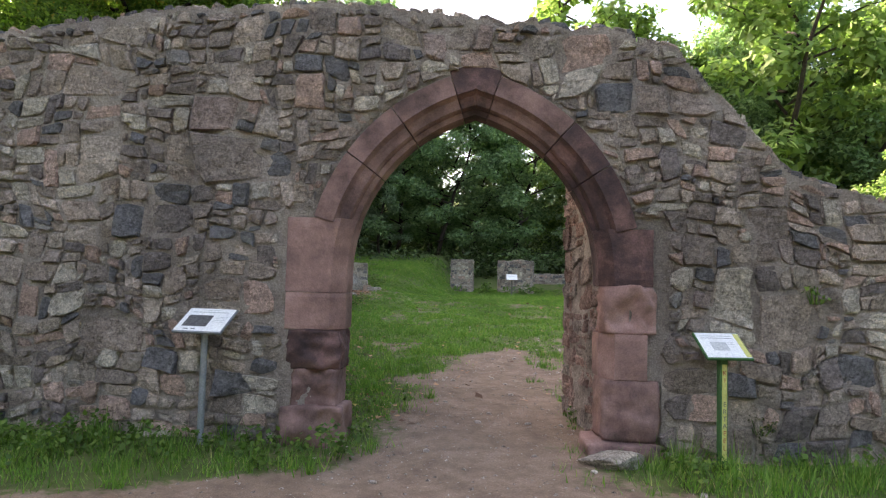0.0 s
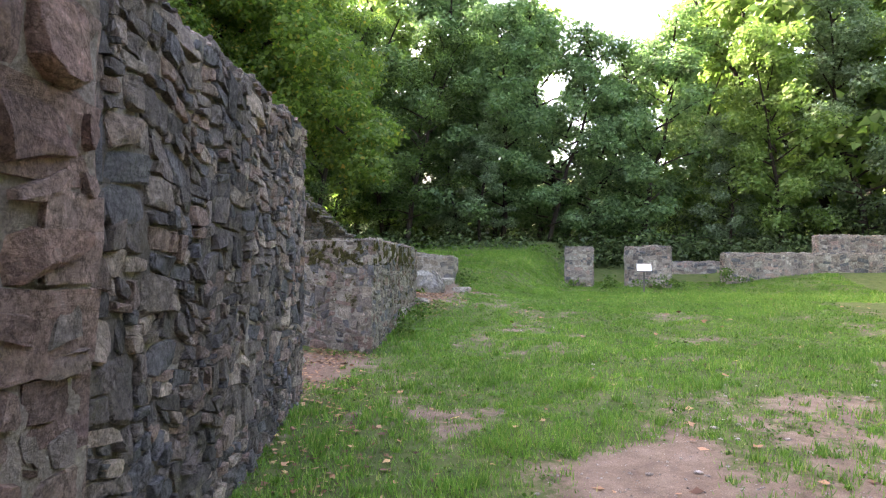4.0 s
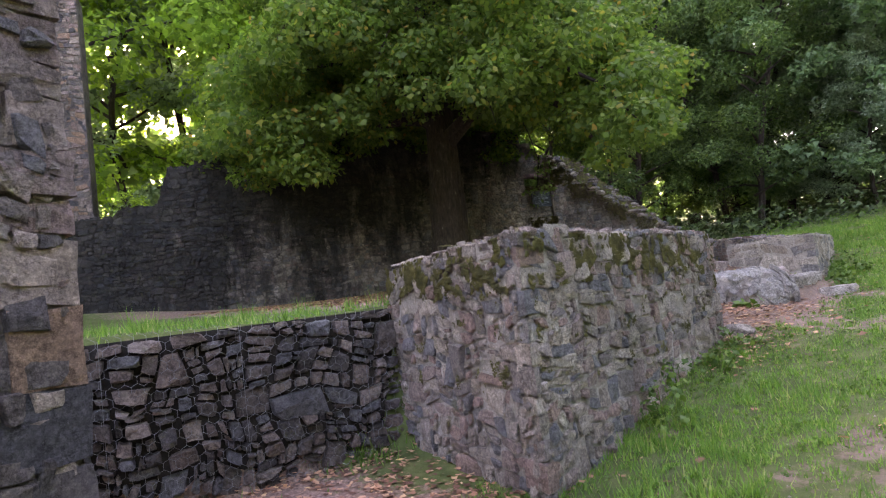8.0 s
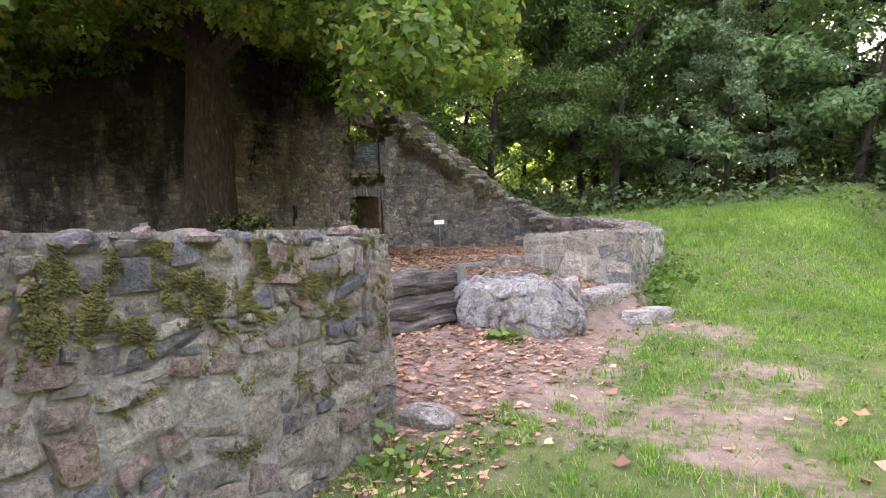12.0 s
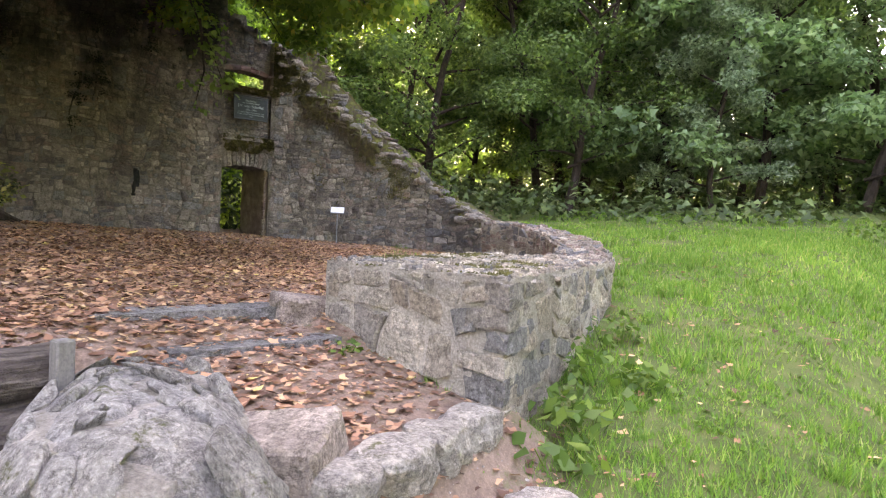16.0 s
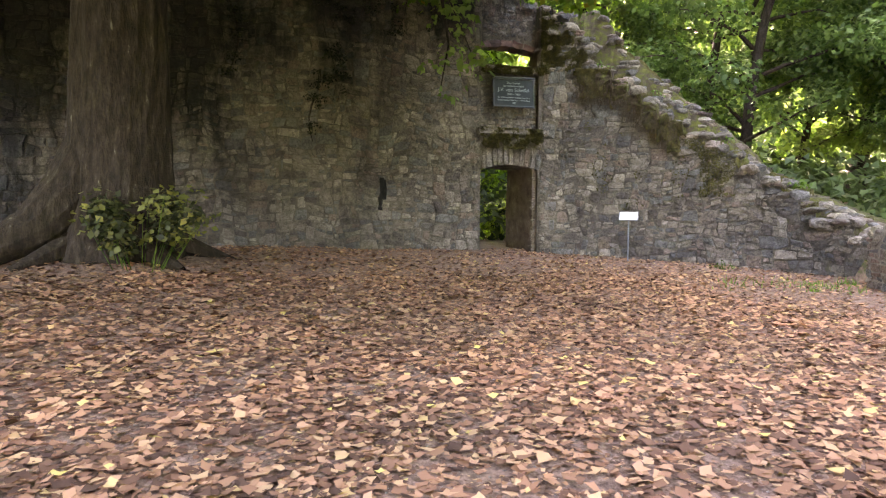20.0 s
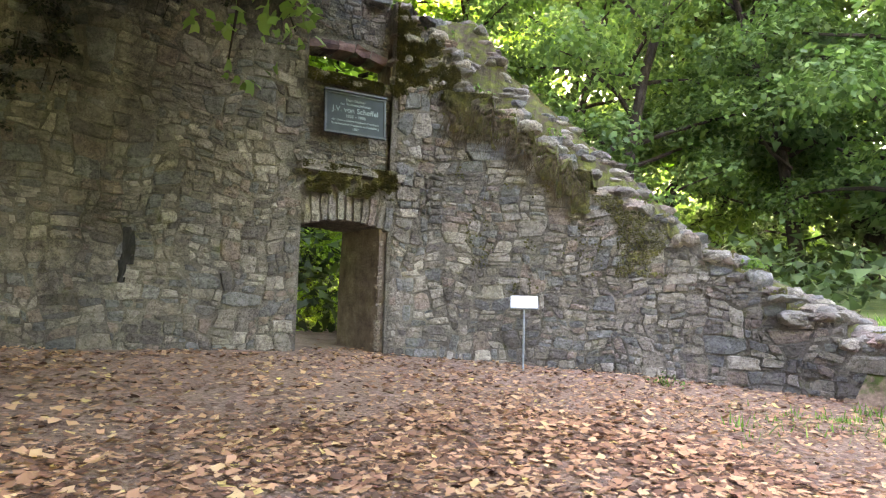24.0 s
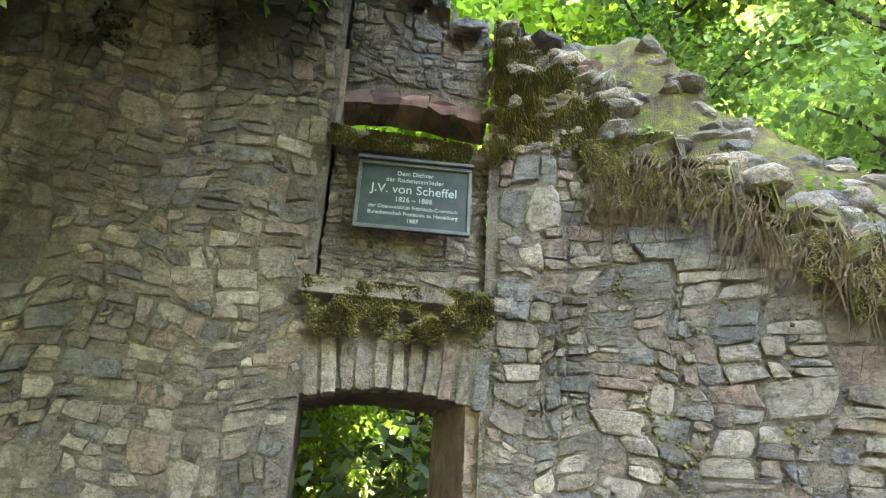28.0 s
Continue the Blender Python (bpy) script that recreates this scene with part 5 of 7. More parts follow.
# understorey and far woods, past counting
rs = np.random.RandomState(9)
c = []
for x in np.arange(-15, 36, 0.9):
    c.append((x, 39.8 + 0.2 * max(0, x - 6) + rs.uniform(-0.8, 0.8), 2.4 + rs.uniform(0.2, 1.6)))
for a in np.linspace(0, 1, 60):
    x, y = -12 - 18 * a, 38 - 30 * a ** 1.6
    c.append((x - 2, y + 1, 2.6 + rs.uniform(0, 2)))
for x in np.arange(-17, 36, 0.8):
    c.append((x, 44.5 + rs.uniform(-1, 1), 3.0 + rs.uniform(0, 3.0)))
    c.append((x, 51 + rs.uniform(-1, 1), 3.0 + rs.uniform(0, 4.5)))
for x in np.arange(-17, -2, 0.5):
    c.append((x, 36.2 + 0.12 * (x + 9) + rs.uniform(-0.6, 0.6), 2.4 + rs.uniform(-0.2, 1.2)))
for x in np.arange(-34, 44, 1.1):
    c.append((x, 60 + rs.uniform(-1, 1), 2.5 + rs.uniform(0, 7)))
for x in np.arange(-20, 30, 0.6):
    for y0_ in (41.0, 43.5, 46.5, 49.5):
        c.append((x, y0_ + rs.uniform(-1, 1), 2.5 + (y0_ - 41) * 0.05 + rs.uniform(0.0, 1.1)))
c = np.array(c)
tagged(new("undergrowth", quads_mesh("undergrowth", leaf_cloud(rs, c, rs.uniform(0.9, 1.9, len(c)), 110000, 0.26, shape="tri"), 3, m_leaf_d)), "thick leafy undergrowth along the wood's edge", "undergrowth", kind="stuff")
tc = np.stack([rs.uniform(-45, 45, 420), rs.uniform(57.5, 62.5, 420), rs.uniform(2.0, 8.5, 420)], 1)
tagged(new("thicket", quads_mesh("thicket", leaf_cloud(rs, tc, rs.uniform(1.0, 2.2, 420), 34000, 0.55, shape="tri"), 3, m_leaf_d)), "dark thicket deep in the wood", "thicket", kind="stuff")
hc = np.stack([rs.uniform(-24.4, -22.4, 170), rs.uniform(24.5, 36.0, 170), rs.uniform(2.3, 5.2, 170)], 1)
# hedge takes the sunlit leaf colour, so it reads lit through the doorway
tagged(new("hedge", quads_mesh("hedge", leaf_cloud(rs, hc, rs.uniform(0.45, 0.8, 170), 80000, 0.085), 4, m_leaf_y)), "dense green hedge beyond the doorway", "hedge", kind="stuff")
ang = rs.uniform(0, 2 * np.pi, 1500)
rad = rs.uniform(64, 84, 1500)
c = np.stack([-4 + rad * np.cos(ang), 14 + rad * np.sin(ang), rs.uniform(0, 22, 1500)], 1)
c[:, 2] *= np.where((c[:, 1] > 40) & (np.abs(c[:, 0] + 10) < 26), 0.5, 1.0)
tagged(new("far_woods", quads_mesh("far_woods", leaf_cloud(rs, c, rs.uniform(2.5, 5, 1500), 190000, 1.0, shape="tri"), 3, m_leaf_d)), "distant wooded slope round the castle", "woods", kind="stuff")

# ---------- the old maple before the keep wall ----------
TX, TY = -15.8, 20.88
tz = gz(TX, TY)
rng, rs = random.Random(200), np.random.RandomState(200)
tv, tf = [], []
trunk = [Vector((TX, TY, tz - 0.3)), Vector((TX, TY, tz + 0.15)), Vector((TX + 0.02, TY, tz + 0.7)), Vector((TX + 0.05, TY + 0.03, tz + 2)), Vector((TX + 0.1, TY + 0.05, tz + 4)), Vector((TX + 0.12, TY, tz + 6.5)), Vector((TX, TY - 0.1, tz + 9)), Vector((TX - 0.2, TY, tz + 15.5))]
fine_path, fine_rad = [], []
TR = [0.86, 0.72, 0.60, 0.54, 0.48, 0.38, 0.26, 0.06]
for a_ in range(7):
    for s_ in range(10):
        fine_path.append(trunk[a_].lerp(trunk[a_ + 1], s_ / 10))
        fine_rad.append(TR[a_] + (TR[a_ + 1] - TR[a_]) * s_ / 10)
tube(tv, tf, fine_path, fine_rad, 36)
for i_, p_ in enumerate(tv):
    ax_ = fine_path[i_ // 36]
    k_ = i_ % 36
    q_ = Vector(p_) - ax_
    ridge = 0.045 * nz(k_ * 0.9, ax_.z * 0.9, 3) + 0.05 * nz(math.cos(k_ * 0.1745) * 1.6, math.sin(k_ * 0.1745) * 1.6, ax_.z * 0.5) + 0.02 * nz(k_ * 2.1, ax_.z * 4, 7)
    tv[i_] = tuple(ax_ + q_ * (1 + ridge * 1.6))
tube(tv, tf, [Vector((TX, TY - 0.15, tz + 1.5)), Vector((TX + 0.1, TY - 0.50, tz + 0.75)), Vector((TX + 0.25, TY - 0.90, tz + 0.32)), Vector((TX + 0.42, TY - 1.35, tz + 0.07)), Vector((TX + 0.5, TY - 1.8, tz - 0.12))], [0.36, 0.36, 0.27, 0.17, 0.08], 12)
for a in (0.3, 1.4, 2.7, 3.8, 5.2):
    p0 = Vector((TX + 0.3 * math.cos(a), TY + 0.3 * math.sin(a), tz + 0.55))
    p1 = Vector((TX + 0.75 * math.cos(a), TY + 0.75 * math.sin(a), tz + 0.08))
    p2 = Vector((TX + 1.35 * math.cos(a + 0.1), TY + 1.35 * math.sin(a + 0.1), tz - 0.12))
    tube(tv, tf, [p0, p1, p2], [0.24, 0.15, 0.05], 7)
maple = tagged(new("maple_tree"), "old spreading maple with a thick trunk before the wall", "tree")
limbs_v, limbs_f, centres = [], [], []
for k in range(60):
    h = tz + 4.3 + 10.6 * (k + rng.random()) / 60
    a = k * 2.399 + rng.uniform(-0.4, 0.4)
    fr = (h - tz - 4.3) / 10.6
    reach = (9.0 - 4.2 * fr) * rng.uniform(0.75, 1.1)
    path = limb_path((TX, TY, h), (math.cos(a), math.sin(a), 0.28 + 0.5 * fr), reach, rng, 0.55 * (1 - fr), 6)
    limbs_v, limbs_f = [], []
    tube(limbs_v, limbs_f, path, [0.15 * (1 - 0.155 * i) * (1.15 - 0.5 * fr) for i in range(7)], 6)
    part("limb", (limbs_v, limbs_f), m_bark, maple)
    for p in path[2:]:
        for _ in range(3):
            q = p + Vector((rng.uniform(-0.9, 0.9), rng.uniform(-0.9, 0.9), rng.uniform(-0.55, 0.35)))
            centres.append((q.x, q.y, q.z))
for k in range(30):
    a = k * 2.399 + rng.uniform(-0.3, 0.3)
    toward_door = 0.9 < a % (2 * math.pi) < 2.7
    h = tz + (6.6 if toward_door else 5.3) + rng.uniform(0, 1.4)
    path = limb_path((TX, TY, h), (math.cos(a), math.sin(a), 0.36), rng.uniform(6.4, 8.6), rng, 0.75, 7)
    limbs_v, limbs_f = [], []
    tube(limbs_v, limbs_f, path, [0.11 * (1 - 0.135 * i) for i in range(8)], 6)
    part("limb", (limbs_v, limbs_f), m_bark, maple)
    for p in path[3:]:
        for _ in range(4):
            q = p + Vector((rng.uniform(-1.1, 1.1), rng.uniform(-1.1, 1.1), rng.uniform(-0.35, 0.45)))
            centres.append((q.x, q.y, max(q.z, tz + (5.0 if toward_door else 3.9))))
# extra boughs on the wall side, added to block sky and shade the keep
for k in range(16):
    a = 1.35 + 2.6 * (k + rng.random()) / 16
    path = limb_path((TX, TY, tz + rng.uniform(6.4, 8.0)), (math.cos(a), math.sin(a), 0.22), rng.uniform(3.6, 7.6), rng, 0.4, 6)
    limbs_v, limbs_f = [], []
    tube(limbs_v, limbs_f, path, [0.10 * (1 - 0.145 * i) for i in range(7)], 6)
    part("limb", (limbs_v, limbs_f), m_bark, maple)
    for p in path[2:]:
        for _ in range(5):
            q = p + Vector((rng.uniform(-0.9, 0.9), rng.uniform(-0.9, 0.9), rng.uniform(-0.3, 0.5)))
            centres.append((q.x, q.y, max(q.z, tz + 5.6)))
bough = [Vector(p) for p in ((TX, TY, 6.6), (-14.7, 21.05, 7.3), (-13.75, 21.25, 7.65), (-12.95, 21.7, 7.75), (-12.2, 22.3, 7.35), (-11.75, 22.65, 6.75), (-11.5, 22.9, 6.1))]
limbs_v, limbs_f = [], []
tube(limbs_v, limbs_f, bough, [0.19, 0.17, 0.14, 0.12, 0.10, 0.08, 0.05], 8)
part("limb", (limbs_v, limbs_f), m_bark, maple, "bare arching bough")
part("trunk", (tv, tf), m_bark_m, maple, "furrowed brown trunk flecked with lichen")
c = np.array(centres)
rad_ = rs.uniform(0.45, 0.95, len(c))
part("crown", quads_mesh("crown", leaf_cloud(rs, c, rad_, 345000, 0.165, 0.5), 4, m_leaf_m), None, maple)
low_ = c[:, 2] < tz + 7.0
part("lower_crown", quads_mesh("lower_crown", leaf_cloud(rs, c[low_], rad_[low_], 26000, 0.15, 0.6, "maple"), 8, m_leaf_m), None, maple)


def hanging_branch(points, n, size, mat, seed, label):
    """A leafy branch: twigs along a line and maple leaves on them."""
    rng_, rs_ = random.Random(seed), np.random.RandomState(seed)
    br = tagged(new("branch"), label, "branch")
    v, f = [], []
    pts = [Vector(p) for p in points]
    tube(v, f, pts, [0.03 - 0.022 * i / max(1, len(pts) - 1) for i in range(len(pts))], 5)
    cs = []
    for p, q in zip(pts, pts[1:]):
        for k in range(4):
            cs.append(tuple(p.lerp(q, k / 4) + Vector((rng_.uniform(-0.3, 0.3), rng_.uniform(-0.3, 0.3), rng_.uniform(-0.3, 0.1)))))
    part("twig", (v, f), m_bark, br)
    cs = np.array(cs)
    part("leaves", quads_mesh("leaves", leaf_cloud(rs_, cs, rs_.uniform(0.18, 0.4, len(cs)), n, size, 0.6, "maple"), 8, mat), None, br)


hanging_branch([(-14.5, 23.2, 8.3), (-15.0, 24.4, 7.3), (-15.5, 25.4, 6.4), (-16.0, 26.2, 5.65)], 150, 0.13, m_leaf_b, 301, "maple branch hanging low before the wall")
hanging_branch([(-15.2, 25.0, 6.7), (-15.9, 25.6, 5.9), (-16.4, 25.75, 5.35)], 80, 0.13, m_leaf_b, 303, "maple branch hanging low before the wall")
hanging_branch([(-15.9, 24.5, 9.4), (-16.0, 26.5, 8.2), (-15.9, 27.6, 7.1)], 130, 0.14, m_leaf_y, 302, "sunlit maple branch hanging before the wall")

# ---------- fallen leaves ----------
def scatter(rs_, x0, x1, y0, y1, n):
    return rs_.uniform(x0, x1, n), rs_.uniform(y0, y1, n)


def litter_mesh(x, y, rs_, size):
    n = len(x)
    z = sample(allz, x, y) + rs_.uniform(0.004, 0.03, n)
    yaw = rs_.uniform(0, 2 * np.pi, n)
    ax = np.stack([np.cos(yaw), np.sin(yaw), rs_.normal(0, 0.2, n)], 1)
    sd_ = np.stack([-np.sin(yaw), np.cos(yaw), rs_.normal(0, 0.2, n)], 1)
    s = (size * rs_.uniform(0.4, 1.55, n))[:, None]
    curl = rs_.uniform(-0.1, 0.5, n)[:, None]
    pts = [(0.05, -0.05), (0.55, 0.30), (0.26, 0.52), (0.06, 1.0), (-0.28, 0.56), (-0.52, 0.34)]
    up = np.array([0, 0, 1.0])
    p0 = np.stack([x, y, z], 1)
    return np.stack([p0 + sd_ * s * u + ax * s * (v - 0.45) + up * s * curl * (u * u + 0.6 * (v - 0.45) ** 2) for u, v in pts], 1)


rs = np.random.RandomState(31)
sets = []
for (x0, x1, y0, y1, n) in ((-14.5, -4.2, 14, 27.5, 112000), (-20, -9, 14, 31.8, 56000), (-8, -3.6, 7.2, 12, 9000), (-14, -6, 12, 16, 1800)):
    x, y = scatter(rs, x0, x1, y0, y1, n)
    drift = np.clip(0.78 + 0.5 * np.sin(x * 2.9 + 1.6 * np.sin(y * 1.7)) * np.sin(y * 3.3 + 1.4 * np.sin(x * 2.2)) + 0.25 * np.sin(x * 7.1 + y * 5.3), 0.35, 1.0)
    keepm = (rs.uniform(0, 1, n) < drift * sample(allleaf, x, y) ** 1.3 + 0.02) & free_of_walls(x, y)
    sets.append(litter_mesh(x[keepm], y[keepm], rs, 0.054))
x, y = scatter(rs, -15, -4.0, 14, 30, 90000)
ok = (rs.uniform(0, 1, 90000) < sample(allleaf, x, y)) & free_of_walls(x, y)
sets.append(litter_mesh(x[ok], y[ok], rs, 0.024))
x, y = scatter(rs, -4.2, 0.2, 1.0, 9.0, 2600)
foot_ = np.clip(1.6 - (x + 0.34 * y + 1.3) * 1.0, 0.04, 1.0)
ok = (rs.uniform(0, 1, 2600) < foot_) & free_of_walls(x, y)
sets.append(litter_mesh(x[ok], y[ok], rs, 0.060))
x, y = scatter(rs, -5, 7, 2, 24, 420)
ok = free_of_walls(x, y)
sets.append(litter_mesh(x[ok], y[ok], rs, 0.085))
tagged(new("fallen_leaves", quads_mesh("fallen_leaves", np.concatenate(sets), 6, m_litter)), "dry red-brown maple leaves strewn over the ground", "leaves", kind="stuff")

# ---------- grass ----------
def grass_mesh(x, y, rs_, height, width):
    n = len(x)
    z = sample(allz, x, y) - 0.01
    yaw = rs_.uniform(0, 2 * np.pi, n)
    h = (height * rs_.uniform(0.45, 1.35, n))[:, None]
    lean = np.stack([np.cos(yaw), np.sin(yaw), np.zeros(n)], 1) * rs_.uniform(0.15, 0.9, n)[:, None]
    sd_ = np.stack([-np.sin(yaw), np.cos(yaw), np.zeros(n)], 1) * (width * rs_.uniform(0.6, 1.3, n))[:, None]
    p = np.stack([x, y, z], 1)
    up = np.array([0, 0, 1.0])
    mid = p + up * h * 0.62 + lean * h * 0.28
    tip = p + up * h * 0.92 + lean * h * 0.95
    return np.stack([p - sd_ * 1.3, p + sd_ * 1.3, tip], 1)


rs = np.random.RandomState(41)
sets = []
for (x0, x1, y0, y1, n, h, w, tufted) in ((-5.2, 6.5, 1.0, 13, 300000, 0.075, 0.0055, 0.62), (-7, 5, 12, 23, 400000, 0.052, 0.0048, 0.62), (-7, 9, 22, 34, 230000, 0.075, 0.0065, 0.55), (-8, 6.5, -3.2, 0.1, 60000, 0.14, 0.0045, 0.6), (-12, -6.5, 7.5, 13, 9000, 0.13, 0.006, 0.4), (-14, -10.5, 28.2, 31.3, 2500, 0.10, 0.006, 0.4), (-13, -3, 25, 38, 80000, 0.09, 0.0075, 0.5)):
    x, y = scatter(rs, x0, x1, y0, y1, n)
    hk = np.ones(n)
    m_ = int(n * tufted)
    nt_ = max(1, m_ // 34)
    cx_, cy_ = scatter(rs, x0, x1, y0, y1, nt_)
    ch_, cr_ = rs.uniform(0.75, 1.9, nt_), rs.uniform(0.025, 0.085, nt_)
    pick = rs.randint(0, nt_, m_)
    x[:m_], y[:m_], hk[:m_] = cx_[pick] + rs.normal(0, 1, m_) * cr_[pick], cy_[pick] + rs.normal(0, 1, m_) * cr_[pick], ch_[pick]
    lot = rs.uniform(0, 1, n)
    lot[:m_] = rs.uniform(0, 1, nt_)[pick]
    thin = 0.5 + 0.5 * np.sin(x * 3.1 + 1.7 * np.sin(y * 2.3)) * np.sin(y * 2.7 + 1.3 * np.sin(x * 2.1))
    keepm = (lot < np.clip(sample(allturf, x, y) * 1.3 - 0.18, 0, 1) * (0.45 + 0.55 * thin)) & free_of_walls(x, y)
    x, y = x[keepm], y[keepm]
    g = grass_mesh(x, y, rs, h, w)
    clump = hk[keepm] * (0.7 + 0.6 * np.clip(np.sin(x * 2.3 + np.sin(y * 1.9)) * np.sin(y * 2.7 + np.sin(x * 2.2)) + 0.3, 0, 1))
    g[:, 2] = g[:, 0] + (g[:, 2] - g[:, 0]) * clump[:, None]
    sets.append(g)
tagged(new("grass", quads_mesh("grass", np.concatenate(sets), 3, m_grass)), "tufted green meadow grass beside the path", "grass", kind="stuff")

# small broad-leaved herbs in the turf
rs = np.random.RandomState(43)
x, y = scatter(rs, -5.2, 5.5, 1.0, 24, 5200)
ok = (rs.uniform(0, 1, 5200) < np.clip(sample(allturf, x, y) * 1.2 - 0.05, 0, 1) * 0.8) & free_of_walls(x, y)
x, y = x[ok], y[ok]
hc = np.stack([x, y, sample(allz, x, y) + 0.02], 1)
tagged(new("herbs", quads_mesh("herbs", leaf_cloud(rs, hc, rs.uniform(0.03, 0.09, len(hc)), len(hc) * 7, 0.042, 0.1), 4, m_weed)), "small broad-leaved herbs growing in the turf", "herbs", kind="stuff")

# grit and small stones trodden into the path
def gravel_mesh(x, y, rs_, lo, hi):
    n = len(x)
    r = lo * (hi / lo) ** (rs_.uniform(0, 1, n) ** 2.2)
    base = np.stack([x, y, sample(allz, x, y) - 0.15 * r], 1)
    yaw = rs_.uniform(0, 2 * np.pi, n)
    ring = [base + np.stack([np.cos(yaw + k * 1.2566), np.sin(yaw + k * 1.2566), np.zeros(n)], 1) * (r * rs_.uniform(0.6, 1.3, n))[:, None] for k in range(5)]
    top = base + np.stack([r * rs_.uniform(-0.3, 0.3, n), r * rs_.uniform(-0.3, 0.3, n), r * rs_.uniform(0.35, 0.8, n)], 1)
    return np.concatenate([np.stack([ring[k], ring[(k + 1) % 5], top], 1) for k in range(5)])


rs = np.random.RandomState(45)
sets = []
for x0, x1, y0, y1, n, hi in ((-2.5, 3.6, -4.5, 9.5, 16000, 0.03), (-4, 4, 7, 16, 7000, 0.028), (-8, -3, 14, 21, 7000, 0.02), (-14, -6, 20, 30, 9000, 0.018)):
    x, y = scatter(rs, x0, x1, y0, y1, n)
    ok = (rs.uniform(0, 1, n) < 1.05 - sample(allturf, x, y) * 1.2) & free_of_walls(x, y)
    sets.append(gravel_mesh(x[ok], y[ok], rs, 0.004, hi))
m_grit = stone_material("path_grit", [(0, (0.20, 0.16, 0.135)), (0.6, (0.34, 0.29, 0.25)), (1, (0.52, 0.47, 0.42))], True, grime=0.0)
tagged(new("gravel", quads_mesh("gravel", np.concatenate(sets), 3, m_grit)), "pale grit and small stones trodden into the earth path", "gravel", kind="stuff")

# ---------- weeds at the foot of the walls ----------
def weed(x, y, r, h, n, size, seed, label, z=None, mat=None):
    rs_ = np.random.RandomState(seed)
    a = rs_.uniform(0, 2 * np.pi, 14)
    q = rs_.uniform(0, 1, 14) ** 0.5 * r
    cs = np.stack([x + q * np.cos(a), y + q * np.sin(a), (gz(x, y) if z is None else z) + rs_.uniform(0.04, 1, 14) * h], 1)
    ob = tagged(new("weed"), label, "weed", "weeds along the walls")
    v, f = [], []
    base_z = gz(x, y) if z is None else z
    for cc in cs:
        tube(v, f, [Vector((x + (cc[0] - x) * 0.5, y + (cc[1] - y) * 0.5, base_z - 0.03)), Vector(cc)], [0.006, 0.003], 4)
    tagged(part("stems", (v, f), m_weed, ob), kind="stuff")
    part("leaves", quads_mesh("leaves", leaf_cloud(rs_, cs, np.full(14, max(0.06, r * 0.35)), n, size, 0.2), 4, mat or m_weed), None, ob)


k = 500
rng = random.Random(3)
for (x, y, r, h, n, size) in ((-4.6, -0.55, 0.35, 0.35, 120, 0.08), (-3.7, -0.5, 0.4, 0.28, 130, 0.08), (-3.0, -0.45, 0.3, 0.22, 90, 0.07), (-1.75, -0.45, 0.25, 0.2, 70, 0.07), (-1.05, -0.45, 0.3, 0.28, 110, 0.07), (-2.2, -0.5, 0.2, 0.2, 60, 0.06),
                              (3.3, -0.2, 0.4, 0.2, 90, 0.06), (-5.4, -0.75, 0.5, 0.4, 240, 0.07), (-4.1, -0.75, 0.5, 0.3, 240, 0.06), (-3.3, -0.7, 0.45, 0.28, 200, 0.06), (-2.6, -0.75, 0.4, 0.22, 160, 0.055), (-1.6, -0.6, 0.4, 0.2, 160, 0.055), (-4.8, -1.2, 0.5, 0.22, 200, 0.06), (-3.6, -1.25, 0.5, 0.2, 180, 0.055), (2.3, -0.45, 0.4, 0.18, 140, 0.055), (-0.95, 0.35, 0.25, 0.2, 120, 0.05), (-1.3, 1.6, 0.3, 0.15, 100, 0.05), (-1.9, 2.7, 0.3, 0.18, 110, 0.05), (4.2, -0.1, 0.4, 0.3, 100, 0.07), (1.35, 1.3, 0.15, 0.15, 40, 0.04), (-4.3, 12.6, 0.3, 0.4, 110, 0.07), (-4.55, 13.4, 0.4, 0.35, 140, 0.07), (-4.6, 14.2, 0.3, 0.25, 90, 0.08), (-4.7, 15.2, 0.3, 0.2, 60, 0.09),
                              (-5.4, 21.6, 0.35, 0.25, 90, 0.11), (-5.5, 22.3, 0.4, 0.3, 110, 0.10), (-5.3, 21.0, 0.3, 0.15, 40, 0.12), (-5.8, 23.2, 0.4, 0.3, 90, 0.09), (-6.9, 20.85, 0.2, 0.08, 40, 0.05), (-5.85, 18.2, 0.25, 0.1, 30, 0.14), 
                              (-2.4, 31.3, 0.4, 0.4, 110, 0.12), (-0.9, 31.2, 0.6, 0.6, 220, 0.12), (1.6, 31.0, 0.7, 0.7, 240, 0.12), (3.9, 32.8, 0.7, 0.8, 240, 0.12), (5.2, 33.0, 0.5, 0.4, 120, 0.1), (0.6, 31.1, 0.6, 0.5, 160, 0.12), (-4.2, 32.6, 0.7, 0.7, 160, 0.1), (-14.5, 30.6, 0.2, 0.15, 40, 0.05)):
    k += 1
    weed(x, y, r, h, n, size, k, "leafy green weeds growing at a wall's foot")

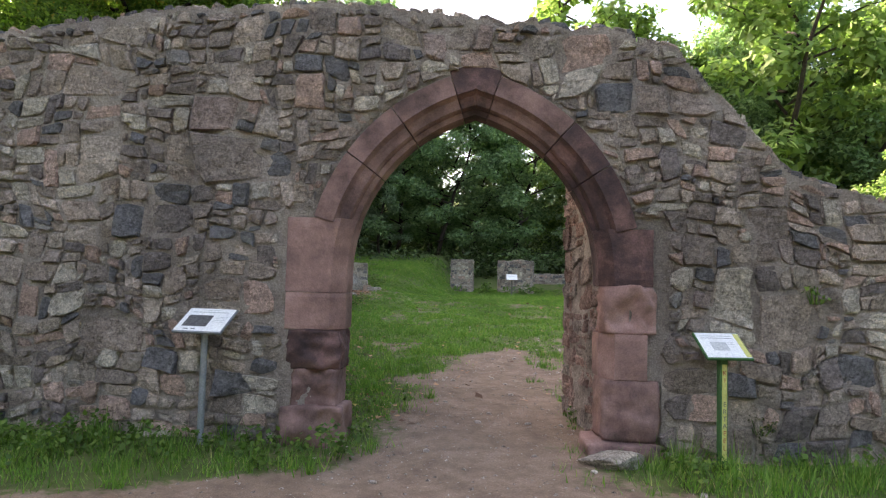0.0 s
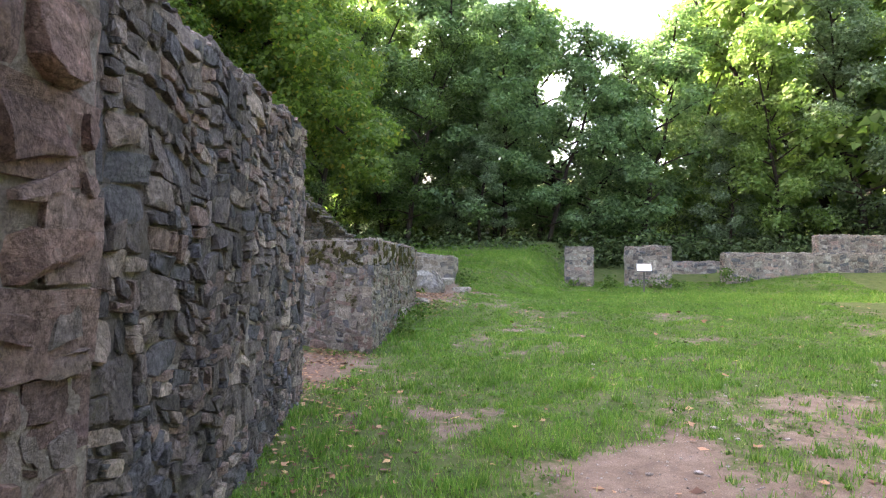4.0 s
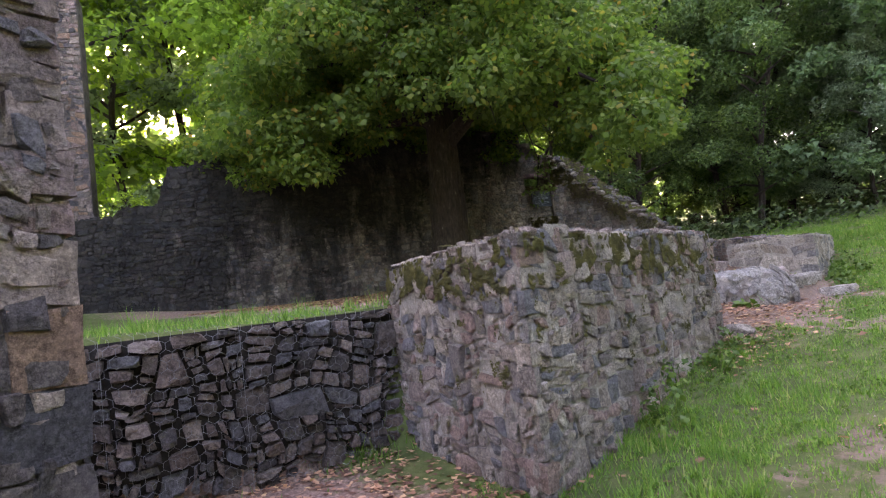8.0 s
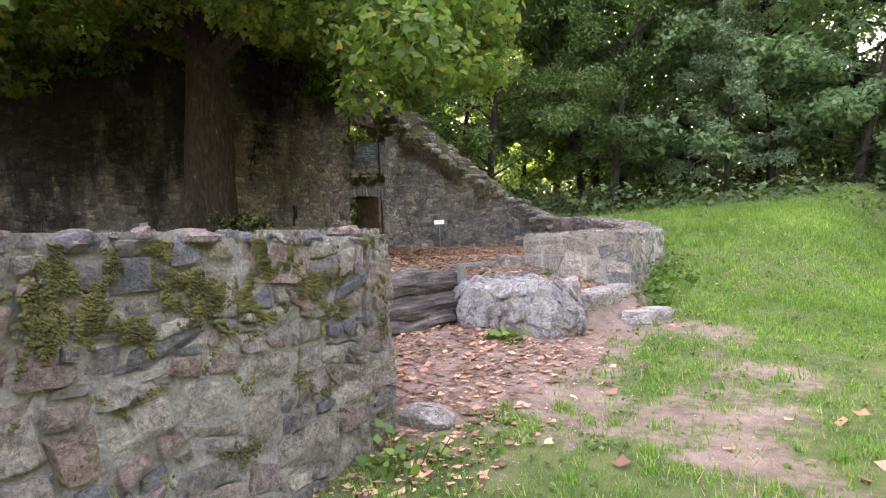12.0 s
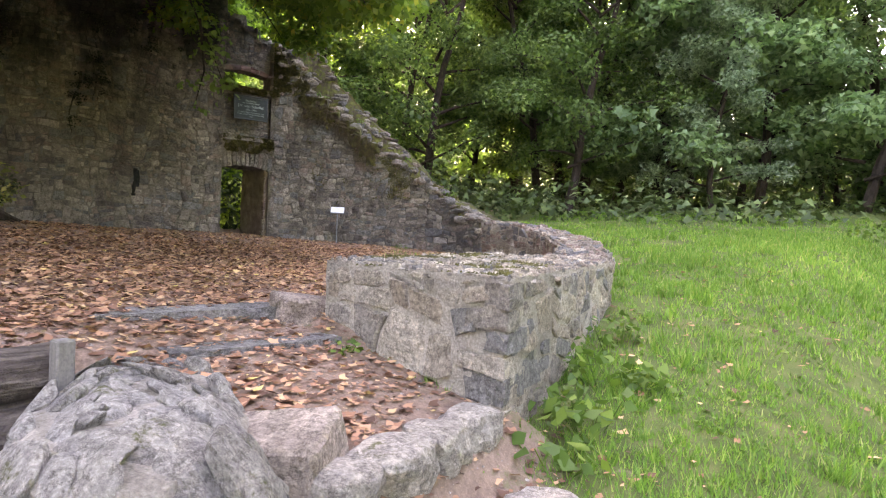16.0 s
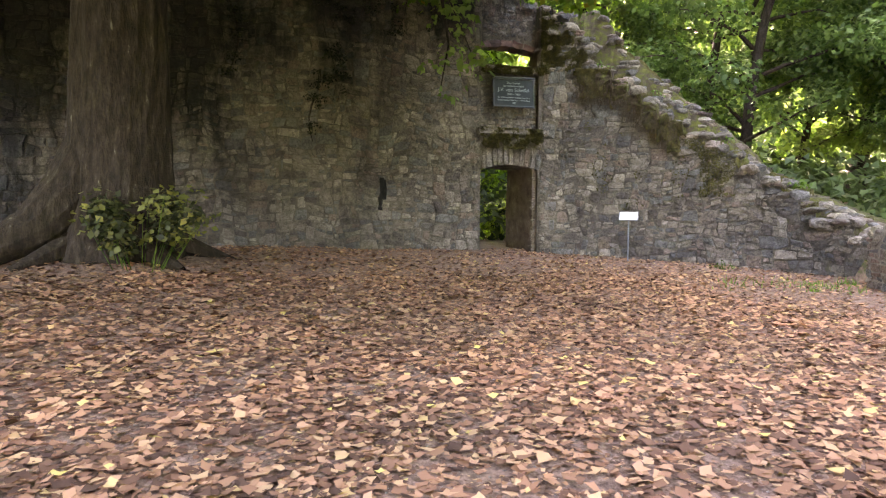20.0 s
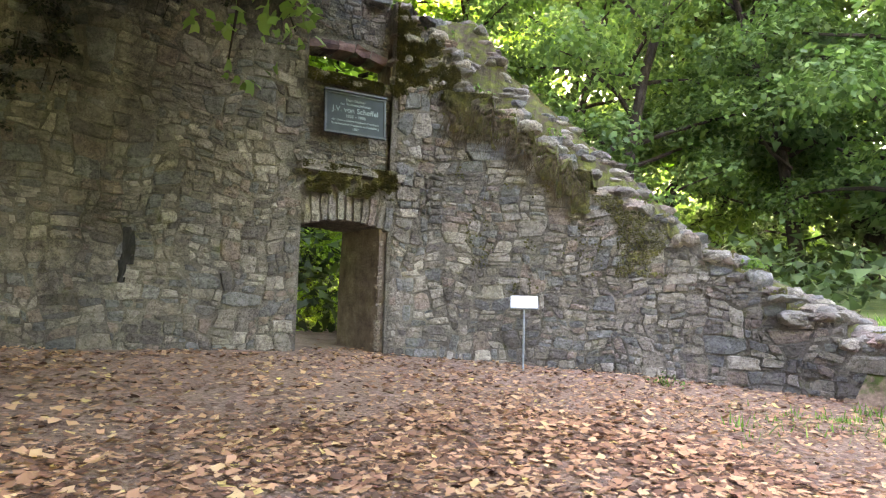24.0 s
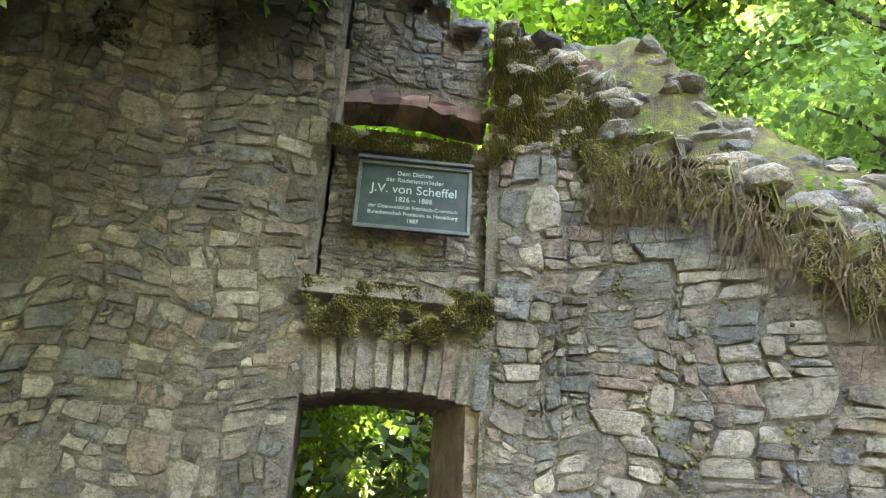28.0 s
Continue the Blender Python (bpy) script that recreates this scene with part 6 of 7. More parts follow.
weed(3.47, 0.22 - 0.06, 0.10, 0.14, 50, 0.05, 591, "small green plant growing out of the gate wall", z=1.57)
weed(2.96, 0.2 - 0.08, 0.16, 0.14, 160, 0.035, 592, "brown moss tuft at the foot of the gate wall", z=0.33, mat=m_leaf_u)
weed(TX + 0.95, TY + 0.12, 0.62, 0.80, 1500, 0.085, 590, "dark bramble bush at the maple's foot", mat=m_leaf_u)
weed(TX + 1.02, TY + 0.12, 0.66, 0.86, 300, 0.085, 594, "yellowing shoots at the maple's foot", mat=m_leaf_w)
x_, y_, _z = kpl(3.0, 0, -0.4)
weed(x_, y_, 0.5, 0.7, 420, 0.10, 593, "yellowing bush rooted on the low wall top", z=keep_top(3.0), mat=m_leaf_y)
for u_, h_ in ((0.6, 0.30), (1.3, 0.22), (2.4, 0.25), (3.6, 0.2), (4.9, 0.35)):
    x_, y_, _z = kpl(U_DOOR1 + u_, 0, -0.3)
    k += 1
    weed(x_, y_, 0.3, h_, 110, 0.07, k, "small green plants rooted on the broken wall top", z=keep_top(U_DOOR1 + u_) + 0.02)

# ---------- information signs ----------
def info_sign(x, y, z0, height, width, depth, tilt, yaw, frame_mat, post_mat, post_r, label, photo=True, group=""):
    """A tilted board on one post. Built round its foot."""
    ob = tagged(new("information_sign"), label, "sign", group)
    ob.matrix_basis = pose(x, y, z0, 0, 0, yaw)
    bm = bmesh.new()
    if post_r > 0:
        bmesh.ops.create_cone(bm, segments=14, radius1=post_r, radius2=post_r, depth=height + 0.3, cap_ends=True, matrix=Matrix.Translation((0, 0, (height - 0.3) / 2)))
    else:
        bm.free()
        bm = box_bm(post_r, -post_r, post_r, -post_r, -0.3, height, 0.004)
    part("post", bm, post_mat, ob)
    tm = pose(0, 0, height + 0.02, tilt)
    bm = box_bm(-width / 2, width / 2, -depth / 2, depth / 2, -0.014, 0.012, 0.004)
    bm.transform(tm)
    board = part("board", bm, frame_mat, ob)
    bm = box_bm(-width / 2 + 0.012, width / 2 - 0.012, -depth / 2 + 0.016, depth / 2 - 0.012, 0.0125, 0.0155)
    bm.transform(tm)
    part("sheet", bm, m_white, board, "white printed sheet")

    def bar(n, a, b, c_, d_, mat):
        bm_ = box_bm(a * width, b * width, c_ * depth, d_ * depth, 0.0156, 0.0168)
        bm_.transform(tm)
        part(n, bm_, mat, board)
    return bar


bar = info_sign(-2.36, -0.32, gz(-2.36, -0.32) - 0.02, 1.18, 0.52, 0.38, 34, -6, m_steel, m_steel, 0.032, "white photo information board on a grey steel post", group="information boards")
bar("photo", -0.38, 0.12, -0.28, 0.18, m_ink)
bar("heading", -0.36, 0.38, 0.30, 0.325, m_inklight)
bar("text_line", -0.2, 0.2, 0.40, 0.415, m_inklight)
for i in range(4):
    bar("text_line", 0.18, 0.42, 0.12 - 0.07 * i, 0.132 - 0.07 * i, m_inklight)
bar("text_line", -0.3, -0.2, -0.40, -0.37, m_ink)
bar("text_line", -0.14, -0.05, -0.40, -0.37, m_ink)
bar = info_sign(2.52, -0.16, gz(2.52, -0.16) - 0.02, 1.12, 0.44, 0.36, 36, 12, m_green, m_green, -0.035, "white information board in a green frame on a green post", group="information boards")
bar("drawing", -0.25, 0.1, -0.2, 0.12, m_inklight)
bar("heading", -0.40, 0.28, 0.34, 0.355, m_inklight)
bar("text_line", -0.40, 0.28, 0.26, 0.27, m_ink)
for i in range(3):
    bar("text_line", 0.12, 0.28, 0.10 - 0.08 * i, 0.11 - 0.08 * i, m_inklight)
bar("side_strip", 0.36, 0.47, -0.44, 0.44, m_yellow)
board2 = [o for o in scene.objects if o.name.startswith("information_sign")][-1]
part("sticker", box_bm(-0.02, 0.024, -0.0375, -0.0352, 0.12, 0.98), m_yellow, board2, "yellow lettered strip down the post")


def letters(text, size, mat, parent, m, depth=0.002, name="lettering"):
    """Writing as a thin mesh, in the parent's own axes."""
    cu = bpy.data.curves.new(name, "FONT")
    cu.body, cu.size, cu.extrude, cu.align_x, cu.align_y = text, size, depth, "CENTER", "CENTER"
    tmp = bpy.data.objects.new(name, cu)
    scene.collection.objects.link(tmp)
    bpy.context.view_layer.update()
    me = bpy.data.meshes.new_from_object(tmp.evaluated_get(bpy.context.evaluated_depsgraph_get()))
    bpy.data.objects.remove(tmp)
    bpy.data.curves.remove(cu)
    me.transform(m)
    me.materials.clear()
    me.materials.append(mat)
    ob = new(name, me)
    ob.parent = parent
    return ob


m_red = plain_material("red_print", [(0.3, (0.35, 0.05, 0.03)), (0.7, (0.45, 0.09, 0.05))], 12, 0.5, 0.0)
for i, chx in enumerate("KI"):
    letters(chx, 0.06, m_red, board2, pose(0.004, -0.038, 0.90 - 0.065 * i, 90, 0, 0), 0.001)
for i, chx in enumerate("ERTAFEL"):
    letters(chx, 0.06, m_red if i > 3 else m_ink, board2, pose(0.004, -0.038, 0.62 - 0.065 * i, 90, 0, 0), 0.001)

bar = info_sign(0.55, 29.4, gz(0.55, 29.4), 1.05, 0.62, 0.45, 45, 5, m_timber, m_timber, -0.035, "white information board on a pale timber post in the grass", group="information boards")
bar("text_line", -0.3, 0.3, 0.1, 0.14, m_inklight)
bar = info_sign(-16.07, 29.80, gz(-16.07, 29.8) - 0.02, 0.88, 0.36, 0.22, 48, 40, m_steel, m_steel, 0.014, "small white notice on a thin steel post by the wall", group="information boards")
bar("text_line", -0.35, 0.1, 0.1, 0.16, m_inklight)

# ---------- door lintel, ledge, plaque and window of the keep ----------
def keep_bm(bm, u, v, w, turn=0.0):
    """Moves a mesh built round 0 (x along the wall, y out of it, z up) to a place on the keep wall."""
    a, b = Vector(kpl0(u - 0.05, v, w)), Vector(kpl0(u + 0.05, v, w))
    d = (b - a).normalized()
    n = Vector((d.y, -d.x, 0))
    rot = Matrix((d, n, (0, 0, 1))).transposed().to_4x4()
    bm.transform(Matrix.Translation((a + b) / 2) @ rot @ Matrix.Rotation(turn, 4, "Y"))
    return bm


def rough_block(w, d, h, rng_, jitter=0.012):
    bm = box_bm(-w / 2, w / 2, -d / 2, d / 2, -h / 2, h / 2)
    bmesh.ops.subdivide_edges(bm, edges=bm.edges[:], cuts=1, use_grid_fill=True)
    for v in bm.verts:
        v.co += Vector((rng_.uniform(-1, 1) * jitter, rng_.uniform(-1, 1) * jitter, rng_.uniform(-1, 1) * jitter))
    return bm


rng = random.Random(64)
nv = 11
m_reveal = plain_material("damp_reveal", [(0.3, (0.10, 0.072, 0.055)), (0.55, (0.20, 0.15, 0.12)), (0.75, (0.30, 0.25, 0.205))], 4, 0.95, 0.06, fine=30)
for i in range(nv):
    f = (i + 0.5) / nv
    u = U_DOOR0 - 0.04 + (U_DOOR1 - U_DOOR0 + 0.12) * f
    hgt = rng.uniform(0.30, 0.42)
    base = DZ1 + 0.10 * (1 - ((u - U_DM) / 0.65) ** 2)
    part("voussoir", keep_bm(rough_block(rng.uniform(0.075, 0.105), 0.30, hgt, rng), u, base + hgt / 2 - 0.01, -0.10, (f - 0.5) * 0.25), m_big, keep)
reveal = rough_block(0.7, 1.3, 2.5, rng, 0.03)
reveal.transform(Matrix.Translation((0.93, 0, 0)))
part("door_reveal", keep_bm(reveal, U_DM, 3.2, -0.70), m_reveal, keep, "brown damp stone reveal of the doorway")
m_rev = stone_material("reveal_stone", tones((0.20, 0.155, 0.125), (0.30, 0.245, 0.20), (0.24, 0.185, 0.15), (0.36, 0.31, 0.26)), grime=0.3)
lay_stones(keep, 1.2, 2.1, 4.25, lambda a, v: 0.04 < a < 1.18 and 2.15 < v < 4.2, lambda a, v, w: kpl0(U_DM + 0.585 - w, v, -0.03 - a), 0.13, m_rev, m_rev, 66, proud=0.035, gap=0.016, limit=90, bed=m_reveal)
m_mat = plain_material("moss_and_soil", [(0.30, (0.035, 0.026, 0.016)), (0.45, (0.075, 0.056, 0.034)), (0.53, (0.07, 0.075, 0.018)), (0.72, (0.15, 0.145, 0.035))], 7, 0.97, 0.05, fine=60)
mu0, mu1 = U_DOOR1 + 0.75, U_DOOR1 + 3.1
gv_, gf_ = [], []
MN, MM = 60, 18
for i in range(MN + 1):
    u_ = mu0 + (mu1 - mu0) * i / MN
    top_ = min(keep_top(u_) + 0.02, lerp([(mu0, 6.25), (U_DOOR1 + 1.6, 6.22), (U_DOOR1 + 2.2, 5.74), (mu1, 5.05)], u_)) + 0.05 * nz(u_, 0, 7, 3.0)
    deep = (0.42 + 0.38 * nz(u_, 4, 0, 1.7) + 0.16 * nz(u_, 9, 0, 7.0)) * smooth(mu0, mu0 + 0.4, u_) * smooth(mu1, mu1 - 0.5, u_) + 0.06
    for j in range(MM + 1):
        f_ = j / MM
        bulge = 0.17 * math.sin(math.pi * min(1.0, 0.22 + f_ * 0.78)) ** 0.7 * (0.75 + 0.8 * nz(u_, f_ * 2, 3, 3.0)) + 0.03 * nz(u_ * 9, f_ * 6, 5)
        gv_.append(kpl0(u_, top_ + 0.05 * (1 - f_) - deep * f_, -0.02 + max(0.0, bulge) - (0.25 if j == 0 else 0)))
for i in range(MN):
    for j in range(MM):
        o_ = i * (MM + 1) + j
        gf_.append((o_, o_ + 1, o_ + MM + 2, o_ + MM + 1))
part("moss_mat", (gv_, gf_), m_mat, keep, "thick mat of moss, soil and roots over a broken ledge")
m_root = plain_material("dry_roots", [(0.3, (0.05, 0.035, 0.022)), (0.7, (0.16, 0.12, 0.075))], 20, 0.9, 0.0)
rr_ = random.Random(44)
rv, rf = [], []
for _ in range(420):
    u_ = U_DOOR1 + 0.85 + 2.1 * rr_.random()
    z_ = lerp([(U_DOOR1 + 0.8, 6.2), (U_DOOR1 + 1.6, 6.15), (U_DOOR1 + 2.2, 5.68), (U_DOOR1 + 3.0, 5.05)], u_) - rr_.uniform(0.0, 0.45)
    p_ = Vector(kpl0(u_, z_, 0.13))
    path_ = [p_]
    du, dz = rr_.uniform(-0.08, 0.05), -rr_.uniform(0.05, 0.16)
    for s_ in range(4):
        u_ += du * rr_.uniform(0.4, 1.2)
        z_ += dz * rr_.uniform(0.3, 1.2)
        path_.append(Vector(kpl0(u_, z_, 0.06 + 0.09 * (1 - s_ / 4) + rr_.uniform(0.0, 0.05))))
    r_ = rr_.uniform(0.002, 0.006)
    tube(rv, rf, path_, [r_, r_, r_ * 0.8, r_ * 0.6, r_ * 0.3], 3)
tagged(part("roots", (rv, rf), m_root, keep, "matted brown roots and dry stems"), kind="stuff")
ledge = rough_block(U_DOOR1 - U_DOOR0 + 0.34, 0.36, 0.10, rng, 0.015)
part("ledge", keep_bm(ledge, U_DM + 0.03, 4.97, 0.02), m_big, keep, "projecting stone ledge grown over with moss")


def moss_pad(parent, place, u0, u1, v0, v1, w, n, seed, thick=0.03, need=0.0, scale=3.0, grain=(0.006, 0.016), lid=None):
    """Moss cushions in ragged patches: many small lumps in one mesh. place(u, v, w) as for the stones."""
    rg = random.Random(seed)
    v, f = [], []
    for _ in range(n):
        u, vv = rg.uniform(u0, u1), v1 - (v1 - v0) * rg.random() ** 1.3
        d = nz(u + seed, vv, 1, scale) + 0.5 * nz(u, vv + seed, 2, scale * 3)
        if d < need + rg.uniform(-0.03, 0.03):
            continue
        if lid and vv > lid(u) - 0.04:
            continue
        r = rg.uniform(*grain)
        th = thick * (0.5 + min(1.0, 2 * (d - need)))
        o = len(v)
        for k_ in range(5):
            t = k_ * math.pi * 0.4
            rr = 1.25 * r * rg.uniform(0.7, 1.4)
            v.append(place(u + rr * math.cos(t), vv + rr * math.sin(t), w))
        v.append(place(u + 0.3 * r * rg.uniform(-1, 1), vv - 0.4 * r, w + th * rg.uniform(0.6, 1.2)))
        f += [(o + k_, o + (k_ + 1) % 5, o + 5) for k_ in range(5)]
    if v:
        tagged(part("moss", (v, f), m_moss, parent, "thick green moss"), kind="stuff")


moss_pad(keep, kpl0, U_DOOR0 - 0.1, U_DOOR1 + 0.1, 4.62, 5.04, 0.17, 5000, 5, 0.045, -0.12, 4.0)
sill = rough_block(U_DOOR1 - U_DOOR0 + 0.06, 0.30, 0.10, rng, 0.015)
part("sill", keep_bm(sill, U_DM + 0.02, 6.29, -0.08), m_big, keep)
moss_pad(keep, kpl0, U_DOOR0 - 0.05, U_DOOR1 + 0.12, 6.20, 6.37, 0.06, 1600, 6, 0.04, -0.45)
moss_pad(keep, lambda u, v, w: kpl0(u, 6.33 + w, -v), U_DOOR0, U_DOOR1, -0.06, 0.3, 0.0, 900, 9, 0.05, -0.3)
moss_pad(keep, lambda u, v, w: kpl0(u, 5.01 + w, -v), U_DOOR0 - 0.1, U_DOOR1 + 0.1, -0.2, 0.1, 0.0, 900, 10, 0.035, -0.2)
moss_pad(keep, lambda u, v, w: kpl(u, keep_top(u) + 0.08 + w, -v), U_DOOR1 + 0.3, U_DOOR1 + 6.5, -0.02, 0.6, 0.0, 9000, 12, 0.035, 0.05, 1.2)
moss_pad(keep, kpl, U_DOOR1 + 1.0, U_DOOR1 + 5.5, 3.2, 5.2, 0.03, 3500, 13, 0.025, 0.30, 1.8, lid=keep_top)
moss_pad(keep, lambda u, v, w: kpl0(u, min(lerp([(U_DOOR1 + 0.8, 6.26), (U_DOOR1 + 1.6, 6.22), (U_DOOR1 + 2.2, 5.74), (U_DOOR1 + 3.1, 5.05)], u), keep_top(u)) + v, w), U_DOOR1 + 0.8, U_DOOR1 + 3.0, -0.55, 0.06, 0.13, 16000, 7, 0.03, -0.02, 1.6, (0.006, 0.015))
moss_pad(keep, kpl0, U_DOOR1 + 0.05, U_DOOR1 + 1.2, 6.25, 7.7, 0.06, 15000, 8, 0.05, -0.06, 2.2, (0.006, 0.015), keep_top)
moss_pad(keep, kpl, U_DOOR1 + 2.5, U_DOOR1 + 4.6, 3.6, 5.3, 0.05, 9000, 14, 0.03, 0.08, 1.1, (0.005, 0.014), keep_top)
for p_, q_, seed_, n_ in ((A_S, A_E, 1, 6500), (A_W, A_S, 2, 3500)):
    l_, pl_ = straight(p_, q_)
    moss_pad(wall_a, pl_, 0.05, l_ - 0.05, 2.12, 2.54, 0.036, 4 * n_, 10 + seed_, 0.02, 0.17, 6.5, (0.004, 0.010))
    moss_pad(wall_a, pl_, 0.05, l_ - 0.05, 1.3, 2.15, 0.036, 3 * n_, 20 + seed_, 0.016, 0.42, 5.0, (0.004, 0.010))
    moss_pad(wall_a, lambda u, v, w, pl_=pl_: pl_(u, 2.54 + w, -v), 0.1, l_ - 0.1, 0.05, 0.9, 0.03, n_, 30 + seed_, 0.02, 0.12, 1.6) if seed_ == 1 else None
l_, pl_ = straight(B_C, B_R)
moss_pad(wall_b, lambda u, v, w: pl_(u, 2.51 + w, -v), 0.1, l_ - 0.1, 0.05, 1.7, 0.02, 2500, 40, 0.02, 0.2, 1.6)
# stones of the niche behind the plaque
lay_stones(keep, kl, 4.9, 6.4, lambda u, v: U_DOOR0 - 0.02 < u < U_DOOR1 + 0.02 and 5.03 < v < 6.3, BAY, 0.12, m_big, m_big_j, 65, proud=0.03, gap=0.012, limit=60, bed=m_mortar_k, bed_box=(U_DOOR0, U_DOOR1))
bay_u, bay_l = U_DOOR0, U_DOOR1 - U_DOOR0
part("bay_back", core("bay_back", bay_l, 0.9, lambda u: 4.9, lambda u: 6.31, lambda u, v, w: BAY(bay_u + u, v, w), m_mortar_k), None, keep)
lay_stones(keep, kl, 6.7, 8.4, lambda u, v: U_DOOR0 + 0.01 < u < U_DOOR1 - 0.01 and head_low(u) + 0.2 < v < keep_top(u) - 0.04, HEAD, 0.15, m_big, m_big_j, 67, proud=0.035, gap=0.012, limit=80, bed=m_mortar_k, bed_box=(U_DOOR0, U_DOOR1))
for i in range(5):
    u_ = U_DOOR0 + 0.13 + 0.255 * i
    part("lintel_stone", keep_bm(rough_block(0.25, 0.42, 0.13, rng, 0.02), u_, head_low(u_) + 0.06, -0.43, 0.14 * (i - 2)), m_sand_d if i % 2 else m_sand_m, keep)
for u0_, u1_, w_ in ((U_DOOR0 - 0.30, U_DOOR0 + 0.02, -0.60), (U_DOOR1 - 0.02, U_DOOR1 + 0.30, -0.60)):
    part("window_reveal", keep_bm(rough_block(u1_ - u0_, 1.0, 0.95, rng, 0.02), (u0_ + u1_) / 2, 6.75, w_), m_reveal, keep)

plaque = tagged(new("memorial_plaque"), "dark green bronze memorial plaque with raised pale letters", "plaque")
PW, PH = 0.92, 0.60
bm = box_bm(-PW / 2, PW / 2, -0.012, 0.012, -PH / 2, PH / 2, 0.004)
part("plate", bm, m_bronze, plaque)
for a, b, c_, d_ in ((-PW / 2, PW / 2, PH / 2 - 0.03, PH / 2), (-PW / 2, PW / 2, -PH / 2, -PH / 2 + 0.03), (-PW / 2, -PW / 2 + 0.03, -PH / 2 + 0.03, PH / 2 - 0.03), (PW / 2 - 0.03, PW / 2, -PH / 2 + 0.03, PH / 2 - 0.03)):
    part("border", box_bm(a, b, -0.03, -0.0125, c_, d_, 0.003), m_rim, plaque)
part("canopy", box_bm(-PW / 2 - 0.01, PW / 2 + 0.01, -0.06, 0.02, PH / 2 + 0.003, PH / 2 + 0.03, 0.004), m_rim, plaque)
for text, size, z in (("Dem Dichter", 0.055, 0.205), ("der Rodensteinlieder", 0.055, 0.145), ("J.V. von Scheffel", 0.108, 0.060), ("1826 – 1886", 0.06, -0.030), ("der Odenwaldklub Fränkisch-Crumbach", 0.044, -0.100), ("Burschenschaft Frankonia zu Heidelberg", 0.044, -0.155), ("1987", 0.05, -0.215)):
    letters(text, size, m_letter, plaque, pose(0, -0.0145, z, 90, 0, 0), 0.0015)
pa, pb = Vector((-18.369, 28.107)), Vector((-18.106, 28.963))
pd = (pb - pa).normalized()
plaque.matrix_basis = Matrix.Translation((-18.18, 28.53, 5.79)) @ Matrix.Rotation(math.atan2(pd.y, pd.x), 4, "Z") @ Matrix.Rotation(radians(-4), 4, "X")

# ---------- corner stones of the low walls ----------
def quoins(wall, corner, p, q, z0, z1, mat, seed, big=1.0):
    """Rough corner blocks, laid in turn along the two faces that meet at the corner (towards p and q)."""
    rg_ = random.Random(seed)
    d1 = Vector((p[0] - corner[0], p[1] - corner[1], 0)).normalized()
    d2 = Vector((q[0] - corner[0], q[1] - corner[1], 0)).normalized()
    z, turn = z0, 0
    while z < z1 - 0.05:
        hh_ = min(big * rg_.uniform(0.10, 0.24), z1 - z)
        a, b_ = (d1, d2) if turn % 2 else (d2, d1)
        l1, l2 = big * rg_.uniform(0.26, 0.42), big * rg_.uniform(0.16, 0.24)
        out = rg_.uniform(0.015, 0.04)
        bm_ = rough_block(l1, l2, hh_ - 0.018, rg_, 0.014)
        rot = Matrix((a, b_, Vector((0, 0, 1)))).transposed().to_4x4()
        o_ = Vector((corner[0], corner[1], z + hh_ / 2)) + a * (l1 / 2 - out) + b_ * (l2 / 2 - out)
        bm_.transform(Matrix.Translation(o_) @ rot)
        bmesh.ops.recalc_face_normals(bm_, faces=bm_.faces[:])
        part("corner_stone", bm_, mat, wall)
        z += hh_
        turn += 1


quoins(pl_wall, PL1, PL0, (-3.0, 2.1), -0.1, 4.28, m_pass, 5, 1.45)
quoins(pr_wall, PR0, (2.15, 1.85), PR1, -0.1, 3.72, m_pass, 6, 1.15)
quoins(dark, DW1, DW0, (dn.x, dn.y), 0.2, 3.84, m_mixed, 7, 1.35)
quoins(wall_a, A_S, A_W, A_E, 0.5, 2.56, m_wall, 1)
quoins(wall_a, A_E, A_S, A_B, 0.9, 2.54, m_wall, 2)
quoins(wall_b, B_C, B_L, B_R, 1.15, 2.50, m_pale, 3)

# ---------- boulder, steps, log, post ----------
def boulder(name, x, y, z, sx, sy, sz, seed, mat, label, category="rock", group="", detail=3, yaw=0.0, flat=0.0, facets=True):
    rgf = random.Random(seed * 7 + 1)
    planes = [(Vector((rgf.gauss(0, 1), rgf.gauss(0, 1), rgf.gauss(0, 1))).normalized(), rgf.uniform(0.66, 0.95)) for _ in range(16)]
    bm = bmesh.new()
    bmesh.ops.create_icosphere(bm, subdivisions=detail, radius=1.0)
    for v in bm.verts:
        p = v.co.copy()
        n = 0.22 * noise.noise(p * 1.3 + Vector((seed, 0, 0))) + 0.12 * noise.noise(p * 3.1 + Vector((0, seed, 0))) + 0.06 * noise.noise(p * 7.0 + Vector((0, 0, seed)))
        q = max(abs(p.x), abs(p.y), abs(p.z))
        if facets:
            rad = min([1.15] + [d_ / p.dot(n_) for n_, d_ in planes if p.dot(n_) > 0.2])
            v.co = p * rad * (1 + 0.25 * n)
        else:
            v.co = p * (1 + n) * (0.62 + 0.38 / max(0.58, q))
        if flat and v.co.z > flat:
            v.co.z = flat + (v.co.z - flat) * 0.25
        v.co = Vector((v.co.x * sx, v.co.y * sy, v.co.z * sz))
    ob = new(name, bpy.data.meshes.new(name))
    bm.to_mesh(ob.data)
    bm.free()
    ob.data.materials.append(mat)
    ob.matrix_basis = pose(x, y, z, 0, 0, yaw)
    return tagged(ob, label, category, group)


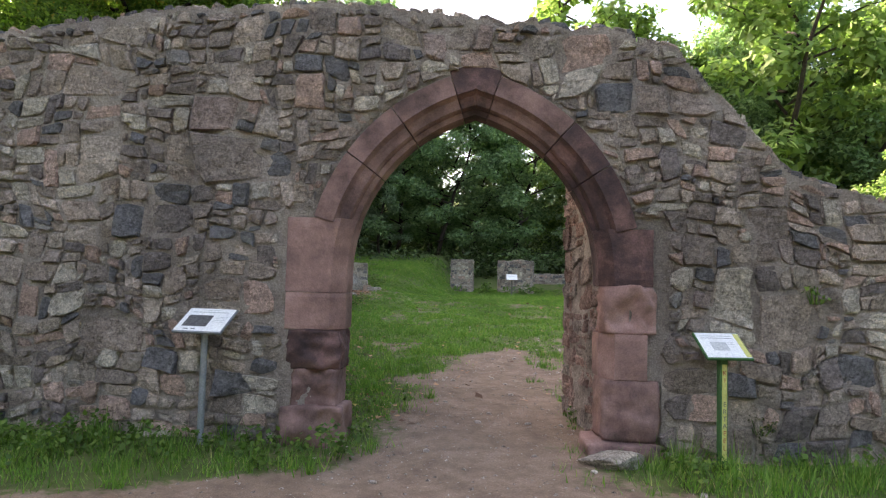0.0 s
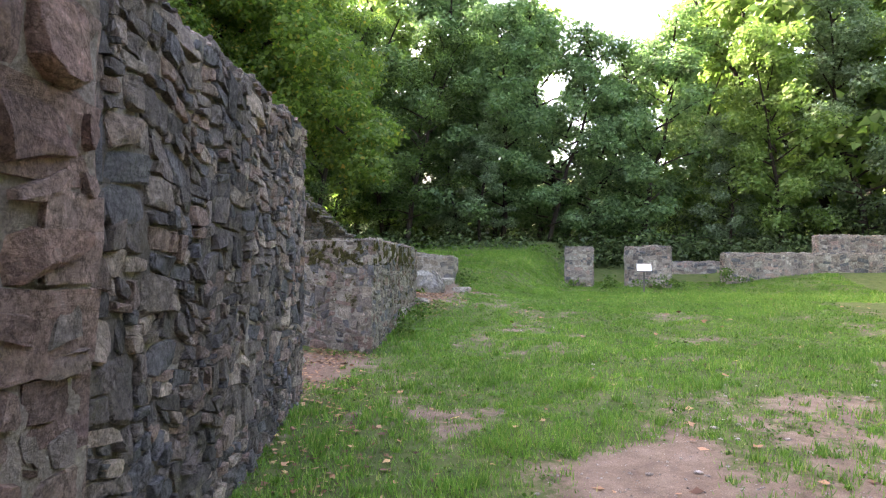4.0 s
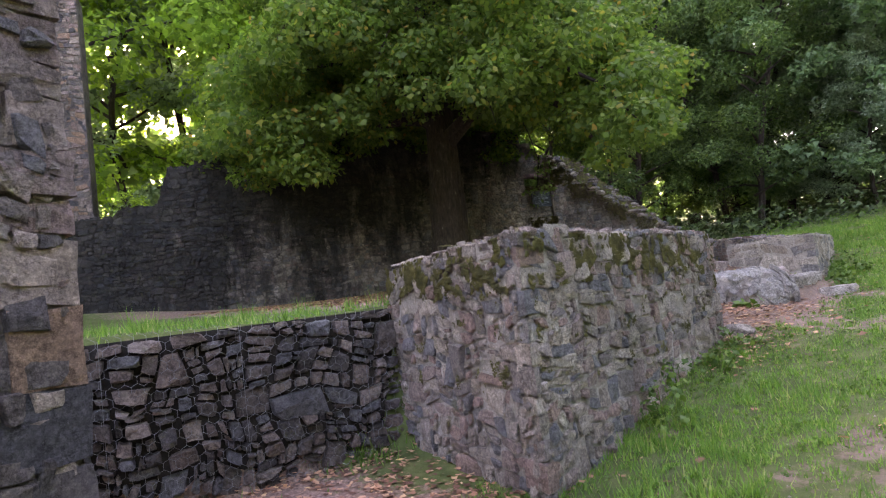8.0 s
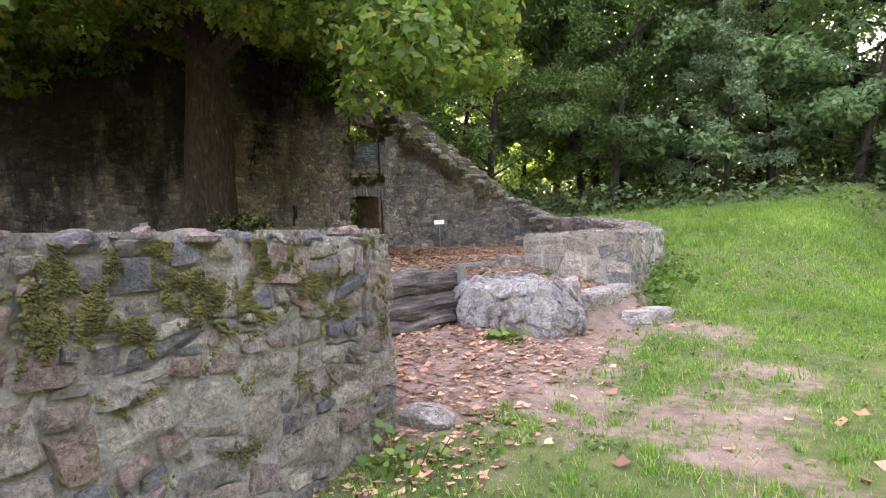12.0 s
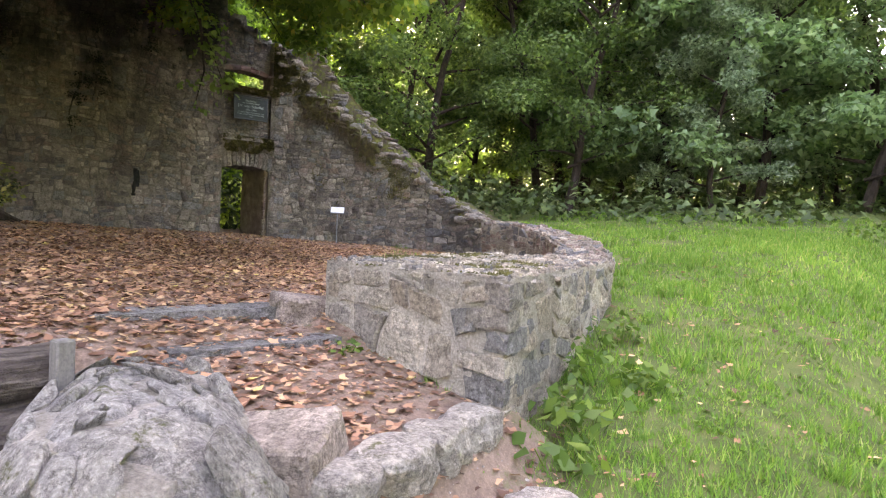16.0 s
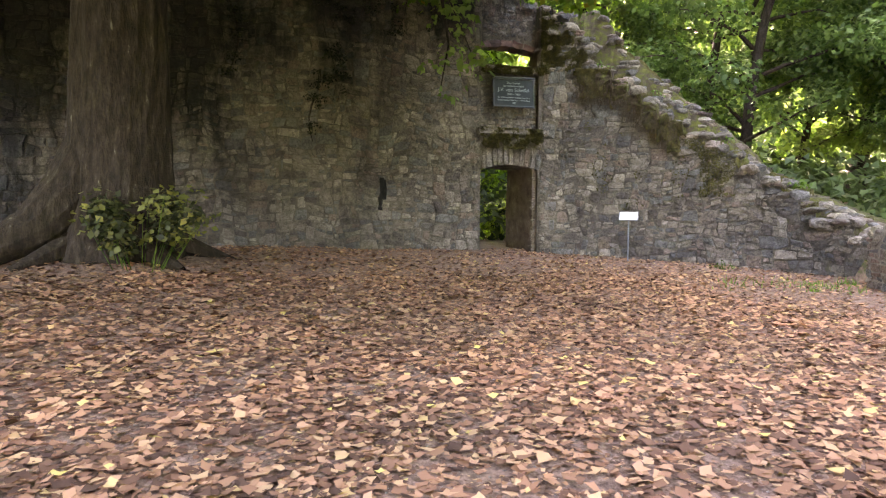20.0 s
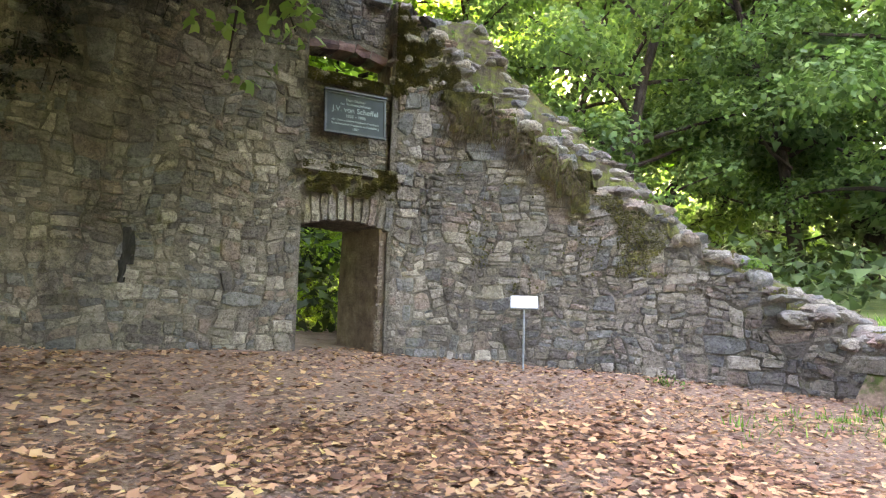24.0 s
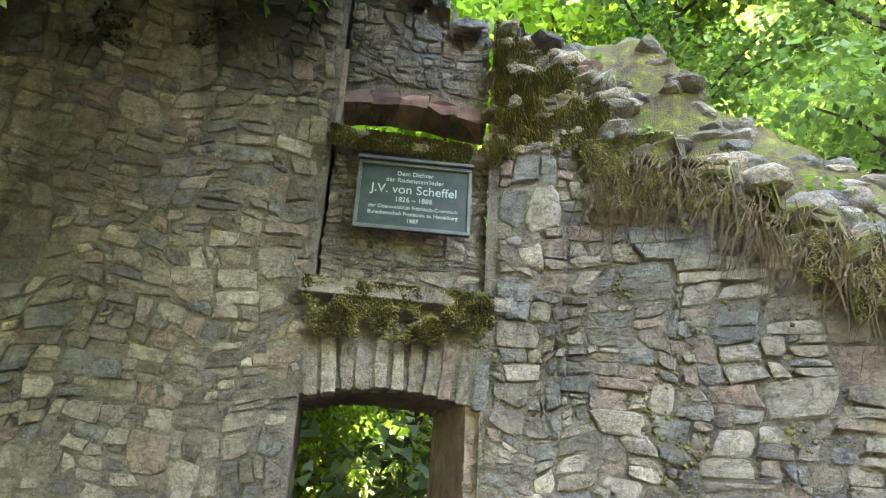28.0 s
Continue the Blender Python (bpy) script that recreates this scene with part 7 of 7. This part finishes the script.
m_rock = stone_material("conglomerate", [(0, (0.38, 0.335, 0.285)), (1, (0.48, 0.425, 0.365))], moss=0.9, grime=0.15)
m_slate = stone_material("slate_step", [(0, (0.23, 0.215, 0.20)), (1, (0.31, 0.29, 0.27))], grime=0.25)
m_lump = stone_material("lump_stone", [(0, (0.30, 0.275, 0.245)), (0.5, (0.40, 0.365, 0.32)), (1, (0.35, 0.325, 0.30))], moss=1.0, grime=0.2)


def angular_block(name, x, y, z, sx, sy, sz, seed, mat, label, turn):
    """A squared, broken stone with chipped arrises."""
    rg = random.Random(seed)
    bm = box_bm(-sx / 2, sx / 2, -sy / 2, sy / 2, -sz / 2, sz / 2)
    for v in bm.verts:
        v.co = Vector((v.co.x * rg.uniform(0.8, 1.08), v.co.y * rg.uniform(0.8, 1.08), v.co.z * rg.uniform(0.85, 1.1)))
    bmesh.ops.bevel(bm, geom=bm.edges[:], offset=0.022, segments=1, affect="EDGES")
    bmesh.ops.triangulate(bm, faces=bm.faces[:])
    bmesh.ops.subdivide_edges(bm, edges=bm.edges[:], cuts=3, use_grid_fill=True)
    for v in bm.verts:
        v.co += 0.018 * noise.noise_vector(v.co * 6 + Vector((seed, 0, 0)))
    ob = new(name, bpy.data.meshes.new(name))
    bm.to_mesh(ob.data)
    bm.free()
    ob.data.materials.append(mat)
    ob.matrix_basis = pose(x, y, z, *turn)
    return tagged(ob, label, "rock")


def kerb_step(x0, y0, x1, y1, ztop, wide, count, seed, label):
    """A step made of a row of rounded field stones."""
    rg = random.Random(seed)
    step = tagged(new("stone_step"), label, "step", "steps up to the terrace")
    d = Vector((x1 - x0, y1 - y0, 0))
    cuts = [0.0] + sorted((i + rg.uniform(-0.25, 0.25)) / count for i in range(1, count)) + [1.0]
    yaw = math.degrees(math.atan2(d.y, d.x))
    for i, (a, b) in enumerate(zip(cuts, cuts[1:])):
        f = (a + b) / 2
        high = rg.uniform(0.13, 0.17)
        st = boulder("stone", x0 + d.x * f, y0 + d.y * f, ztop - high * 0.78, d.length * (b - a) * 0.53, wide * rg.uniform(0.46, 0.6), high, seed * 10 + i, m_rock, "", "", detail=3, yaw=yaw + rg.uniform(-6, 6), flat=0.72, facets=False)
        st.parent = step
        for key in ("label", "category"):
            if key in st:
                del st[key]


lump = tagged(new("masonry_lump"), "mossy lump of old masonry beside the steps", "rock")
LX, LY, LZ = 1.05, 0.50, 0.62
body = boulder("body", -6.50, 19.12, 1.46, LX, LY, LZ, 4, m_mortar_g, "", "", detail=4, yaw=-22, flat=0.72, facets=False)
body.parent = lump
for key in ("label", "category"):
    if key in body:
        del body[key]
rg = random.Random(60)
lump_m = pose(-6.50, 19.12, 1.46, 0, 0, -22)
for i in range(190):
    d = Vector((rg.gauss(0, 1), rg.gauss(0, 1), abs(rg.gauss(0, 0.8)))).normalized()
    q = max(abs(d.x), abs(d.y), abs(d.z))
    n_ = 0.22 * noise.noise(d * 1.3 + Vector((4, 0, 0))) + 0.12 * noise.noise(d * 3.1 + Vector((0, 4, 0)))
    p = d * (1 + n_) * (0.62 + 0.38 / max(0.58, q))
    if p.z > 0.72:
        p.z = 0.72 + (p.z - 0.72) * 0.25
    p = lump_m @ Vector((p.x * LX, p.y * LY, p.z * LZ))
    s_ = rg.uniform(0.09, 0.21)
    st = boulder("stone", 0, 0, 0, s_, s_ * rg.uniform(0.55, 0.9), s_ * rg.uniform(0.26, 0.4), 70 + i, m_lump, "", "", detail=3, flat=0.55)
    nrm = lump_m.to_3x3() @ Vector((d.x / LX, d.y / LY, d.z / LZ)).normalized()
    st.matrix_basis = Matrix.Translation(p - nrm * s_ * 0.09) @ nrm.to_track_quat("Z", "X").to_matrix().to_4x4() @ pose(0, 0, 0, 0, 0, rg.uniform(0, 360))
    st.parent = lump
angular_block("slab", -5.90, 19.40, 1.74, 0.62, 0.50, 0.34, 8, m_dark, "flat grey slab resting on the masonry lump", (7, -5, 28))


def step_stone(x0, y0, x1, y1, ztop, wide, high, mat, seed, label):
    rg = random.Random(seed)
    d = Vector((x1 - x0, y1 - y0, 0))
    bm = box_bm(0, d.length, -wide / 2, wide / 2, -high, 0)
    bmesh.ops.subdivide_edges(bm, edges=bm.edges[:], cuts=4, use_grid_fill=True)
    for v in bm.verts:
        v.co += Vector((rg.uniform(-0.012, 0.012), 0.025 * nz(v.co.x * 3, v.co.z * 4, seed) + rg.uniform(-0.006, 0.006), rg.uniform(-0.006, 0.006)))
    ob = new("stone_step", bpy.data.meshes.new("stone_step"))
    bm.to_mesh(ob.data)
    bm.free()
    ob.data.materials.append(mat)
    ob.matrix_basis = pose(x0, y0, ztop, 0, 0, math.degrees(math.atan2(d.y, d.x)))
    return tagged(ob, label, "step", "steps up to the terrace")


step_stone(-8.12, 19.64, -7.82, 20.98, 2.14, 0.34, 0.25, m_slate, 1, "long pale stone step half buried in leaves")
step_stone(-7.36, 19.75, -7.14, 20.95, 1.985, 0.26, 0.22, m_slate, 2, "long pale stone step half buried in leaves")
kerb_step(-5.58, 19.34, -5.68, 20.78, 1.795, 0.30, 4, 3, "rough stone step before the wall")
kerb_step(-5.22, 19.85, -5.02, 20.62, 1.51, 0.40, 2, 4, "worn rounded stone step on the path")
kerb_step(-4.80, 19.95, -4.52, 20.55, 1.345, 0.32, 2, 5, "worn stone step sunk in the path")
angular_block("block", -7.60, 21.08, 2.09, 0.52, 0.30, 0.27, 12, m_dark, "dark broken block at the end of a step", (8, 5, 70))


def log(x0, y0, z0, x1, y1, z1, r, seed):
    rg = random.Random(seed)
    v, f = [], []
    a, b = Vector((x0, y0, z0)), Vector((x1, y1, z1))
    n, sides = 60, 30
    path = [a.lerp(b, i / n) + Vector((0.05 * nz(i * 0.11, seed), 0, 0.05 * nz(i * 0.11, seed, 5))) for i in range(n + 1)]
    tube(v, f, path, [r * (1 + 0.16 * nz(i * 0.17, seed, 9)) for i in range(n + 1)], sides)
    knots = [(rg.randint(4, n - 4), rg.randint(0, sides - 1), rg.uniform(0.25, 0.5)) for _ in range(4)]
    for i, p in enumerate(v):
        j, k_ = divmod(i, sides)
        mid = path[j]
        t_ = 2 * math.pi * k_ / sides
        cleft = 0.24 * nz(math.cos(t_) * 2.2 + seed, math.sin(t_) * 2.2, j * 0.03) + 0.16 * abs(nz(math.cos(t_) * 6, math.sin(t_) * 6 + seed, j * 0.06)) + 0.05 * nz(k_ * 1.7, j * 0.3, seed)
        for kj, kk, kr in knots:
            d2 = ((j - kj) / 3.0) ** 2 + (min(abs(k_ - kk), sides - abs(k_ - kk)) / 3.0) ** 2
            cleft += kr * math.exp(-d2) - 0.5 * kr * math.exp(-d2 * 6)
        v[i] = tuple(mid + (Vector(p) - mid) * (1 + cleft))
    f.append(tuple(reversed(range(sides))))
    f.append(tuple(n * sides + i for i in range(sides)))
    return v, f


barrier = tagged(new("log_barrier"), "stacked weathered logs holding back the leafy terrace", "log barrier")
part("log", log(-7.34, 19.12, 1.93, -7.62, 15.3, 1.97, 0.165, 1), m_logwood, barrier)
part("log", log(-7.22, 18.95, 1.68, -7.48, 15.3, 1.68, 0.16, 2), m_logwood, barrier)
part("log", log(-7.10, 18.8, 1.50, -7.36, 15.3, 1.47, 0.10, 3), m_logwood, barrier)
part("post", box_bm(-7.16, -7.07, 19.02, 19.11, 1.2, 2.16, 0.008), m_timber, barrier, "short grey timber post")

# ---------- stones behind wire ----------
GB0, GB1 = (-7.95, 8.5), (-6.85, 11.62)
gl, gpl = straight(GB0, GB1)
gab = tagged(new("stone_basket"), "dark dry-laid stones held behind hexagonal wire netting", "stone basket")
m_gab = stone_material("basket_stone", tones((0.15, 0.122, 0.103), (0.24, 0.188, 0.155), (0.11, 0.097, 0.09), (0.31, 0.25, 0.21), (0.15, 0.148, 0.145), (0.21, 0.16, 0.132)), moss=0.5, grime=0.35)
m_soil = plain_material("dark_soil", [(0.3, (0.012, 0.010, 0.008)), (0.7, (0.04, 0.033, 0.026))], 6, 0.95, 0.03)
part("backing", core("backing", gl, 0.5, lambda u: 0.3, lambda u: 2.10, lambda u, v, w: gpl(u, v, w - 0.10), m_soil, step=9), None, gab)
rngg = random.Random(90)
for poly in stone_cells(gl, 0.35, 2.2, lambda u, v: 0 < u < gl and 0.42 < v < 2.1, 0.23, rngg, 1.35):
    made = stone_solid(poly, lambda u, v, w: gpl(u, v, w * 1.0 - 0.12), 0.15, 0.03, rngg)
    if made:
        part("stone", made, m_gab, gab)
wv, wf = [], []
S = 0.062
row, vv = 0, 0.42
while vv < 2.16:
    u = (S * 0.87 if row % 2 else 0.0)
    while u < gl:
        pts = [(u + S * math.sin(math.pi / 3 * i), vv + S * math.cos(math.pi / 3 * i)) for i in (0, 1, 2, 3)]
        for (ua, va), (ub, vb) in zip(pts, pts[1:]):
            if ub > gl or ua > gl or max(va, vb) > 2.2:
                continue
            oz = 0.02 * nz(ua, va, 0, 2.0)
            pa_, pb_ = Vector(gpl(ua, va, 0.03 + oz)), Vector(gpl(ub, vb, 0.03 + 0.02 * nz(ub, vb, 0, 2.0)))
            tube(wv, wf, [pa_, pb_], [0.0019, 0.0019], 3)
        u += S * 1.74
    vv += S * 1.5
    row += 1
tagged(part("wire_netting", (wv, wf), m_wire, gab), kind="stuff")
for i in range(3):
    u = gl * (0.12 + 0.38 * i)
    v_, f_ = [], []
    tube(v_, f_, [Vector(gpl(u, 0.4, 0.04)), Vector(gpl(u, 2.12, 0.04))], [0.002, 0.002], 5)
    part("wire_stay", (v_, f_), m_wire, gab)

# the ruin rises behind its broken edge to a crest
CREST = [(U_DOOR1 + 0.1, 7.62), (U_DOOR1 + 1.2, 7.67), (U_DOOR1 + 1.5, 7.32), (U_DOOR1 + 1.7, 6.79), (U_DOOR1 + 2.3, 6.25), (U_DOOR1 + 2.8, 5.72), (U_DOOR1 + 3.4, 5.17), (U_DOOR1 + 3.95, 4.59), (U_DOOR1 + 4.2, 4.17), (U_DOOR1 + 4.9, 3.69), (U_DOOR1 + 5.5, 3.42), (U_DOOR1 + 6.1, 3.07), (U_DOOR1 + 6.6, 2.85)]


def crest_top(u, f):
    """Height of the ruin's top, f from 0 at its face to 1 at the crest."""
    edge_ = keep_top(u) - 0.02
    return edge_ + max(0.0, lerp(CREST, u) - edge_) * smooth(0.0, 1.0, f) + 0.05 * nz(u, f * 0.7, 4, 5.0)


cv_, cf_ = [], []
CN = 120
for i in range(CN + 1):
    u_ = U_DOOR1 + 0.12 + 6.6 * i / CN
    for w_, f_ in ((-0.01, 0.0), (-0.14, 0.3), (-0.28, 0.62), (-0.42, 0.9), (-0.56, 1.0), (-0.8, 1.0), (-1.0, 0.95), (-1.28, 0.9)):
        cv_.append(kpl0(u_, crest_top(u_, f_), w_))
    cv_.append(kpl0(u_, keep_top(u_) - 0.5, -1.28))
for i in range(CN):
    for j in range(8):
        o_ = i * 9 + j
        cf_.append((o_, o_ + 9, o_ + 10, o_ + 1))
part("crest", (cv_, cf_), m_mat, keep, "broken rubble crest of the wall")
rc = random.Random(93)
for i in range(210):
    u_ = U_DOOR1 + 0.2 + 6.3 * rc.random()
    f_ = rc.random()
    s_ = rc.uniform(0.07, 0.19)
    x_, y_, z_ = kpl0(u_, crest_top(u_, f_) + 0.01, -0.02 - 0.6 * f_)
    st = boulder("stone", x_, y_, z_, s_ * 1.35, s_, s_ * rc.uniform(0.4, 0.65), 900 + i, m_big, "", "", detail=2, yaw=rc.uniform(0, 360))
    st.parent = keep
    for key in ("label", "category"):
        if key in st:
            del st[key]
moss_pad(keep, lambda u, v, w: kpl0(u, crest_top(u, v / 0.6) + 0.05 + w, -v), U_DOOR1 + 0.1, U_DOOR1 + 5.5, 0.0, 0.6, 0.0, 16000, 15, 0.05, 0.05, 1.3, (0.007, 0.017))
# tilted stones of the ruin beside the window
rm = random.Random(89)
for i in range(44):
    u_ = U_DOOR1 + 0.02 + 1.15 * rm.random()
    z_ = rm.uniform(6.3, min(7.75, lerp(K_TOP, u_)))
    s_ = rm.uniform(0.07, 0.17)
    x_, y_, z_ = kpl0(u_, z_, rm.uniform(-0.09, 0.0))
    st = boulder("stone", x_, y_, z_, s_ * 1.3, s_, s_ * rm.uniform(0.4, 0.7), 600 + i, m_wall if i % 3 else m_big, "", "", detail=2, yaw=rm.uniform(0, 360))
    st.parent = keep
    for key in ("label", "category"):
        if key in st:
            del st[key]
# ragged stones along the sloping top of the keep wall
rk = random.Random(88)
for i in range(60):
    u_ = U_DOOR1 + 0.1 + (kl - U_DOOR1 - 0.4) * (i + rk.random()) / 60
    s_ = rk.uniform(0.09, 0.22)
    x_, y_, z_ = kpl(u_, keep_top(u_) + rk.uniform(-0.03, 0.04), -rk.uniform(-0.01, 0.2))
    st = boulder("stone", x_, y_, z_, s_ * 1.25, s_, s_ * rk.uniform(0.45, 0.8), 300 + i, m_wall if i % 3 else m_big, "", "", detail=2, yaw=rk.uniform(0, 360))
    st.parent = keep
    for key in ("label", "category"):
        if key in st:
            del st[key]

# small stones standing up along the rim of the mossy wall
rq = random.Random(92)
for p_, q_, l_ in RIM:
    for i in range(int(l_ * 6)):
        f_ = (i + rq.random()) / (l_ * 6)
        nx_, ny_ = (q_[1] - p_[1]) / l_, -(q_[0] - p_[0]) / l_
        in_ = rq.uniform(0.02, 0.16)
        s_ = rq.uniform(0.035, 0.10)
        st = boulder("stone", p_[0] + (q_[0] - p_[0]) * f_ - nx_ * in_, p_[1] + (q_[1] - p_[1]) * f_ - ny_ * in_, 2.55 + rq.uniform(-0.02, 0.015), s_ * 1.5, s_ * 1.1, s_ * rq.uniform(0.3, 0.7), 800 + i, m_wall, "", "", detail=2, yaw=rq.uniform(0, 360))
        st.parent = wall_a
        for key in ("label", "category"):
            if key in st:
                del st[key]

# loose stones
m_loose = stone_material("loose_stone", [(0, (0.46, 0.39, 0.345)), (1, (0.62, 0.55, 0.49))], grime=0.05)
for i, (x, y, s) in enumerate(((-5.12, 9.55, 0.24), (-5.72, 9.85, 0.15), (-6.15, 9.75, 0.11), (-5.9, 9.3, 0.08))):
    boulder("stone", x, y, gz(x, y) + s * 0.4, s, s * 0.8, s * 0.75, 20 + i, m_loose, "loose broken stone lying on the leafy earth", "stone", "loose stones by the wall", detail=2, yaw=40 * i)
rng = random.Random(15)
for i in range(120):
    y = rng.uniform(-3.5, 11)
    x = lerp([(0, 0.4), (5, 1.0), (9, 1.6), (13, 1.0)], y) + rng.uniform(-1.9, 2.3)
    s = rng.uniform(0.012, 0.045)
    boulder("pebble", x, y, gz(x, y) + s * 0.15, s * 1.3, s, s * 0.6, 40 + i, m_loose, "small pale stone trodden into the path", "stone", "stones in the path", detail=1, yaw=rng.uniform(0, 360))
for (x, y, s, h) in ((1.55, -0.25, 0.30, 0.11), (-5.0, 15.75, 0.22, 0.12)):
    boulder("footing_stone", x, y, gz(x, y) + 0.03, s, s * 0.75, h, int(50 + x), m_rock, "rounded footing stone at the wall's base", "stone", detail=3, yaw=10)

# dry growth hanging down the keep wall
m_ivy = leaf_material("dry_dark_ivy", [(0, (0.008, 0.008, 0.005)), (0.7, (0.020, 0.019, 0.010)), (1, (0.05, 0.05, 0.02))], 0.1)
ri, rs = random.Random(77), np.random.RandomState(77)
# the strand at 14.5 is added in place of a dark stain on the stone
for u_, top_, foot_, half_ in ((14.85, 8.3, 5.4, 0.34), (14.5, 6.0, 4.6, 0.15), (12.95, 7.8, 5.75, 0.17), (15.4, 8.4, 6.75, 0.45), (16.1, 8.5, 6.55, 0.42), (16.75, 8.5, 6.95, 0.34), (11.2, 8.2, 6.6, 0.22)):
    strand = tagged(new("dry_ivy"), "blackish dry ivy hanging down the shaded wall", "ivy", "ivy on the keep wall")
    cs, v_, f_ = [], [], []
    for _ in range(int(10 + 14 * half_ * (top_ - foot_))):
        z_ = foot_ + (top_ - foot_) * ri.random() ** 0.7
        spread = half_ * (0.25 + 0.75 * (z_ - foot_) / (top_ - foot_))
        cs.append(kpl(u_ + spread * ri.uniform(-1, 1) + 0.12 * math.sin(z_ * 3.1 + u_), z_, 0.05))
    for _ in range(2):
        o_ = ri.uniform(-0.5, 0.5) * half_
        tube(v_, f_, [Vector(kpl(u_ + o_ * (1 - 0.7 * k_ / 6) + 0.12 * math.sin(z_ * 3.1 + u_), z_, 0.045)) for k_, z_ in enumerate(top_ + (foot_ - top_) * k_ / 6 for k_ in range(7))], [0.011 - 0.001 * k_ for k_ in range(7)], 5)
    tagged(part("stems", (v_, f_), m_bark, strand), kind="stuff")
    cs = np.array([tuple(q_) for q_ in cs])
    part("leaves", quads_mesh("leaves", leaf_cloud(rs, cs, rs.uniform(0.08, 0.17, len(cs)), 60 * len(cs), 0.055, 0.6), 4, m_ivy), None, strand)

# slot in the keep wall: the hollow's shade is painted, as black blocks
m_slot_black = plain_material("slot_shade_black", [(0.3, (0.006, 0.006, 0.006)), (0.7, (0.03, 0.028, 0.026))], 12, 0.9, 0.02)
part("slot", keep_bm(rough_block(0.13, 0.06, 0.42, random.Random(8), 0.02), k_at(-18.85, 25.8), 3.72, 0.03), m_slot_black, keep, "narrow slot, its inner shade a black block")
part("slot", keep_bm(rough_block(0.07, 0.05, 0.26, random.Random(9), 0.015), k_at(-18.85, 25.8) - 0.05, 3.42, 0.03), m_slot_black, keep, "narrow slot, its inner shade a black block")
